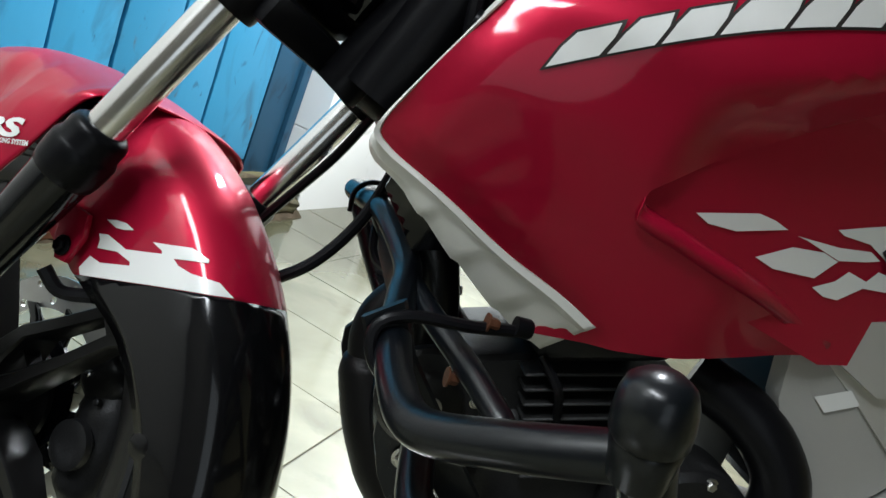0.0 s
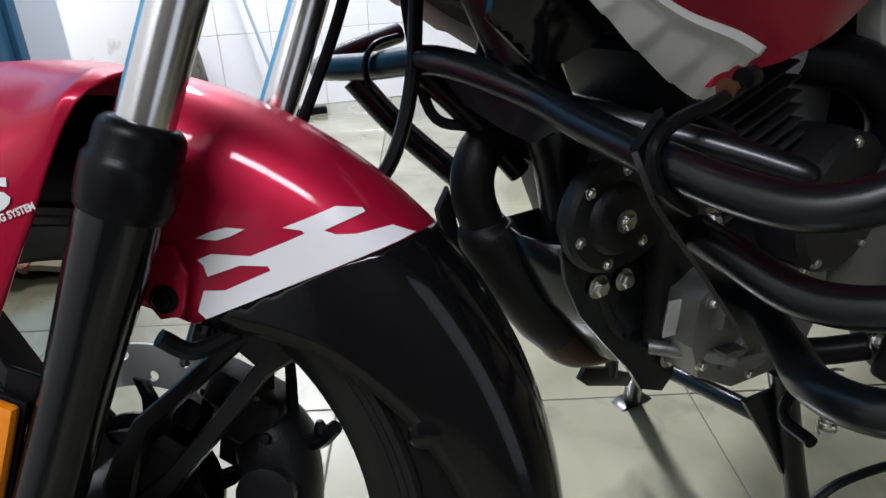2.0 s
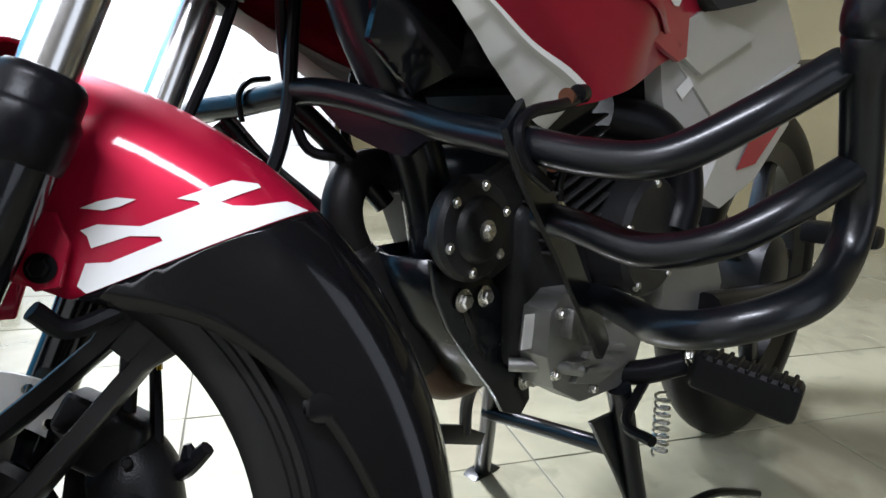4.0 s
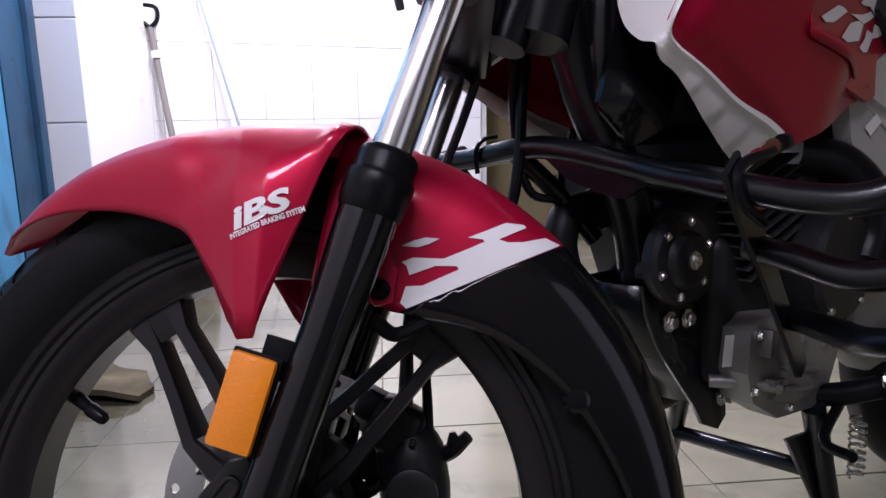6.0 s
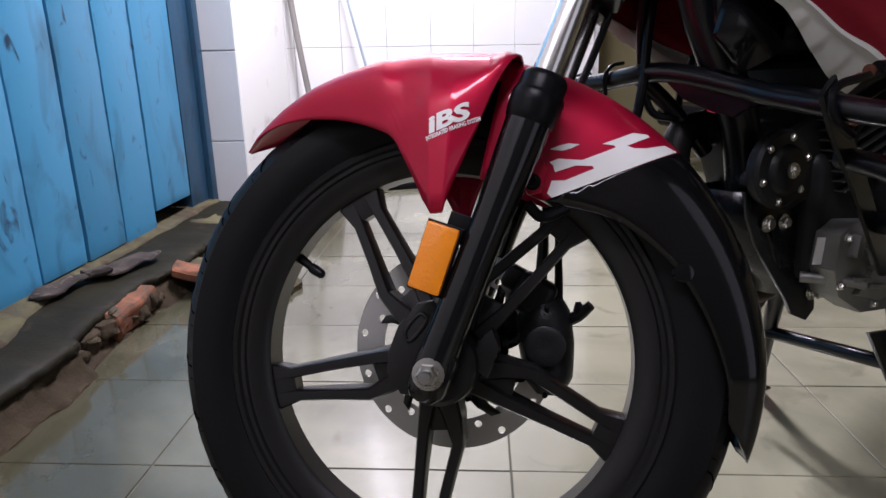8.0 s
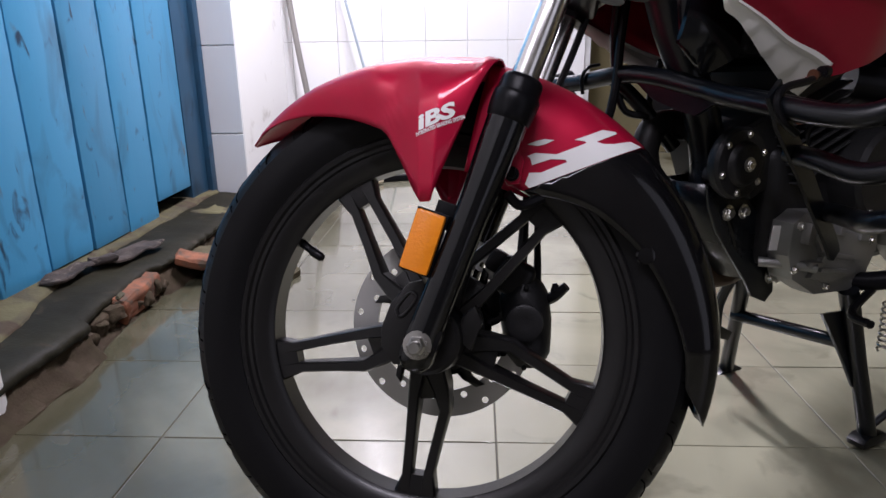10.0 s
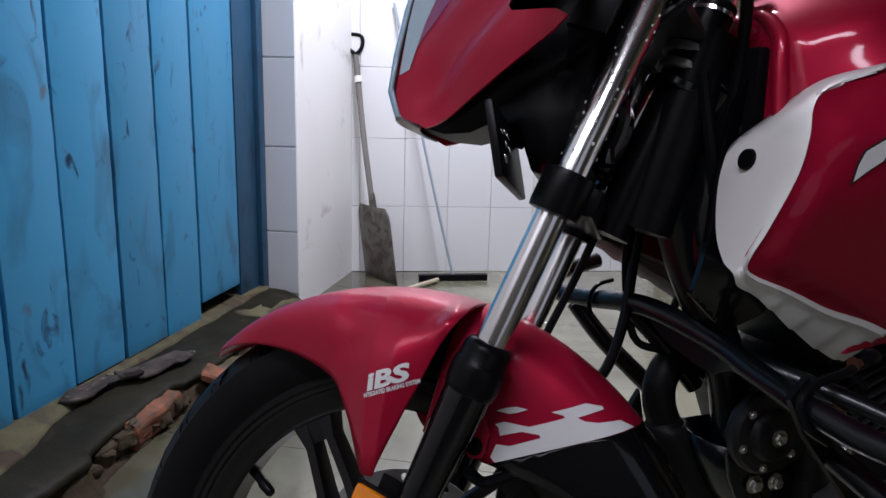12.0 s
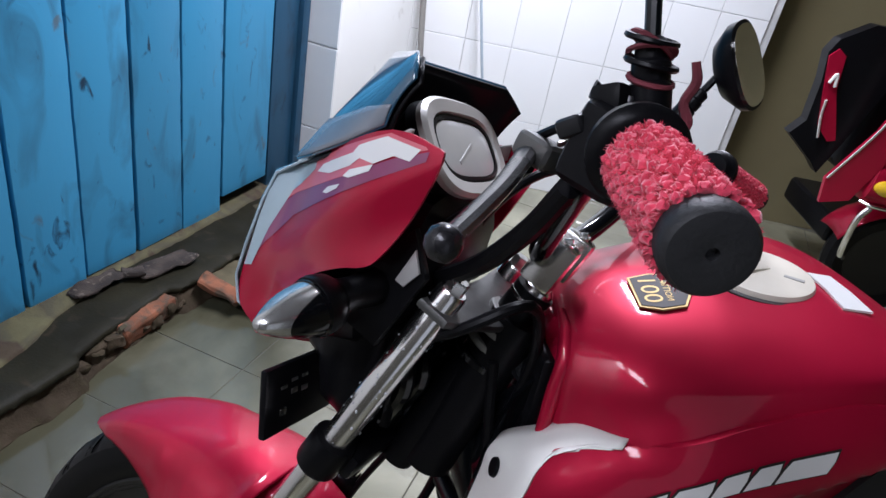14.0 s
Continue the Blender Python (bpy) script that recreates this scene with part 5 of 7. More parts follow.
# indicators
for side in (-1, 1):
    ind = new("indicator")
    ind.matrix_basis = HEAD
    ind.parent = bike
    ind.matrix_parent_inverse = bike.matrix_basis.inverted()
    tagged(ind, "pointed indicator with silvered lens, black shell and stalk")
    a, b = Vector((0.165, 0.115 * side, 0.632)), Vector((0.139, 0.232 * side, 0.607))
    m = along(a, b)
    put("stalk", lathe(bmesh.new(), [(0.017, -0.015), (0.018, 0.0), (0.0155, 0.015), (0.017, 0.03), (0.02, 0.042)], 24, m), BLACK, ind, HEAD)
    body = lathe(bmesh.new(), [(0.02, 0.04), (0.0255, 0.048), (0.0275, 0.06), (0.0265, 0.066)], 28, m)
    put("housing", body, BLACK, ind, HEAD)
    # the pointed shell is silvered lens in front and black behind
    for name, sign, material, label in (("lens", 1, SMOKE, "silvered clear lens facing forward"), ("shell", -1, GLOSSB, "gloss black rear shell")):
        bm = lathe(bmesh.new(), [(0.0268, 0.064), (0.0267, 0.068), (0.026, 0.073), (0.0245, 0.081), (0.0225, 0.089), (0.019, 0.098), (0.015, 0.106), (0.0105, 0.1135), (0.006, 0.12), (0.0, 0.1225)], 40, m @ Matrix.Diagonal((1, 0.86, 1, 1)))
        at = m @ Vector((0, 0, 0.09)) + Vector((0.015, 0, 0))
        bmesh.ops.bisect_plane(bm, geom=bm.verts[:] + bm.edges[:] + bm.faces[:], plane_co=at, plane_no=(1, 0, 0), clear_outer=sign > 0, clear_inner=sign < 0)
        put(name, bm, material, ind, HEAD, label)
    put("rim", lathe(bmesh.new(), [(0.0268, 0.0635), (0.0279, 0.065), (0.0268, 0.068)], 28, m @ Matrix.Diagonal((1, 0.9, 1, 1)), True), GLOSSB, ind, HEAD)

# front plate carrier with slots
CARRY = Matrix.Translation((0.0985, -0.05, 0.478)) @ pose(0, 0, 0, 0, -14, 0)
carrier = put("plate_carrier", block(bmesh.new(), (0.008, 0.13, 0.072), CARRY @ Matrix.Translation((0, -0.012, 0)), 0.0025), BLACK, bike, HEAD, "black slotted number plate carrier")
for y, z, h in ((-0.048, 0.012, 0.004), (-0.03, 0.016, 0.004), (-0.03, 0.004, 0.006), (-0.048, -0.014, 0.008), (-0.012, 0.016, 0.004), (-0.012, 0.002, 0.006)):
    put("slot", block(bmesh.new(), (0.0092, 0.011, h), CARRY @ Matrix.Translation((0, y, z)), 0.0008), STEEL, carrier, HEAD)
put("carrier_stay", tube(bmesh.new(), [(0.1, -0.02, 0.5), (0.125, 0.0, 0.53), (0.15, 0.0, 0.55)], 0.009, 8), BLACK, carrier, HEAD)

# ---- handlebar and controls ----
bar = new("handlebar")
bar.matrix_basis = HEAD
bar.parent = bike
bar.matrix_parent_inverse = bike.matrix_basis.inverted()
tagged(bar, "black handlebar with red fuzzy grip covers")
HALF = [(0.292, 0.0, 0.708), (0.294, 0.05, 0.709), (0.302, 0.1, 0.73), (0.328, 0.165, 0.79), (0.356, 0.24, 0.818), (0.391, 0.32, 0.813), (0.4185, 0.376, 0.8)]
put("bar", tube(bmesh.new(), [(x, -y, z) for x, y, z in reversed(HALF)] + [(x + 0.09 * max(0, y - 0.05), y, z + 0.026 * max(0, y - 0.05)) for x, y, z in HALF[1:]], 0.011, 12), GLOSSB, bar, HEAD, "black handlebar tube")
for y in (-0.035, 0.035):
    bm = block(bmesh.new(), (0.034, 0.026, 0.05), Matrix.Translation((0.3, y, 0.702)) @ pose(0, 0, 0, 0, 18.5, 0), 0.005)
    hex_bolt(bm, (0.283, y, 0.733), (-0.3, 0, 0.95), 0.005, 0.006)
    hex_bolt(bm, (0.31, y, 0.724), (-0.3, 0, 0.95), 0.005, 0.006)
    put("bar_clamp", bm, CHROME, bar, HEAD, "bright alloy bar clamp")
random.seed(5)
for side in (-1, 1):
    a, b = Vector((0.376, 0.288 * side, 0.82)), Vector((0.42, 0.379 * side, 0.7995))
    if side > 0:
        a, b = a + Vector((0.026, 0, 0.006)), b + Vector((0.034, 0, 0.01))
    m = along(a, b)
    L = (b - a).length
    bm = lathe(bmesh.new(), [(0.012, 0), (0.018, 0.003), (0.0192, 0.02), (0.0188, L * 0.5), (0.0165, L - 0.012), (0.013, L - 0.006)], 40, m)
    cover = put("grip_cover", bm, FUZZ, bar, HEAD, "red fuzzy grip cover")
    # knobs of the pile in rows, with loose tufts between them, in one part
    bm = bmesh.new()
    for row in range(16):
        for col in range(21):
            h = 0.004 + (L - 0.014) * row / 15 + random.uniform(-0.0018, 0.0018)
            ang = 2 * math.pi * (col + 0.5 * (row % 2) + random.uniform(-0.25, 0.25)) / 21
            rr = random.uniform(0.0021, 0.0031)
            at = Vector((0.0192 * math.cos(ang), 0.0192 * math.sin(ang), h))
            made = bmesh.ops.create_icosphere(bm, subdivisions=2, radius=rr)["verts"]
            for v in made:
                q = v.co.copy()
                v.co = m @ (at + q * (1 + 0.55 * noise.noise(q * 900 + at * 700)))
    for k in range(3600):
        h, ang = random.uniform(0.002, L - 0.008), random.uniform(0, 2 * math.pi)
        base = Vector((0.0195 * math.cos(ang), 0.0195 * math.sin(ang), h))
        out = Vector((math.cos(ang), math.sin(ang), 0))
        tang = Vector((-math.sin(ang), math.cos(ang), 0))
        tip = base + out * random.uniform(0.0014, 0.0036) + tang * random.uniform(-0.002, 0.002) + Vector((0, 0, random.uniform(-0.001, 0.004)))
        w = random.uniform(0.0004, 0.0008)
        tri = [bm.verts.new(m @ p) for p in (base + tang * w, base - tang * w * 0.5 + Vector((0, 0, w)), base - tang * w * 0.5 - Vector((0, 0, w)), tip)]
        for q in ((0, 1, 3), (1, 2, 3), (2, 0, 3)):
            bm.faces.new([tri[j] for j in q])
    ob = put("plush", bm, FUZZ, cover, HEAD)
    ob["kind"] = "stuff"
    bm = lathe(bmesh.new(), [(0.0, L + 0.001), (0.0024, L + 0.001), (0.0026, L + 0.0045), (0.011, L + 0.0055), (0.0165, L + 0.0045), (0.0183, L + 0.002), (0.0187, L - 0.004), (0.018, L - 0.01), (0.012, L - 0.012)], 40, m)
    put("grip_end", bm, GRIPR, bar, HEAD, "black rubber grip end")
    # switch box, lever and its perch
    bm = block(bmesh.new(), (0.046, 0.05, 0.05), Matrix.Translation((0.358, 0.25 * side, 0.818)) @ pose(0, 0, 0, 0, 8, 24 * side), 0.01, 3)
    block(bm, (0.02, 0.02, 0.016), Matrix.Translation((0.345, 0.255 * side, 0.846)) @ pose(0, 0, 0, 0, -20, 24 * side), 0.004)
    put("switch_box", bm, BLACK, bar, HEAD)
    fl = along(a - (b - a).normalized() * 0.016, b)
    put("grip_flange", lathe(bmesh.new(), [(0.014, -0.012), (0.02, -0.011), (0.0225, -0.004), (0.027, 0.0), (0.0275, 0.006), (0.025, 0.01), (0.02, 0.0125), (0.012, 0.0125)], 32, fl), BLACK, bar, HEAD)
    put("switch_knob", block(bmesh.new(), (0.018, 0.012, 0.012), Matrix.Translation((0.33, 0.262 * side, 0.826)) @ pose(0, 0, 0, 20, -30, 24 * side), 0.004, 3), LEVERG, bar, HEAD)
    put("switch_knob", lathe(bmesh.new(), [(0.0, 0.008), (0.005, 0.0075), (0.006, 0.004), (0.006, -0.002)], 14, along((0.354, 0.255 * side, 0.843), (0.347, 0.255 * side, 0.9))), LEVERG, bar, HEAD)
    put("choke_lever", tube(bmesh.new(), [(0.348, 0.244 * side, 0.834), (0.341, 0.246 * side, 0.843), (0.335, 0.249 * side, 0.848), (0.331, 0.251 * side, 0.849)], [0.005, 0.0045, 0.0045, 0.006], 8, True, 4, 0.6), BLACK, bar, HEAD)
    put("clamp_screw", hex_bolt(bmesh.new(), (0.315, 0.205 * side, 0.812), (-0.6, -0.3 * side, 0.7), 0.004, 0.004, False), STEEL, bar, HEAD)
    bm = block(bmesh.new(), (0.034, 0.026, 0.02), Matrix.Translation((0.297, 0.188 * side, 0.803)) @ pose(0, 0, 0, 0, 10, 24 * side), 0.007, 3)
    put("lever_perch", bm, PERCH, bar, HEAD, "cast alloy lever perch")
    put("clutch_cable", tube(bmesh.new(), [(0.29, 0.182 * side, 0.812), (0.31, 0.2 * side, 0.824), (0.335, 0.225 * side, 0.828)], 0.0035, 8), BLACK, bar, HEAD)
    bm = tube(bmesh.new(), [(0.288, 0.188 * side, 0.8), (0.293, 0.212 * side, 0.793), (0.301, 0.26 * side, 0.779), (0.307, 0.31 * side, 0.766), (0.311, 0.345 * side, 0.758)], [0.0095, 0.0095, 0.0085, 0.008, 0.0075], 10, True, 6, 0.7)
    lathe(bm, [(0.0, -0.0095), (0.0055, -0.0084), (0.009, -0.004), (0.0097, 0.0008), (0.008, 0.006), (0.0041, 0.009), (0, 0.0097)], 16, Matrix.Translation((0.312, 0.352 * side, 0.757)))
    put("lever", bm, LEVERG, bar, HEAD, "cast lever with ball end")
    # mirror stalk with rubber boot and bound cord
    top = Vector((0.362, 0.21, 0.937)) if side > 0 else Vector((0.27, -0.25, 1.13))
    foot = Vector((0.334, 0.2, 0.87)) if side > 0 else Vector((0.366, -0.25, 0.842))
    d = (top - foot)
    mm = along(foot, top)
    put("mirror_boot", lathe(bmesh.new(), [(0.0105, -0.012), (0.0118, 0.0), (0.0118, 0.018), (0.0102, 0.02), (0.0108, 0.022), (0.0108, 0.03), (0.0092, 0.032), (0.0092, 0.041), (0.006, 0.044)], 24, mm), BLACK, bar, HEAD)
    put("mirror_stalk", tube(bmesh.new(), [foot, foot + d * 0.5, top], 0.0045, 10), PAINTB, bar, HEAD)
    bm = bmesh.new()
    for k in range(3):
        c = foot + d.normalized() * (0.021, 0.036, 0.04)[k]
        tube(bm, [c + Vector((0.0122 * math.cos(q), 0.0122 * math.sin(q), 0.004 * math.sin(q + 2.1 * k))) for q in [j * math.pi / 6 for j in range(13)]], 0.0017, 6)
    if side < 0:
        tube(bm, [foot + Vector(p) for p in ((0.012, 0.004, 0.036), (0.016, 0.006, 0.026), (0.0135, 0.008, 0.014), (0.019, 0.009, 0.004), (0.016, 0.01, -0.008))], [0.0024, 0.003, 0.0028, 0.0034, 0.002], 7)
        for h in (0.03, 0.043):
            ring_c = foot + d.normalized() * h
            put("tie", tube(bmesh.new(), [ring_c + Vector((0.0138 * math.cos(q), 0.0138 * math.sin(q), 0.003 * math.sin(q))) for q in [j * math.pi / 6 for j in range(13)]], 0.0019, 6), BLACK, bar, HEAD)
        put("cord", bm, CORDR, bar, HEAD, "dull red cord bound round the boot")
    else:
        bm.free()
    if side > 0:
        nrm = Vector((0.83, -0.42, 0.36)).normalized()
        lng = Vector((0.5, 0.3, -0.8))
        lng = (lng - nrm * lng.dot(nrm)).normalized()
        hm = Matrix.Translation(Vector((0.383, 0.21, 0.949))) @ Matrix((lng, nrm.cross(lng), nrm)).transposed().to_4x4()
        put("mirror_housing", loft([[hm @ Vector((x, y, z)) for x, y in rounded(w, h, 2.6, 28)] for w, h, z in ((0.01, 0.008, -0.034), (0.034, 0.026, -0.024), (0.05, 0.036, -0.006), (0.051, 0.037, 0.004))]), BLACK, bar, HEAD)
        put("mirror_glass", loft([[hm @ Vector((x, y, z)) for x, y in rounded(w, h, 2.6, 28)] for w, h, z in ((0.047, 0.033, 0.0042), (0.047, 0.033, 0.0062))]), MIRROR, bar, HEAD, "mirror glass")
for pts, r in (([(0.19, -0.04, 0.64), (0.225, -0.075, 0.665), (0.265, -0.12, 0.7), (0.3, -0.155, 0.745), (0.322, -0.18, 0.785)], 0.009), ([(0.16, 0.02, 0.66), (0.185, -0.04, 0.69), (0.235, -0.11, 0.735), (0.29, -0.18, 0.79)], 0.005), ([(0.19, 0.04, 0.62), (0.2, 0.03, 0.7), (0.24, 0.06, 0.77), (0.3, 0.17, 0.8)], 0.0055), ([(0.2, -0.06, 0.58), (0.25, -0.08, 0.62), (0.3, -0.05, 0.66), (0.31, 0.0, 0.6), (0.3, 0.02, 0.5)], 0.006)):
    put("cable", tube(bmesh.new(), pts, r, 10), BLACK, bar, HEAD)

# ---- motorcycle body (local x rearward, y to its right, z up) ----
def body(name, bm, material, parent=None, label="", angle=35):
    return put(name, bm, material, parent or bike, BODY, label, angle)


def group_of(name, label):
    ob = new(name)
    ob.matrix_basis = BODY
    ob.parent = bike
    ob.matrix_parent_inverse = bike.matrix_basis.inverted()
    return tagged(ob, label)


FLANK = [(0.58, 0.112), (0.61, 0.122), (0.65, 0.135), (0.70, 0.15), (0.74, 0.162), (0.77, 0.168), (0.815, 0.18), (0.87, 0.172), (0.91, 0.15), (0.94, 0.12)]
NOSE = [(0.6, 0.53), (0.65, 0.43), (0.69, 0.33), (0.72, 0.34), (0.765, 0.36), (0.821, 0.388), (0.846, 0.43), (0.86, 0.47)]
RIDGE_Z = [(0.41, 0.862), (0.45, 0.874), (0.52, 0.9), (0.58, 0.922), (0.65, 0.948), (0.72, 0.955), (0.8, 0.94), (0.88, 0.9)]
RIDGE_Y = [(0.41, 0.1), (0.45, 0.128), (0.52, 0.146), (0.58, 0.153), (0.65, 0.158), (0.72, 0.155), (0.8, 0.14), (0.88, 0.1)]
TANK_TOP = [(0.4, 0.905), (0.42, 0.922), (0.46, 0.945), (0.50, 0.956), (0.55, 0.966), (0.6, 0.975), (0.64, 0.98), (0.7, 0.982), (0.76, 0.972), (0.82, 0.94), (0.88, 0.9)]


def flank_y(x, z):
    """Near side of the tank's flank and shroud."""
    zz = z - ease((z - 0.78) / 0.1) * (curve_table(RIDGE_Z, x) - 0.905)
    s = (x - lerp_table(NOSE, z)) / 0.03
    y = curve_table(FLANK, zz) * (0.95 + 0.05 * ease(s)) * (1 - 0.15 * ease((0.47 - x) / 0.1) * ease((z - 0.74) / 0.08)) * (1 - 0.15 * ease((0.53 - x) / 0.1) * ease((z - 0.79) / 0.07))
    return -y * (1 - 0.22 * ease((x - 0.58) / 0.13) * ease((0.78 - z) / 0.1))


def inner_y(x, z):
    return -0.141 + 0.17 * (x - 0.5547) - 0.012 * ease((z - 0.72) / 0.15)


tank = group_of("fuel_tank", "glossy candy-red fuel tank with white shroud trim")
rows = []
for i in range(41):
    x = 0.411 + 0.469 * i / 40
    top, rz, ry = curve_table(TANK_TOP, x), curve_table(RIDGE_Z, x), curve_table(RIDGE_Y, x)
    k = 0.5 + 0.5 * ease((x - 0.395) / 0.075)
    k *= 1 - 0.35 * ease((x - 0.76) / 0.12)
    prof = [(ry * f, rz + (top - rz) * (1 - f ** 2.6) ** 0.6) for f in (0, 0.2, 0.4, 0.6, 0.75, 0.87, 0.95, 1)]
    lean = ease((x - 0.415) / 0.11)
    for z in (rz - 0.03, rz - 0.06, 0.79, 0.765, 0.745):
        zz = z - ease((z - 0.78) / 0.1) * (rz - 0.905)
        slim = ry + 0.25 * (rz - z)
        tuck = ease((0.74 + 0.498 * (x - 0.4085) - z) / 0.05) * ease((x - 0.5) / 0.045)
        prof.append((slim + (curve_table(FLANK, zz) - 0.004 - slim) * lean * (1 - tuck) + (-inner_y(x, z) - 0.012 - slim) * tuck, z))
    prof += [(0.1 * (0.6 + 0.4 * lean), 0.735), (0.05, 0.735), (0, 0.735)]
    half = [Vector((x, -y * (0.8 + 0.2 * ease((x - 0.395) / 0.09)) * (1 - 0.35 * ease((x - 0.76) / 0.12)), z)) for y, z in prof]
    half = smooth_path(half, 2)
    rows.append(half + [Vector((v.x, -v.y, v.z)) for v in reversed(half[1:-1])])
bm = loft(rows)
ob = put("shell", bm, RED, tank, BODY, "glossy candy-red tank shell", 40)
sub = ob.modifiers.new("smooth", "SUBSURF")
sub.levels = sub.render_levels = 1
# front mouth of the tank: black block standing in for the dark opening
put("mouth_lip", tube(bmesh.new(), [(0.42, -0.02, 0.922), (0.42, -0.045, 0.912), (0.418, -0.066, 0.89), (0.413, -0.074, 0.862), (0.41, -0.08, 0.832), (0.408, -0.086, 0.8), (0.41, -0.09, 0.765)], [0.004, 0.007, 0.009, 0.0085, 0.0075, 0.007, 0.003], 12), RED, tank, BODY)
put("mouth", block(bmesh.new(), (0.016, 0.12, 0.14), Matrix.Translation((0.408, 0, 0.815)), 0.007), BLACK, tank, BODY)

SHROUD = [(0.331, 0.686), (0.331, 0.698), (0.34, 0.722), (0.36, 0.765), (0.376, 0.797), (0.388, 0.821), (0.405, 0.837), (0.43, 0.846), (0.462, 0.857), (0.5, 0.876), (0.55, 0.899), (0.6, 0.919), (0.65, 0.936), (0.69, 0.938), (0.715, 0.918), (0.712, 0.884), (0.68, 0.851), (0.617, 0.805), (0.58, 0.777), (0.545, 0.75), (0.52, 0.729), (0.508, 0.7175), (0.5075, 0.71), (0.515, 0.7035), (0.545, 0.6985), (0.5756, 0.6925), (0.65, 0.679), (0.7213, 0.662), (0.7272, 0.648), (0.66, 0.6245), (0.6, 0.607), (0.55, 0.5955), (0.49, 0.5855), (0.4925, 0.5925), (0.53, 0.609), (0.497, 0.6225), (0.445, 0.6385), (0.393, 0.66), (0.366, 0.67), (0.345, 0.6775)]
def shroud_y(x, z):
    """The flank, its upper arm rolling in below the mark until it meets the recessed panel."""
    mark = 0.736 + 0.498 * (x - 0.4085)
    ledge = 0.7035 - 0.17 * (x - 0.5135)
    b = max(0.0, min(1.0, (mark - z) / 0.036)) * ease((x - 0.5) / 0.045) * ease((z - ledge) / 0.012)
    return (flank_y(x, z) - 0.003) * (1 - b) + (inner_y(x, z) - 0.003) * b


for side in (1, -1):
    bm = patch(SHROUD, shroud_y, 0.009, 0.006)
    if side < 0:
        for v in bm.verts:
            v.co.y = -v.co.y
    put("shroud", bm, RED, tank, BODY, "glossy red boomerang-shaped tank shroud", 30)
# fold from the lower arm's upper edge in to the recessed panel
LIPS = [(0.5075, 0.714), (0.5135, 0.7045), (0.545, 0.6985), (0.5756, 0.6925), (0.65, 0.679), (0.7213, 0.662)]
rows = []
for q in smooth_path([(x, 0, z) for x, z in LIPS], 6):
    x, z, f = q.x, q.z, ease((q.x - 0.505) / 0.03)
    out, deep = flank_y(x, z), inner_y(x, z)
    rows.append([Vector((x, out - 0.0032, z - 0.012)), Vector((x, out - 0.0032 - 0.0028 * f, z - 0.004)), Vector((x, out - 0.0015 - 0.002 * f, z + 0.0005)), Vector((x, out + 0.003, z + 0.003)), Vector((x, max(out + 0.006, deep + 0.002), z + 0.004))])
thicken(put("scoop_fold", loft(rows, False), RED, tank, BODY, "", 50), 0.001)


INNER = [(0.49, 0.7), (0.5, 0.74), (0.6, 0.825), (0.7, 0.89), (0.8, 0.86), (0.86, 0.78), (0.87, 0.7), (0.8, 0.66), (0.72, 0.64), (0.6, 0.66)]
put("inner_panel", patch(INNER, inner_y, 0.02, 0.006), RED, tank, BODY, "red recessed panel")
CHECKS = ([(0.5517, 0.7151), (0.5648, 0.7113), (0.5891, 0.7136), (0.6296, 0.7283), (0.6159, 0.731), (0.6001, 0.7312)],
          [(0.6146, 0.7017), (0.6338, 0.6983), (0.6729, 0.7029), (0.686, 0.7208), (0.6697, 0.7232), (0.6409, 0.7182)],
          [(0.6405, 0.7269), (0.65, 0.7266), (0.6861, 0.7215), (0.7115, 0.7287), (0.723, 0.7332), (0.7102, 0.737), (0.6815, 0.7309)],
          [(0.6753, 0.696), (0.6894, 0.6923), (0.7037, 0.6935), (0.7213, 0.7091), (0.7437, 0.7125), (0.7744, 0.7214), (0.7649, 0.7245), (0.7273, 0.7252), (0.7209, 0.7149), (0.7005, 0.717), (0.6926, 0.7064)],
          [(0.6708, 0.7423), (0.6788, 0.7401), (0.7055, 0.7417), (0.7346, 0.7329), (0.7579, 0.7412), (0.7747, 0.7451), (0.7577, 0.771), (0.7171, 0.7617), (0.6914, 0.7511)])
for outline in CHECKS:
    put("sticker", patch(outline, inner_y, 0.02, 0.0, 0.0014), WHITE, tank, BODY, "white checker sticker")

# white trim along the shroud's front and lower edge
TRIM_EDGE = [(0.454, 0.855), (0.43, 0.847), (0.405, 0.838), (0.388, 0.822), (0.376, 0.798), (0.36, 0.766), (0.34, 0.722), (0.331, 0.698), (0.331, 0.686), (0.345, 0.6775), (0.366, 0.67), (0.393, 0.66), (0.445, 0.6385), (0.497, 0.6225), (0.53, 0.609)]
TRIM_BACK = [(0.4565, -0.147, 0.8595), (0.423, -0.11, 0.846), (0.396, -0.087, 0.815), (0.372, -0.066, 0.787), (0.366, -0.061, 0.768), (0.3655, -0.058, 0.74), (0.351, -0.078, 0.707), (0.335, -0.108, 0.687), (0.326, -0.132, 0.68), (0.333, -0.131, 0.668), (0.352, -0.13, 0.659), (0.375, -0.126, 0.645), (0.416, -0.116, 0.618), (0.468, -0.104, 0.588), (0.508, -0.097, 0.571)]
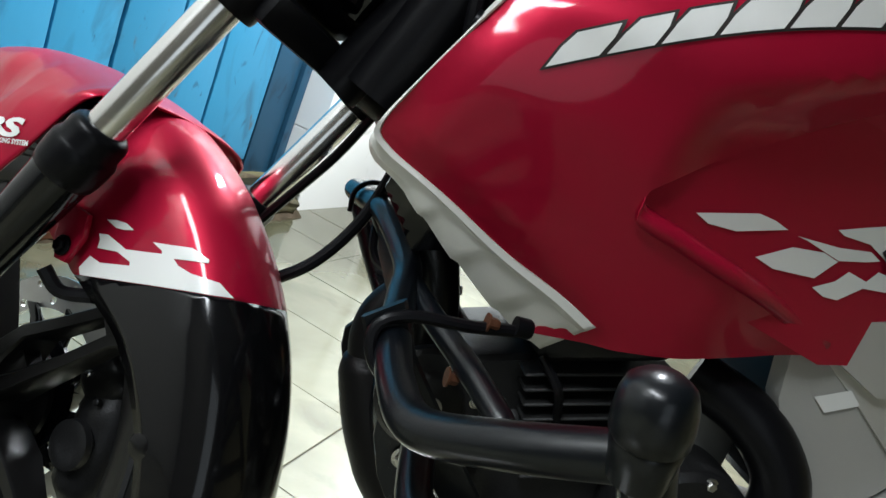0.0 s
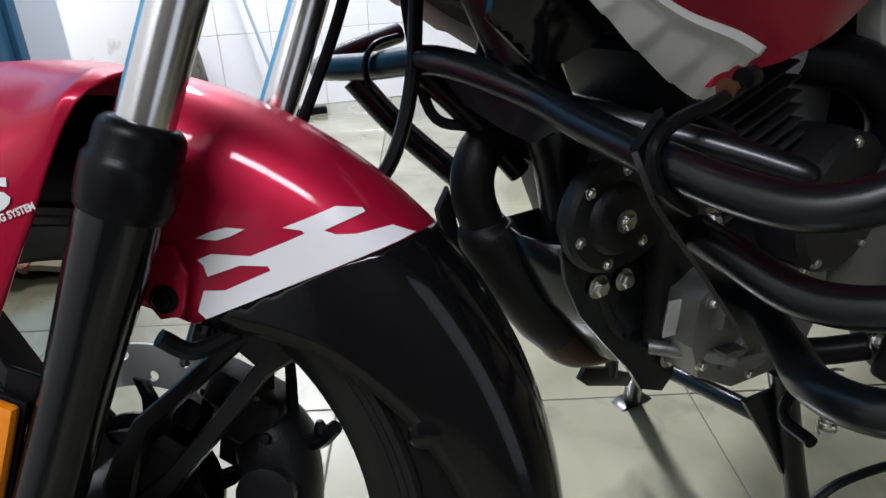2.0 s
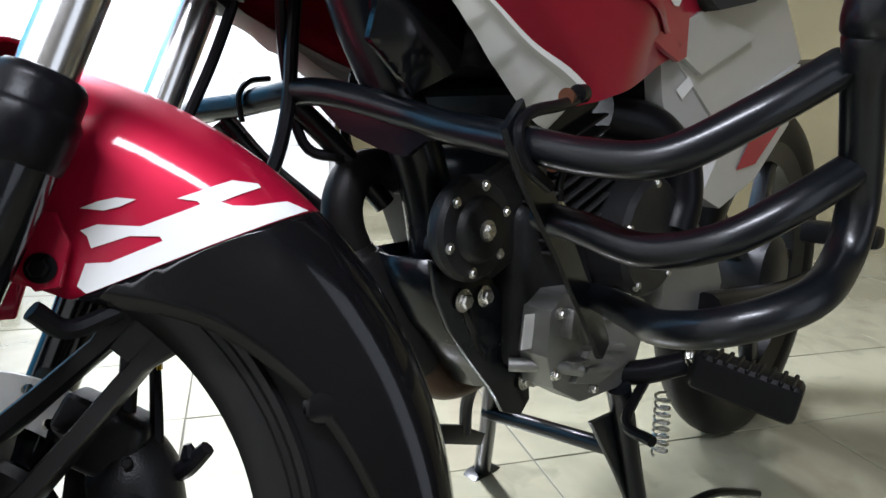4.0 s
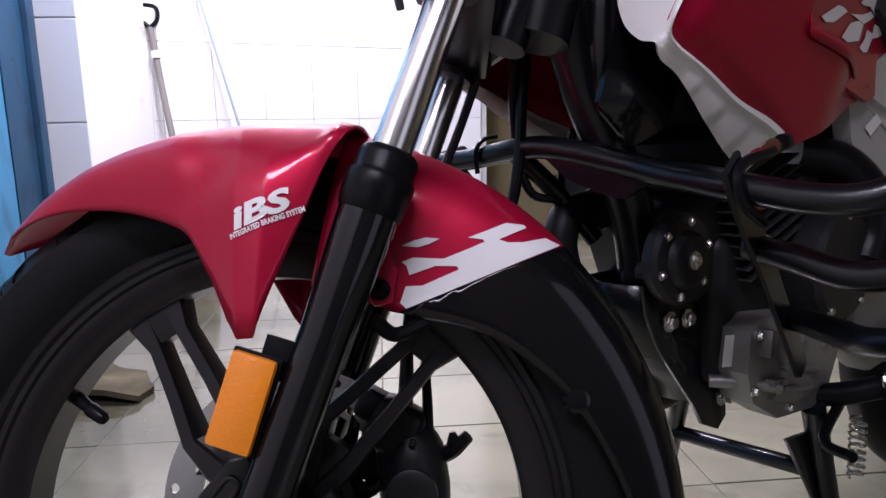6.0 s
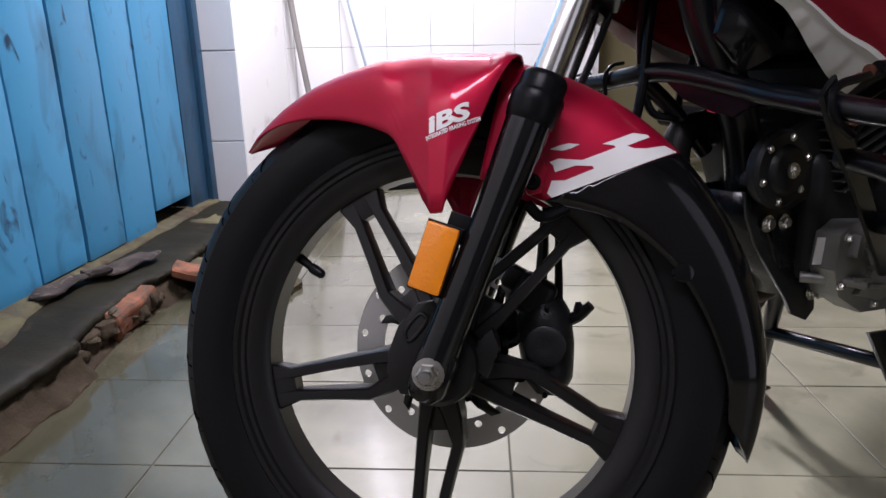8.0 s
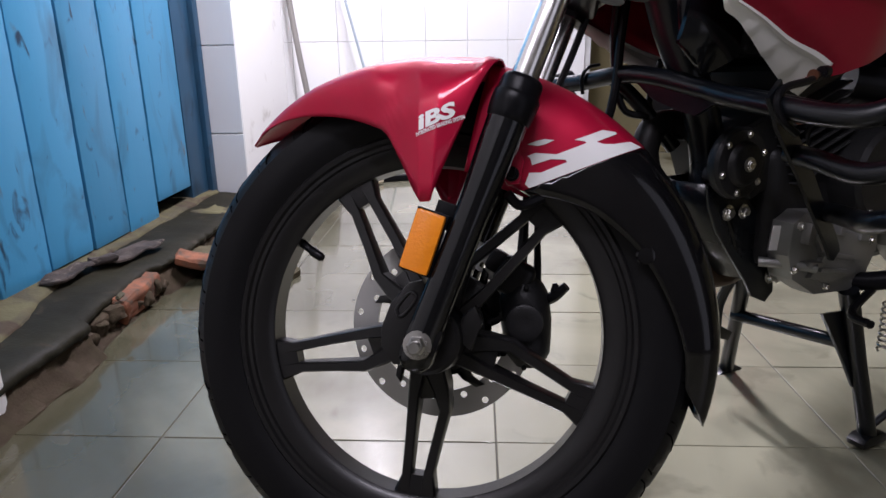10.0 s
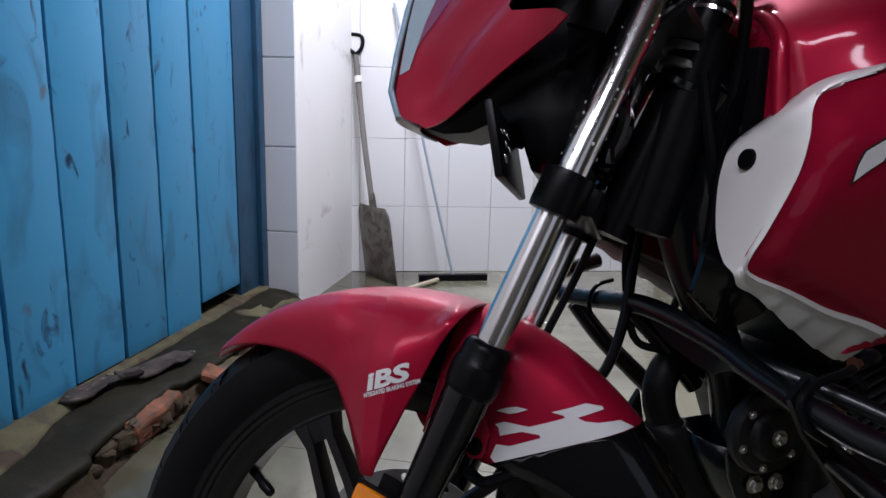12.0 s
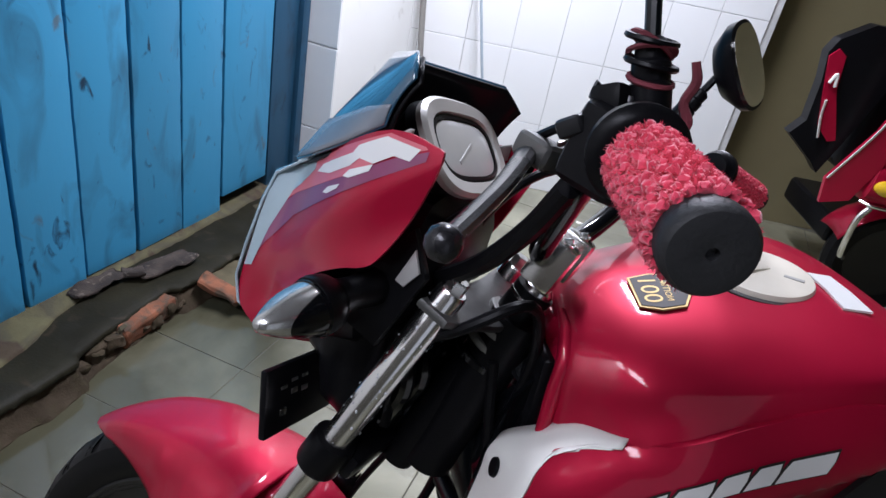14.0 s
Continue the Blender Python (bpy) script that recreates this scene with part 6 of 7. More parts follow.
for side in (1, -1):
    rows = []
    for (x, z), back in zip(TRIM_EDGE, TRIM_BACK):
        e = Vector((x, flank_y(x, z) - 0.0045, z))
        q = Vector(back)
        lip = e + (q - e) * 0.1 + Vector((-0.003, -0.0025, -0.001))
        fold = e + (q - e) * 0.22 + Vector((-0.0005, 0.0005, 0))
        rows.append([e + (q - e) * -0.03 + Vector((0.002, 0.004, 0)), e, lip, fold, e + (q - e) * 0.6 + Vector((-0.002, -0.001, -0.001)), q, q + Vector((0.012, 0.012, 0.006))])
    fine = []
    cols = [smooth_path([row[k] for row in rows], 8) for k in range(7)]
    for i in range(len(cols[0])):
        along_edge = i / 8
        pleat = (along_edge - 10.3) % 0.85 / 0.85
        rise = (0.0032 * pleat if pleat < 0.86 else 0.0032 * (1 - pleat) / 0.14) * ease((along_edge - 10.3) / 0.3) * ease((13.9 - along_edge) / 0.2)
        push = [0, 0, 0, 0.5, 1, 1, 0.5]
        fine.append([Vector((c[i].x - 0.5 * rise * p, (c[i].y - 0.6 * rise * p) * side, c[i].z - 0.6 * rise * p)) for c, p in zip(cols, push)])
    thicken(put("trim_panel", loft(fine, False), COWLW, tank, BODY, "white plastic trim with soft pleats", 28), 0.002)
# solid black disc standing in for the dark of the hole
HOLE = Vector((0.3685, -0.092, 0.777))
put("trim_hole", lathe(bmesh.new(), [(0.0, 0.004), (0.0095, 0.004), (0.0105, 0.001), (0.0, -0.003)], 20, along(HOLE, HOLE + Vector((-0.97, 0.05, 0.24)))), BLACK, tank, BODY)

# brand lettering as plain slanted shapes with a dark edge
for k, (u0, u1) in enumerate(((0.0, 0.118), (0.135, 0.235), (0.25, 0.37), (0.385, 0.535), (0.55, 0.665), (0.68, 0.785), (0.8, 1.0))):
    def at_u(u, h):
        x, z = 0.4085 + 0.226 * u + 0.3 * h, 0.7615 + 0.1125 * u + (0.012 * math.sin(math.pi * u)) + h
        return x, z
    for grow, material, lift in ((0.0022, PLATEK, 0.0042), (0.0, WHITE, 0.005)):
        g = grow / 0.25
        lo, hi = -grow, 0.0235 + grow
        outline = [at_u(u0 - g, lo), at_u((u0 + u1) / 2, lo), at_u(u1 + g, lo), at_u(u1 + g, hi * 0.55), at_u(u1 + g - 0.012, hi), at_u((u0 + u1) / 2, hi), at_u(u0 - g + 0.012, hi), at_u(u0 - g, hi * 0.6)]
        put("brand_mark", patch(outline, flank_y, 0.012, 0.0, lift), material, tank, BODY, "plain white slanted mark" if material is WHITE else "dark edge of the mark")

# filler cap, badge
cap = put("filler_cap", lathe(bmesh.new(), [(0.0, 0.009), (0.045, 0.0085), (0.0555, 0.006), (0.0575, 0.002), (0.059, -0.006)], 48, Matrix.Translation((0.63, -0.002, 0.975)) @ pose(0, 0, 0, 0, -4, 0)), CREAM, tank, BODY, "worn cream metal filler cap")
put("cap_ring", lathe(bmesh.new(), [(0.0585, 0.0015), (0.0625, 0.0005), (0.0635, -0.004), (0.058, -0.006)], 48, Matrix.Translation((0.63, -0.002, 0.975)) @ pose(0, 0, 0, 0, -4, 0), True), PLATEK, cap, BODY, "dark seal round the cap")
for px, py, pt in ((0.0, 0.03, 10), (-0.03, -0.012, 60), (0.026, -0.022, -40)):
    put("recess", block(bmesh.new(), (0.02, 0.006, 0.0012), Matrix.Translation((0.63 + px, -0.002 + py, 0.9838 - 0.07 * px * -1)) @ pose(0, 0, 0, 0, -4, pt), 0.0005, 1), GREYP, cap, BODY)
put("key_flap", plate(bmesh.new(), [(-0.016, -0.008), (0.016, -0.008), (0.02, 0), (0.016, 0.008), (-0.016, 0.008), (-0.02, 0)], 0.003, Matrix.Translation((0.623, -0.002, 0.983)) @ pose(0, 0, 0, 90, 0, 20), 0.0008), CREAM, cap, BODY)
put("keyhole", plate(bmesh.new(), [(-0.009, -0.003), (0.009, -0.002), (0.007, 0.004), (-0.007, 0.005)], 0.001, Matrix.Translation((0.61, -0.004, 0.9845)) @ pose(0, 0, 0, 90, 0, 30), 0.0002), BLACK, cap, BODY)
BADGE = Matrix.Translation((0.513, -0.03, 0.9585)) @ pose(0, 0, 0, 7, -13, -8)
SHIELD = [(-0.027, -0.024), (-0.029, 0.024), (-0.006, 0.03), (0.018, 0.026), (0.031, 0.0), (0.018, -0.026), (-0.006, -0.03)]


def flat(outline, h, m):
    return loft([[m @ Vector((x, y, z)) for x, y in outline] for z in (0, h)])


badge = put("badge", flat(SHIELD, 0.002, BADGE), GOLD, tank, BODY, "gold-edged black shield badge with 100")
put("badge_face", flat([(x * 0.92, y * 0.92) for x, y in SHIELD], 0.0027, BADGE), PLATEK, badge, BODY)
bm = words("100", 0.026)
for v in bm.verts:  # read from the saddle
    v.co = BADGE @ Vector((-0.002 - v.co.z, 0.0235 - v.co.x * 1.12, 0.0031))
put("lettering", bm, GOLD, badge, BODY, "gold printed figures 100")
bm = words("MILLION", 0.0095)
for v in bm.verts:
    v.co = BADGE @ Vector((0.0085 - v.co.z, 0.0185 - v.co.x, 0.0031))
put("lettering", bm, GOLD, badge, BODY, "gold printed word")
bm = loft([[Vector((x, y, z + h)) for x, y, z in ((0.687, -0.002, 0.9835), (0.7148, -0.003, 0.9825), (0.7162, -0.036, 0.982), (0.7154, -0.071, 0.98), (0.6833, -0.069, 0.9805), (0.686, -0.036, 0.983))] for h in (-0.0015, 0.0008)])
put("sticker", bm, WHITE, tank, BODY, "white paper sticker on the tank")

# ---- frame, engine, exhaust ----
fr = group_of("frame", "black tubular steel frame")
put("head_tube", tube(bmesh.new(), [(0.32, 0.0, 0.70), (0.385, 0.0, 0.9)], 0.032, 20), BLACK, fr, BODY)
put("down_tube", tube(bmesh.new(), [(0.345, 0, 0.76), (0.385, 0, 0.66), (0.425, -0.012, 0.57), (0.444, -0.014, 0.513), (0.454, -0.014, 0.456), (0.462, -0.012, 0.43)], 0.0235, 18), PAINTB, fr, BODY)
put("top_tube", tube(bmesh.new(), [(0.36, 0, 0.82), (0.5, 0, 0.76), (0.8, 0, 0.7), (1.0, 0, 0.66)], 0.024, 16), BLACK, fr, BODY)
bm = plate(bmesh.new(), [(0.414, 0.462), (0.43, 0.45), (0.48, 0.447), (0.49, 0.44), (0.52, 0.4), (0.556, 0.33), (0.56, 0.29), (0.545, 0.276), (0.515, 0.29), (0.5, 0.315), (0.463, 0.36), (0.436, 0.395), (0.42, 0.43)], 0.006, Matrix.Translation((0, -0.05, 0)), 0.002)
put("engine_plate", bm, PAINTB, fr, BODY, "black pressed engine mounting plate")
bm = plate(bmesh.new(), [(0.414, 0.462), (0.43, 0.45), (0.48, 0.447), (0.52, 0.4), (0.556, 0.33), (0.545, 0.276), (0.5, 0.315), (0.436, 0.395)], 0.006, Matrix.Translation((0, 0.05, 0)), 0.002)
put("engine_plate", bm, PAINTB, fr, BODY)
bm = bmesh.new()
rows = []
for z, x0, x1, w in ((0.46, 0.414, 0.49, 0.044), (0.43, 0.421, 0.487, 0.046), (0.395, 0.436, 0.5, 0.046), (0.36, 0.463, 0.52, 0.044), (0.315, 0.5, 0.545, 0.04)):
    rows.append([Vector(p) for p in ((x1, -w, z), (x0 + 0.012, -w, z), (x0, -w * 0.6, z), (x0 - 0.006, 0, z), (x0, w * 0.6, z), (x0 + 0.012, w, z), (x1, w, z))])
thicken(put("scoop", loft(rows, False), PAINTB, fr, BODY, "black front scoop under the down tube"), 0.004)
bm = plate(bmesh.new(), [(0.445, 0.425), (0.452, 0.41), (0.47, 0.37), (0.487, 0.352), (0.489, 0.362), (0.47, 0.395), (0.458, 0.425), (0.45, 0.432)], 0.003, Matrix.Translation((0, -0.0515, 0)), 0.0008)
put("slot", bm, GLOSSB, fr, BODY)

eng = group_of("engine", "black single-cylinder engine with bright bolts and alloy crankcase")
HEADC = Vector((0.449, -0.0665, 0.488))
bm = lathe(bmesh.new(), [(0.0, -0.016), (0.024, -0.016), (0.027, -0.014), (0.03, -0.008), (0.043, -0.006), (0.047, -0.002), (0.047, 0.006), (0.044, 0.012), (0.0, 0.012)], 40, Matrix.Translation(HEADC) @ SIDE)
put("head_cover", bm, ENGINE, eng, BODY, "round black head cover")
bm = block(bmesh.new(), (0.085, 0.13, 0.1), Matrix.Translation((0.502, 0.005, 0.492)) @ pose(0, 0, 0, 0, -22, 0), 0.012, 3)
put("cylinder_head", bm, ENGINE, eng, BODY)
for k in range(6):
    a = radians(78 + 60 * k)
    p = HEADC + Vector((0.038 * math.cos(a), -0.006, 0.038 * math.sin(a)))
    put("bolt", hex_bolt(bmesh.new(), p, (0, -1, 0), 0.0034, 0.004), STEEL, eng, BODY)
put("bolt", hex_bolt(bmesh.new(), HEADC + Vector((0, -0.016, 0)), (0, -1, 0), 0.0065, 0.006), STEEL, eng, BODY)
for p, r in (((0.427, -0.062, 0.4715), 0.0075), ((0.452, -0.052, 0.42), 0.0075), ((0.481, -0.052, 0.4185), 0.007), ((0.5465, -0.052, 0.317), 0.008), ((0.562, -0.052, 0.311), 0.005), ((0.449, -0.154, 0.511), 0.006)):
    put("bolt", hex_bolt(bmesh.new(), p, (0, -1, 0), r, 0.008), STEEL, eng, BODY)
put("bolt_boss", lathe(bmesh.new(), [(0.012, 0.0), (0.012, -0.03), (0, -0.03)], 16, Matrix.Translation((0.436, -0.03, 0.4715)) @ SIDE), ENGINE, eng, BODY)
axis = Vector((-0.35, 0, 0.94)).normalized()
for k in range(8):
    c = Vector((0.605, -0.005, 0.475)) + axis * 0.0135 * k
    bm = block(bmesh.new(), (0.13, 0.16, 0.003), Matrix.Translation(c) @ pose(0, 0, 0, 0, -20, 0), 0.0012, 1)
    put("fin", bm, FINS, eng, BODY)
put("barrel", lathe(bmesh.new(), [(0.05, -0.06), (0.05, 0.11)], 32, along((0.605, -0.005, 0.475), Vector((0.605, -0.005, 0.475)) + axis)), ENGINE, eng, BODY)
put("upper_head", block(bmesh.new(), (0.12, 0.15, 0.06), Matrix.Translation((0.565, -0.005, 0.6)) @ pose(0, 0, 0, 0, -20, 0), 0.014, 3), ENGINE, eng, BODY)
bm = block(bmesh.new(), (0.24, 0.15, 0.17), Matrix.Translation((0.63, 0.005, 0.42)), 0.025, 4)
put("crankcase", bm, ENGINE, eng, BODY, "black crankcase")
CASE = [(0.522, 0.405), (0.545, 0.418), (0.6, 0.412), (0.66, 0.4), (0.706, 0.38), (0.71, 0.345), (0.69, 0.305), (0.66, 0.288), (0.58, 0.295), (0.53, 0.325), (0.518, 0.36)]
put("alloy_cover", plate(bmesh.new(), CASE, 0.04, Matrix.Translation((0, -0.1, 0)), 0.004), ALLOY, eng, BODY, "bare cast alloy side cover", 20)
for k, (x, z, w, h) in enumerate(((0.545, 0.39, 0.012, 0.03), (0.575, 0.395, 0.012, 0.03), (0.61, 0.392, 0.012, 0.026), (0.56, 0.345, 0.03, 0.008), (0.6, 0.33, 0.06, 0.007), (0.61, 0.35, 0.07, 0.007), (0.66, 0.375, 0.02, 0.02))):
    put("casting_rib", block(bmesh.new(), (w, 0.014, h), Matrix.Translation((x, -0.106, z)) @ pose(0, 0, 0, 0, 8 + 3 * (k % 3), 0), 0.003, 2), ALLOY, eng, BODY)
for x, z in ((0.535, 0.4), (0.53, 0.34), (0.6, 0.305), (0.69, 0.36), (0.66, 0.395)):
    put("bolt", hex_bolt(bmesh.new(), (x, -0.1, z), (0, -1, 0), 0.0042, 0.006), STEEL, eng, BODY)
put("case_rim", plate(bmesh.new(), [(0.58, 0.352), (0.56, 0.385), (0.64, 0.38), (0.68, 0.36), (0.67, 0.32), (0.6, 0.31), (0.555, 0.325)], 0.012, Matrix.Translation((0, -0.108, 0)), 0.005), ALLOY, eng, BODY)
bm = lathe(bmesh.new(), [(0.0, -0.03), (0.06, -0.03), (0.066, -0.024), (0.068, 0.0), (0.068, 0.04)], 40, Matrix.Translation((0.69, -0.085, 0.455)) @ SIDE)
put("flywheel_cover", bm, ENGINE, eng, BODY, "round black flywheel cover")
for k in range(5):
    a = radians(20 + 72 * k)
    put("bolt", hex_bolt(bmesh.new(), (0.69 + 0.058 * math.cos(a), -0.112, 0.455 + 0.058 * math.sin(a)), (0, -1, 0), 0.0045, 0.005), STEEL, eng, BODY)
put("label", block(bmesh.new(), (0.016, 0.001, 0.034), Matrix.Translation((0.512, -0.081, 0.383)) @ pose(0, 0, 0, 0, 8, 0)), WHITE, eng, BODY)
put("stub_pipe", tube(bmesh.new(), [(0.51, -0.06, 0.345), (0.535, -0.09, 0.345), (0.56, -0.112, 0.34)], 0.007, 12), ALLOY, eng, BODY)
put("gearbox", block(bmesh.new(), (0.22, 0.14, 0.14), Matrix.Translation((0.82, 0.0, 0.38)), 0.03, 3), ALLOY, eng, BODY)
put("sprocket_cover", plate(bmesh.new(), [(0.75, 0.43), (0.82, 0.44), (0.9, 0.41), (0.93, 0.36), (0.9, 0.31), (0.8, 0.3), (0.75, 0.34)], 0.04, Matrix.Translation((0, -0.1, 0)), 0.01), ALLOY, eng, BODY, "alloy sprocket cover")
put("intake_hose", tube(bmesh.new(), [(0.66, -0.06, 0.585), (0.71, -0.09, 0.572), (0.75, -0.105, 0.535), (0.755, -0.11, 0.49), (0.74, -0.11, 0.455)], 0.024, 16), BLACK, eng, BODY)
put("carburettor", block(bmesh.new(), (0.07, 0.06, 0.09), Matrix.Translation((0.7, -0.03, 0.52)), 0.012, 3), ALLOY, eng, BODY)
put("spark_lead", tube(bmesh.new(), [(0.52, -0.08, 0.56), (0.535, -0.1, 0.545), (0.55, -0.085, 0.52), (0.56, -0.08, 0.49)], 0.004, 8), BLACK, eng, BODY)

ex = group_of("exhaust", "matt black exhaust with browned lower bend")
put("header", tube(bmesh.new(), [(0.475, 0.02, 0.515), (0.445, 0.045, 0.533), (0.415, 0.052, 0.53), (0.398, 0.05, 0.508), (0.395, 0.046, 0.482), (0.402, 0.041, 0.455)], 0.0195, 16), EXH, ex, BODY)
put("catalyst", tube(bmesh.new(), [(0.4, 0.042, 0.463), (0.404, 0.04, 0.448), (0.425, 0.028, 0.405), (0.452, 0.022, 0.362), (0.468, 0.02, 0.34)], [0.02, 0.0275, 0.029, 0.029, 0.026], 18), EXH, ex, BODY)
put("elbow", tube(bmesh.new(), [(0.464, 0.02, 0.346), (0.478, 0.02, 0.324), (0.5, 0.018, 0.312), (0.54, 0.02, 0.308), (0.62, 0.06, 0.3), (0.72, 0.1, 0.3)], 0.0235, 16), RUST, ex, BODY, "heat-browned bend")
put("shield", plate(bmesh.new(), [(0.372, 0.47), (0.385, 0.49), (0.395, 0.44), (0.43, 0.365), (0.445, 0.335), (0.43, 0.34), (0.4, 0.395), (0.375, 0.45)], 0.01, Matrix.Translation((0, 0.07, 0)), 0.003), EXH, ex, BODY)
put("silencer", tube(bmesh.new(), [(0.72, 0.1, 0.3), (0.95, 0.16, 0.33), (1.3, 0.18, 0.42)], [0.024, 0.045, 0.05], 20), EXH, ex, BODY)

# ---- crash guard ----
cg = group_of("crash_guard", "black enamelled tubular crash guard")
UP = [(0.36, 0.3, 0.575), (0.335, 0.2, 0.588), (0.346, 0.135, 0.594), (0.366, 0.045, 0.604), (0.392, -0.04, 0.586), (0.39, -0.1, 0.574), (0.386, -0.162, 0.566), (0.39, -0.22, 0.558), (0.402, -0.262, 0.56), (0.434, -0.3, 0.585), (0.475, -0.33, 0.612)]
put("upper_tube", tube(bmesh.new(), UP, 0.0121, 16), PAINTB, cg, BODY)
put("upper_tube", tube(bmesh.new(), [(0.36, 0.3, 0.575), (0.4, 0.325, 0.585), (0.48, 0.34, 0.6)], 0.0121, 16), PAINTB, cg, BODY)
UPRIGHT = [(0.461, -0.347, 0.65), (0.477, -0.341, 0.612), (0.5, -0.339, 0.565), (0.512, -0.338, 0.525), (0.497, -0.336, 0.493), (0.45, -0.332, 0.476), (0.415, -0.3, 0.461), (0.425, -0.255, 0.447), (0.46, -0.215, 0.44), (0.505, -0.165, 0.432), (0.53, -0.14, 0.426)]
put("loop", tube(bmesh.new(), UPRIGHT, 0.0124, 16), PAINTB, cg, BODY)
put("end_ball", lathe(bmesh.new(), [(0.0128, -0.034), (0.014, -0.024), (0.0152, -0.016), (0.0147, -0.0145), (0.0165, -0.012), (0.017, -0.004), (0.0162, 0.004), (0.014, 0.0105), (0.0092, 0.0145), (0, 0.016)], 24, along((0.464, -0.346, 0.642), (0.448, -0.353, 0.7))), PAINTB, cg, BODY, "round-capped tube end")
put("middle_tube", tube(bmesh.new(), [(0.505, -0.336, 0.552), (0.46, -0.315, 0.53), (0.432, -0.285, 0.508), (0.424, -0.24, 0.497), (0.425, -0.19, 0.506), (0.432, -0.15, 0.51)], 0.012, 16), PAINTB, cg, BODY)
rows = []
for c, w in (((0.372, -0.168, 0.585), 0.016), ((0.392, -0.166, 0.55), 0.0155), ((0.45, -0.156, 0.488), 0.015), ((0.498, -0.145, 0.437), 0.0145), ((0.548, -0.133, 0.387), 0.0145), ((0.568, -0.127, 0.366), 0.0145), ((0.574, -0.126, 0.36), 0.0105)):
    c, side_v = Vector(c), Vector((0.76, 0.1, 0.64)).normalized() * w
    rows.append([c - side_v, c - side_v * 0.85 + Vector((0, -0.003, 0)), c + side_v * 0.85 + Vector((0, -0.003, 0)), c + side_v, c + side_v * 0.85 + Vector((0, 0.003, 0)), c - side_v * 0.85 + Vector((0, 0.003, 0))])
put("strap", loft(rows), PAINTB, cg, BODY, "flat black steel stay")
put("u_bolt", tube(bmesh.new(), [(0.4, -0.18, 0.536), (0.376, -0.178, 0.553), (0.371, -0.174, 0.574), (0.39, -0.17, 0.586), (0.43, -0.165, 0.591), (0.462, -0.158, 0.596)], 0.0045, 10), BLACK, cg, BODY)
put("nut", hex_bolt(bmesh.new(), (0.44, -0.163, 0.597), (0.9, 0.05, 0.05), 0.0046, 0.009), COPPER, cg, BODY, "rusty nut")
put("nut", hex_bolt(bmesh.new(), (0.43, -0.16, 0.55), (0.9, 0.05, 0.05), 0.0048, 0.009), COPPER, cg, BODY, "rusty nut")
put("inner_stay", tube(bmesh.new(), [(0.392, -0.06, 0.582), (0.41, -0.11, 0.575), (0.442, -0.165, 0.562), (0.463, -0.204, 0.551), (0.468, -0.212, 0.548)], [0.009, 0.0095, 0.0095, 0.009, 0.004], 14, True, 6, 0.8), PAINTB, cg, BODY)
rows = []
for x, y, z, h in ((0.366, 0.04, 0.602, 0.006), (0.374, 0.015, 0.598, 0.026), (0.386, -0.02, 0.591, 0.034), (0.392, -0.045, 0.585, 0.034), (0.391, -0.07, 0.58, 0.016), (0.389, -0.1, 0.574, 0.006)):
    rows.append([Vector((x - 0.005, y, z + 0.004)), Vector((x - 0.005, y, z - 0.4 * h)), Vector((x - 0.003, y, z - h)), Vector((x + 0.003, y, z - h)), Vector((x + 0.005, y, z - 0.4 * h)), Vector((x + 0.005, y, z + 0.004))])
put("mount_plate", loft(rows), PAINTB, cg, BODY, "flat steel plate hanging under the tube")
put("rubber_cap", lathe(bmesh.new(), [(0.0, 0.007), (0.006, 0.007), (0.0072, 0.005), (0.0072, -0.005)], 18, along((0.466, -0.158, 0.6), (0.55, -0.15, 0.605))), BLACK, cg, BODY)
for x, y, z in ((0.352, 0.115, 0.596),):
    put("u_bolt", tube(bmesh.new(), [(x - 0.016, y, z - 0.018), (x - 0.018, y, z + 0.004), (x - 0.005, y + 0.004, z + 0.018), (x + 0.02, y + 0.01, z + 0.022)], 0.0028, 8), BLACK, cg, BODY)
put("stay", tube(bmesh.new(), [(0.36, 0.08, 0.6), (0.395, 0.06, 0.56), (0.44, 0.04, 0.5)], 0.011, 12), PAINTB, cg, BODY)
put("stay", tube(bmesh.new(), [(0.345, 0.17, 0.58), (0.38, 0.15, 0.53), (0.43, 0.1, 0.47)], 0.012, 12), PAINTB, cg, BODY)

# ---- pegs, stand, rear ----
pg = group_of("footpeg", "black ribbed rubber footpeg on its bracket")
put("bracket", tube(bmesh.new(), [(0.66, -0.08, 0.3), (0.69, -0.11, 0.3), (0.724, -0.14, 0.309)], 0.014, 12), BLACK, pg, BODY)
PEG = along((0.724, -0.15, 0.311), (0.743, -0.262, 0.291))
put("rubber", block(bmesh.new(), (0.036, 0.044, 0.11), PEG @ Matrix.Translation((0, 0, 0.058)), 0.01, 3), RUBBER, pg, BODY)
for k in range(9):
    put("ridge", block(bmesh.new(), (0.038, 0.006, 0.0045), PEG @ Matrix.Translation((0, 0.021, 0.014 + 0.011 * k)), 0.0015, 1), RUBBER, pg, BODY)
put("bolt", hex_bolt(bmesh.new(), (0.721, -0.148, 0.32), (0, -1, 0.2), 0.007, 0.007), STEEL, pg, BODY)
put("gear_lever", tube(bmesh.new(), [(0.7, -0.11, 0.29), (0.62, -0.13, 0.27), (0.6, -0.17, 0.27)], 0.006, 10), BLACK, pg, BODY)

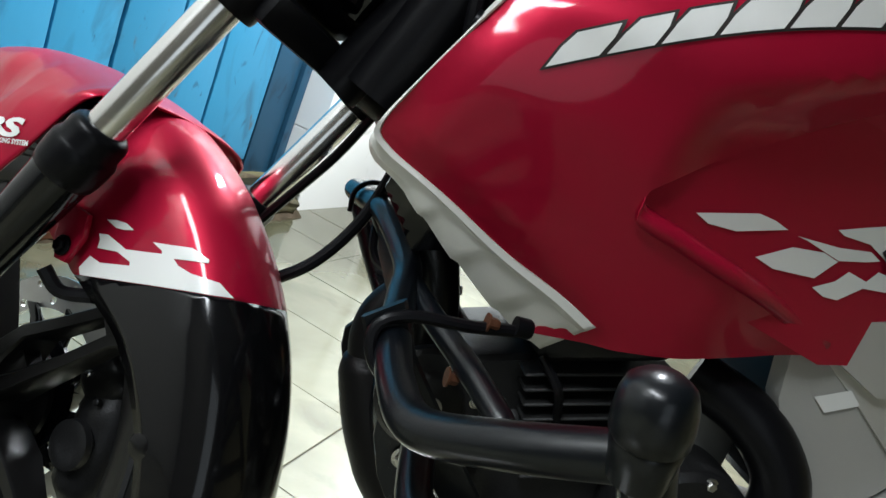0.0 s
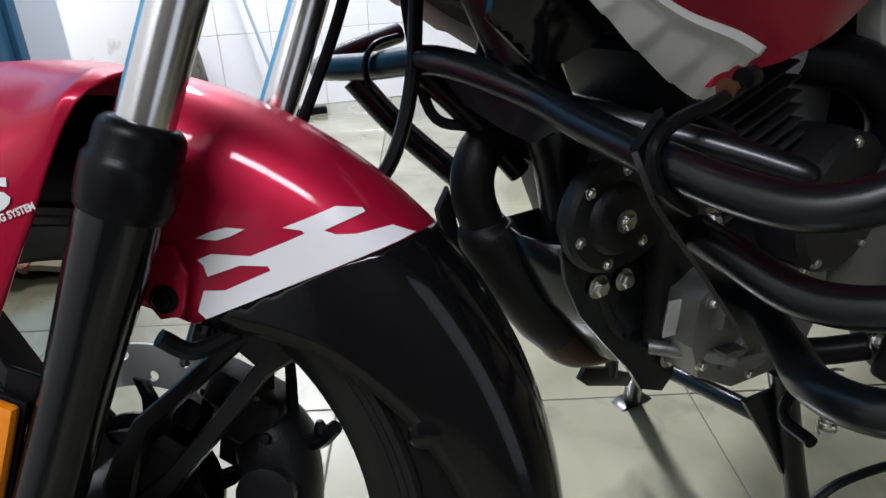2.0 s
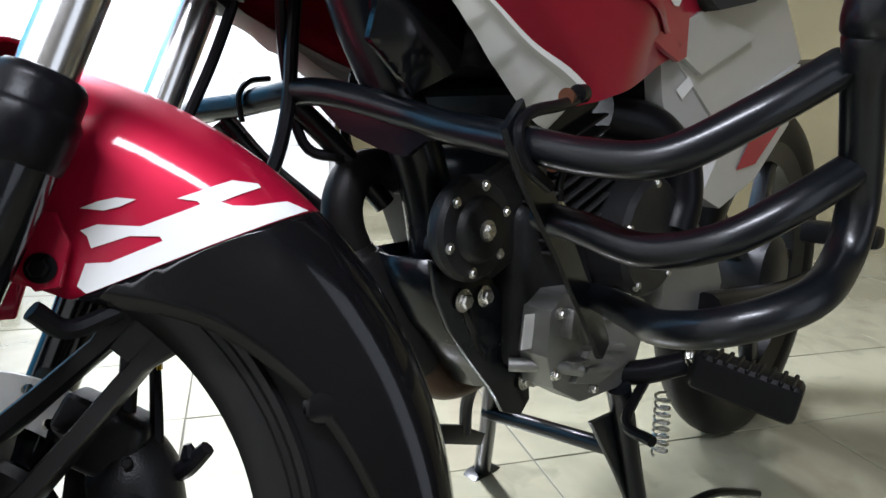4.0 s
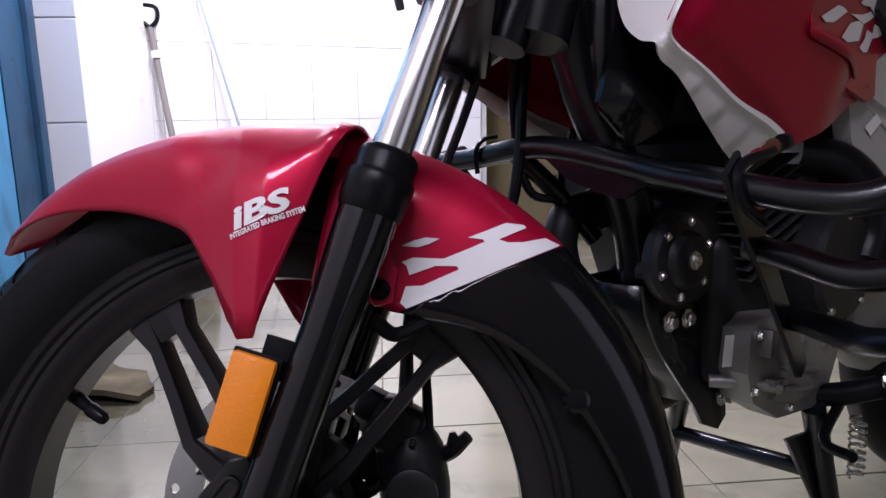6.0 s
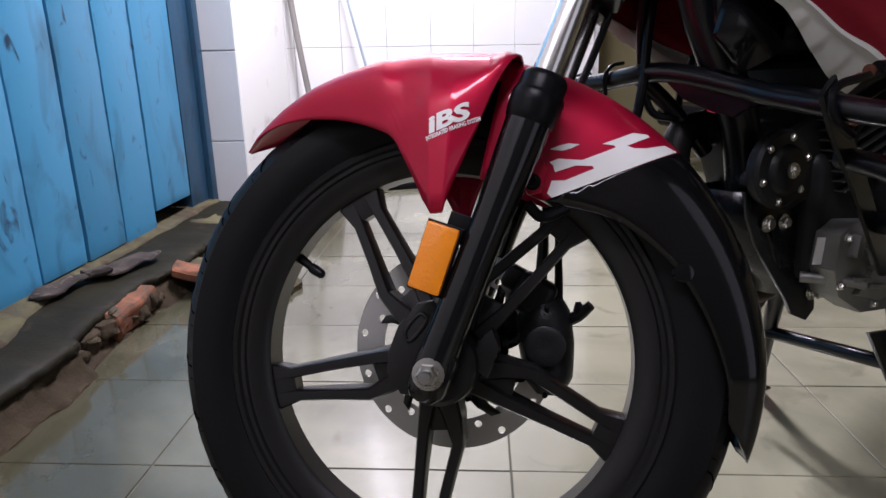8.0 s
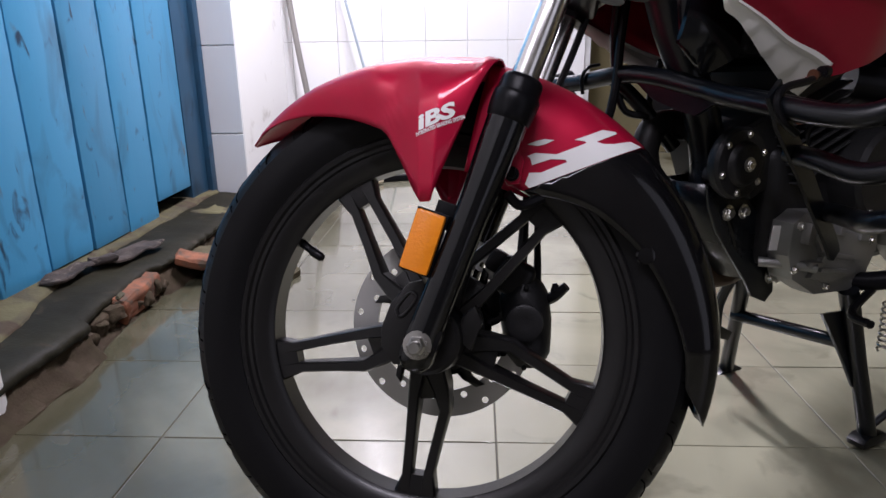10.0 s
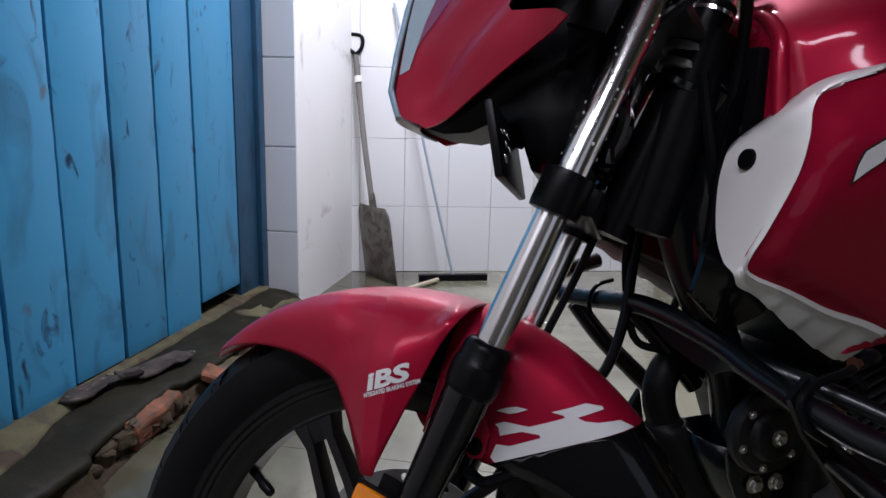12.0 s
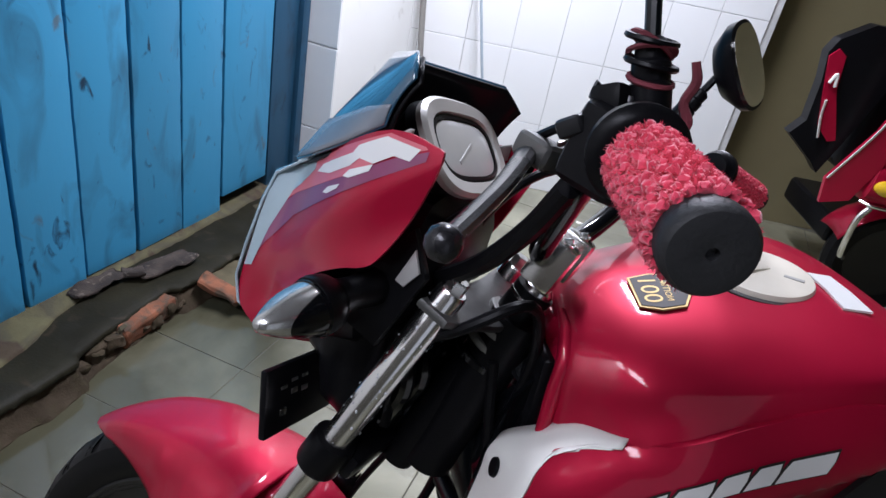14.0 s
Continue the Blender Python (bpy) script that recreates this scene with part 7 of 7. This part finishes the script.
st = group_of("centre_stand", "black steel centre stand standing on the floor")
for side, top, foot in ((-1, (0.655, -0.1, 0.29), (0.772, -0.09, 0.012)), (1, (0.66, 0.08, 0.27), (0.785, 0.21, 0.006))):
    t, f = Vector(top), Vector(foot)
    put("leg", tube(bmesh.new(), [t, t + (f - t) * 0.5, f], [0.014, 0.0125, 0.014], 12), PAINTB, st, BODY)
    put("foot", plate(bmesh.new(), [(-0.03, -0.004), (0.03, -0.004), (0.036, 0.004), (0.02, 0.014), (-0.02, 0.014), (-0.034, 0.006)], 0.03, Matrix.Translation(f + Vector((0, -0.015, -0.004))), 0.003), PAINTB, st, BODY)
put("cross_bar", tube(bmesh.new(), [(0.7, -0.09, 0.19), (0.7, 0.13, 0.17)], 0.011, 12), PAINTB, st, BODY)
put("gusset", plate(bmesh.new(), [(0.62, 0.255), (0.68, 0.25), (0.735, 0.11), (0.715, 0.115), (0.68, 0.17)], 0.006, Matrix.Translation((0, -0.09, 0)), 0.001), PAINTB, st, BODY)
put("pedal", tube(bmesh.new(), [(0.772, -0.09, 0.03), (0.82, -0.1, 0.055), (0.9, -0.12, 0.06), (0.96, -0.14, 0.045), (1.0, -0.15, 0.03)], 0.006, 10), PAINTB, st, BODY)
put("spring", tube(bmesh.new(), [(0.735 + 0.009 * math.cos(k * 0.9), -0.115 + 0.009 * math.sin(k * 0.9), 0.26 - 0.0013 * k) for k in range(60)], 0.0017, 6, True, 2), STEEL, st, BODY)
put("toe_plate", plate(bmesh.new(), [(0.6, 0.165), (0.615, 0.15), (0.69, 0.12), (0.7, 0.135), (0.65, 0.165), (0.61, 0.18)], 0.008, Matrix.Translation((0, 0.13, 0)), 0.002), PAINTB, st, BODY)
put("stay", tube(bmesh.new(), [(0.655, 0.1, 0.26), (0.66, 0.13, 0.2), (0.66, 0.134, 0.15)], 0.009, 10), PAINTB, st, BODY)

sd = group_of("side_cover", "grey and white side cover with red flash")
put("grey_panel", patch([(0.7, 0.66), (0.735, 0.65), (0.779, 0.626), (0.867, 0.575), (0.81, 0.5), (0.765, 0.485), (0.74, 0.56), (0.715, 0.6)], lambda x, z: -0.1, 0.03, 0.02), GREYP, sd, BODY, "matt grey panel")
put("white_panel", patch([(0.8, 0.49), (0.88, 0.575), (1.0, 0.625), (1.13, 0.66), (1.16, 0.63), (1.1, 0.57), (0.98, 0.5), (0.86, 0.47)], lambda x, z: -0.112 + 0.02 * (x - 0.9), 0.03, 0.02), SILVERW, sd, BODY, "white side panel")
put("red_flash", patch([(0.9, 0.515), (0.96, 0.57), (1.09, 0.63), (1.12, 0.61), (1.06, 0.57), (0.97, 0.52)], lambda x, z: -0.112 + 0.02 * (x - 0.9), 0.03, 0.0, 0.002), RED, sd, BODY, "red flash sticker")
put("upper_panel", patch([(0.7, 0.67), (0.78, 0.698), (0.95, 0.685), (0.79, 0.63), (0.74, 0.647)], lambda x, z: -0.108, 0.03, 0.02), SILVERW, sd, BODY, "white upper panel")
put("tail_panel", patch([(0.72, 0.74), (0.78, 0.705), (0.8, 0.7), (0.9, 0.72), (1.05, 0.78), (0.9, 0.86), (0.78, 0.84)], lambda x, z: -0.12, 0.03, 0.02), TEXB, sd, BODY, "dark grey panel below the seat")
put("skirt", patch([(0.7, 0.66), (0.72, 0.69), (0.78, 0.712), (0.8, 0.708), (0.9, 0.73), (1.05, 0.785), (1.16, 0.67), (1.13, 0.655), (1.0, 0.62), (0.88, 0.57), (0.86, 0.57), (0.779, 0.62), (0.735, 0.645)], lambda x, z: -0.097 - 0.06 * (0.7 - z), 0.03, 0.015), SILVERW, sd, BODY, "pale side skirt")
put("paper_tag", patch([(0.742, 0.612), (0.77, 0.628), (0.785, 0.618), (0.758, 0.602)], lambda x, z: -0.1, 0.03, 0.0, 0.002), WHITE, sd, BODY)
rows = []
for x, z, w, h in ((0.84, 0.87, 0.07, 0.03), (0.9, 0.865, 0.11, 0.05), (1.1, 0.86, 0.13, 0.055), (1.4, 0.9, 0.12, 0.055), (1.55, 0.93, 0.07, 0.03)):
    rows.append([Vector((x, y, z + q)) for y, q in rounded(w, h, 3.0, 24)])
body("seat", loft(rows), SEATM, None, "black vinyl dual seat")
body("air_box", block(bmesh.new(), (0.16, 0.18, 0.24), Matrix.Translation((0.83, 0.0, 0.62)), 0.03, 3), BLACK)
body("under_tank_cover", block(bmesh.new(), (0.26, 0.16, 0.16), Matrix.Translation((0.56, 0.0, 0.7)), 0.03, 3), BLACK)
body("swing_arm", tube(bmesh.new(), [(0.85, -0.11, 0.34), (1.1, -0.12, 0.31), (1.29, -0.12, 0.3)], 0.022, 12), BLACK)
rw = group_of("rear_wheel", "black rear wheel")
m = Matrix.Translation((1.29, 0, 0.3)) @ SIDE
put("tyre", lathe(bmesh.new(), [(r, y) for r, y in ring], 72, m, True), RUBBER, rw, BODY)
put("rim", lathe(bmesh.new(), [(0.24, -0.032), (0.205, -0.02), (0.205, 0.02), (0.24, 0.032)], 60, m, True), RIMB, rw, BODY)
put("hub", lathe(bmesh.new(), [(0.05, -0.06), (0.07, -0.05), (0.07, 0.05), (0.05, 0.06)], 30, m), ENGINE, rw, BODY)
for k in range(5):
    put("spoke", block(bmesh.new(), (0.16, 0.03, 0.03), Matrix.Translation((1.29, 0, 0.3)) @ pose(0, 0, 0, 0, 72 * k, 0) @ Matrix.Translation((0.135, 0, 0)), 0.006), RIMB, rw, BODY)
body("rear_mudguard", block(bmesh.new(), (0.3, 0.12, 0.02), Matrix.Translation((1.3, 0, 0.66)) @ pose(0, 0, 0, 0, -8, 0), 0.008), BLACK)
body("peg_rear", block(bmesh.new(), (0.04, 0.1, 0.03), Matrix.Translation((1.08, -0.2, 0.42)), 0.008), RUBBER)
for pts, r in (([(0.34, 0.02, 0.82), (0.35, 0.06, 0.72), (0.36, 0.08, 0.64), (0.37, 0.07, 0.56), (0.4, 0.05, 0.545)], 0.005), ([(0.36, -0.03, 0.86), (0.37, -0.04, 0.78), (0.39, -0.04, 0.7), (0.43, -0.06, 0.62)], 0.006), ([(0.4, 0.03, 0.62), (0.41, 0.06, 0.57), (0.44, 0.08, 0.54), (0.47, 0.07, 0.55)], 0.005)):
    body("cable", tube(bmesh.new(), pts, r, 8), BLACK)
LOCK = along((0.405, -0.012, 0.846), (0.37, -0.15, 0.93))
put("ignition_lock", lathe(bmesh.new(), [(0.0, 0.02), (0.016, 0.02), (0.02, 0.016), (0.024, 0.008), (0.034, 0.0), (0.038, -0.012), (0.038, -0.04), (0.0, -0.05)], 36, LOCK), GLOSSB, fr, BODY, "glossy black lock housing")
put("lock_rim", lathe(bmesh.new(), [(0.016, 0.0195), (0.02, 0.0205), (0.02, 0.0165), (0.016, 0.0155)], 28, LOCK, True), PAINTB, fr, BODY)
COVER = [(0.352, 0.64), (0.36, 0.7), (0.37, 0.76), (0.385, 0.83), (0.41, 0.875), (0.44, 0.87), (0.45, 0.8), (0.44, 0.7), (0.43, 0.62), (0.39, 0.6)]
put("inner_cowl", patch(COVER, lambda x, z: -0.05 - 0.012 * math.sin((z - 0.6) * 24) - 0.01 * math.sin((x - 0.35) * 30 + z * 9) + 0.25 * max(0.0, 0.38 - x), 0.008, 0.006), GLOSSB, fr, BODY, "glossy black moulded cowl", 60)
rows = []
for z, x0, x1, w in ((0.6, 0.4, 0.45, 0.02), (0.65, 0.375, 0.45, 0.04), (0.72, 0.362, 0.45, 0.05), (0.78, 0.368, 0.45, 0.05), (0.84, 0.39, 0.45, 0.044), (0.88, 0.41, 0.45, 0.03)):
    rows.append([Vector(((x0 + x1) / 2 + (x1 - x0) / 2 * p, w * q, z)) for p, q in rounded(1, 1, 2.6, 28)])
put("head_gusset", loft(rows), GLOSSB, fr, BODY, "", 60)


# ---- second vehicle at the back: a red scooter by the ochre wall ----
def scooter():
    """Red scooter seen from its front: apron with pale stripes, lamp cover, indicator, mudguard and wheel."""
    sc = root("scooter", (1.95, 2.2, 0), "red scooter with pale stripes, parked by the ochre wall", "scooter")

    def face(x, z):
        return 2.02 - 0.09 * math.cos((x - 1.98) * 3.6) + 0.1 * (0.8 - z) - 0.02 * ease((x - 1.9) / 0.06)

    apron = [(1.66, 1.1), (1.74, 1.06), (1.75, 0.95), (1.72, 0.78), (1.64, 0.56), (1.66, 0.46), (1.75, 0.5), (1.8, 0.69), (2.06, 0.69), (2.2, 0.66), (2.3, 0.75), (2.32, 1.08), (2.2, 1.2), (1.85, 1.2)]
    put("apron", patch(apron, face, 0.03, 0.02), RED, sc, None, "glossy red apron panel")
    for pts, r in (([(1.762, 1.05), (1.75, 0.955), (1.722, 0.79), (1.645, 0.565)], 0.011), ([(1.75, 0.955), (1.82, 0.955), (1.872, 0.96)], 0.006), ([(1.872, 0.96), (1.872, 1.05)], 0.006), ([(1.9, 0.909), (1.98, 0.835), (2.094, 0.735)], 0.012), ([(2.094, 0.735), (2.16, 0.765), (2.224, 0.807)], 0.009)):
        fine = [Vector((p.x, face(p.x, p.z) - 0.001, p.z)) for p in (smooth_path([(x, 0, z) for x, z in pts], 5) if len(pts) > 2 else [Vector((x, 0, z)) for x, z in pts])]
        put("stripe", tube(bmesh.new(), fine, r, 8, False, 1, 0.4), COWLW, sc, None, "pale stripe")
    # black line along the apron's fold, painting in its shade
    put("fold_shade", tube(bmesh.new(), [Vector((p.x, face(p.x, p.z) - 0.0005, p.z)) for p in smooth_path([(1.878, 0, 0.955), (1.885, 0, 0.9), (1.91, 0, 0.854), (1.96, 0, 0.8), (1.985, 0, 0.744)], 4)], 0.005, 6, False), BLACK, sc)
    tag = [(1.983, 0.976), (2.212, 0.919), (2.2, 0.84), (1.997, 0.89)]
    plate_ob = put("plate", patch(tag, lambda x, z: face(x, z) - 0.012, 0.06, 0.004), WHITE, sc, None, "white plate with dark plain bars")
    for k in range(5):
        x = 2.05 + 0.026 * k
        z = 0.915 - 0.25 * (x - 2.05) - 0.02
        put("bar", patch([(x, z + 0.022), (x + 0.016, z + 0.018), (x + 0.016, z - 0.02), (x, z - 0.016)], lambda a, b: face(a, b) - 0.0125, 0.06, 0.0, 0.001), GREYP, plate_ob)
    # indicator pod below the apron
    rows = []
    for x, w, h in ((1.765, 0.02, 0.05), (1.79, 0.07, 0.085), (1.9, 0.1, 0.095), (2.02, 0.1, 0.09), (2.1, 0.06, 0.07)):
        rows.append([Vector((x, 2.03 + p, 0.6 + 0.04 * (x - 1.9) + q)) for p, q in rounded(w, h, 2.8, 24)])
    put("indicator_pod", loft(rows), RED, sc, None, "dark red indicator pod")
    put("indicator_lens", lathe(bmesh.new(), [(0.0, 0.022), (0.03, 0.016), (0.044, 0.004), (0.046, -0.02)], 24, Matrix.Translation((1.845, 1.95, 0.585)) @ pose(0, 0, 0, 90, 0, 0) @ Matrix.Diagonal((1.15, 0.72, 1, 1))), YELL, sc, None, "round yellow lens")
    put("chrome_strip", tube(bmesh.new(), [(1.775, 1.97, 0.515), (1.83, 1.93, 0.512), (2.0, 1.93, 0.52), (2.1, 1.97, 0.535)], 0.007, 8), CHROME, sc, None, "bright strip")
    put("stalk", tube(bmesh.new(), [(1.815, 1.95, 0.5), (1.79, 1.95, 0.44), (1.8, 1.96, 0.3), (1.84, 2.0, 0.26)], 0.012, 10), CHROME, sc, None, "chrome stay")
    # mudguard, wheel
    rows = []
    for k in range(15):
        a = radians(20 + 140 * k / 14)
        rows.append([Vector((2.06 + 0.27 * math.cos(a), 2.12 + y, 0.24 + (0.27 - 0.35 * y * y / 0.08) * math.sin(a))) for y in (-0.09, -0.075, -0.05, -0.02, 0.02, 0.05, 0.075, 0.09)])
    thicken(put("mudguard", loft(rows, False), RED, sc, None, "red mudguard"), 0.004)
    wm = Matrix.Translation((2.06, 2.12, 0.235)) @ SIDE
    put("tyre", lathe(bmesh.new(), [(0.15, -0.03), (0.2, -0.045), (0.225, -0.03), (0.235, 0), (0.225, 0.03), (0.2, 0.045), (0.15, 0.03)], 48, wm, True), RUBBER, sc)
    put("rim", lathe(bmesh.new(), [(0.02, -0.03), (0.14, -0.025), (0.155, -0.032), (0.155, 0.032), (0.14, 0.025), (0.02, 0.03)], 36, wm), RIMB, sc)
    # dark handlebar fairing beside the apron
    put("handlebar_shroud", patch([(1.46, 0.69), (1.5, 0.75), (1.49, 0.9), (1.47, 1.0), (1.49, 1.05), (1.59, 1.12), (1.7, 1.12), (1.74, 0.95), (1.7, 0.8), (1.62, 0.56), (1.58, 0.6)], lambda x, z: 2.06 + 0.3 * (x - 1.6) ** 2, 0.04, 0.06), BLACK, sc, None, "black lower fairing")
    put("red_strip", patch([(1.475, 0.99), (1.5, 1.02), (1.53, 1.0), (1.55, 0.88), (1.63, 0.7), (1.6, 0.69), (1.545, 0.74), (1.51, 0.86)], lambda x, z: 2.05 + 0.3 * (x - 1.6) ** 2, 0.03, 0.01), RED, sc, None, "dark red flash")
    put("stripe", tube(bmesh.new(), [(1.528, 2.045, 0.84), (1.535, 2.045, 0.78), (1.558, 2.045, 0.7)], 0.009, 8, True, 4, 0.4), COWLW, sc)
    put("mark", tube(bmesh.new(), [(1.51, 2.045, 0.9), (1.524, 2.043, 0.935), (1.536, 2.045, 0.89)], 0.006, 6), COWLW, sc, None, "plain pale mark")
    put("body", block(bmesh.new(), (0.5, 0.3, 0.5), Matrix.Translation((1.98, 2.3, 0.8)), 0.08, 4), BLACK, sc)
    put("floor_board", block(bmesh.new(), (0.3, 0.5, 0.12), Matrix.Translation((1.98, 2.42, 0.3)), 0.03, 3), BLACK, sc)


scooter()
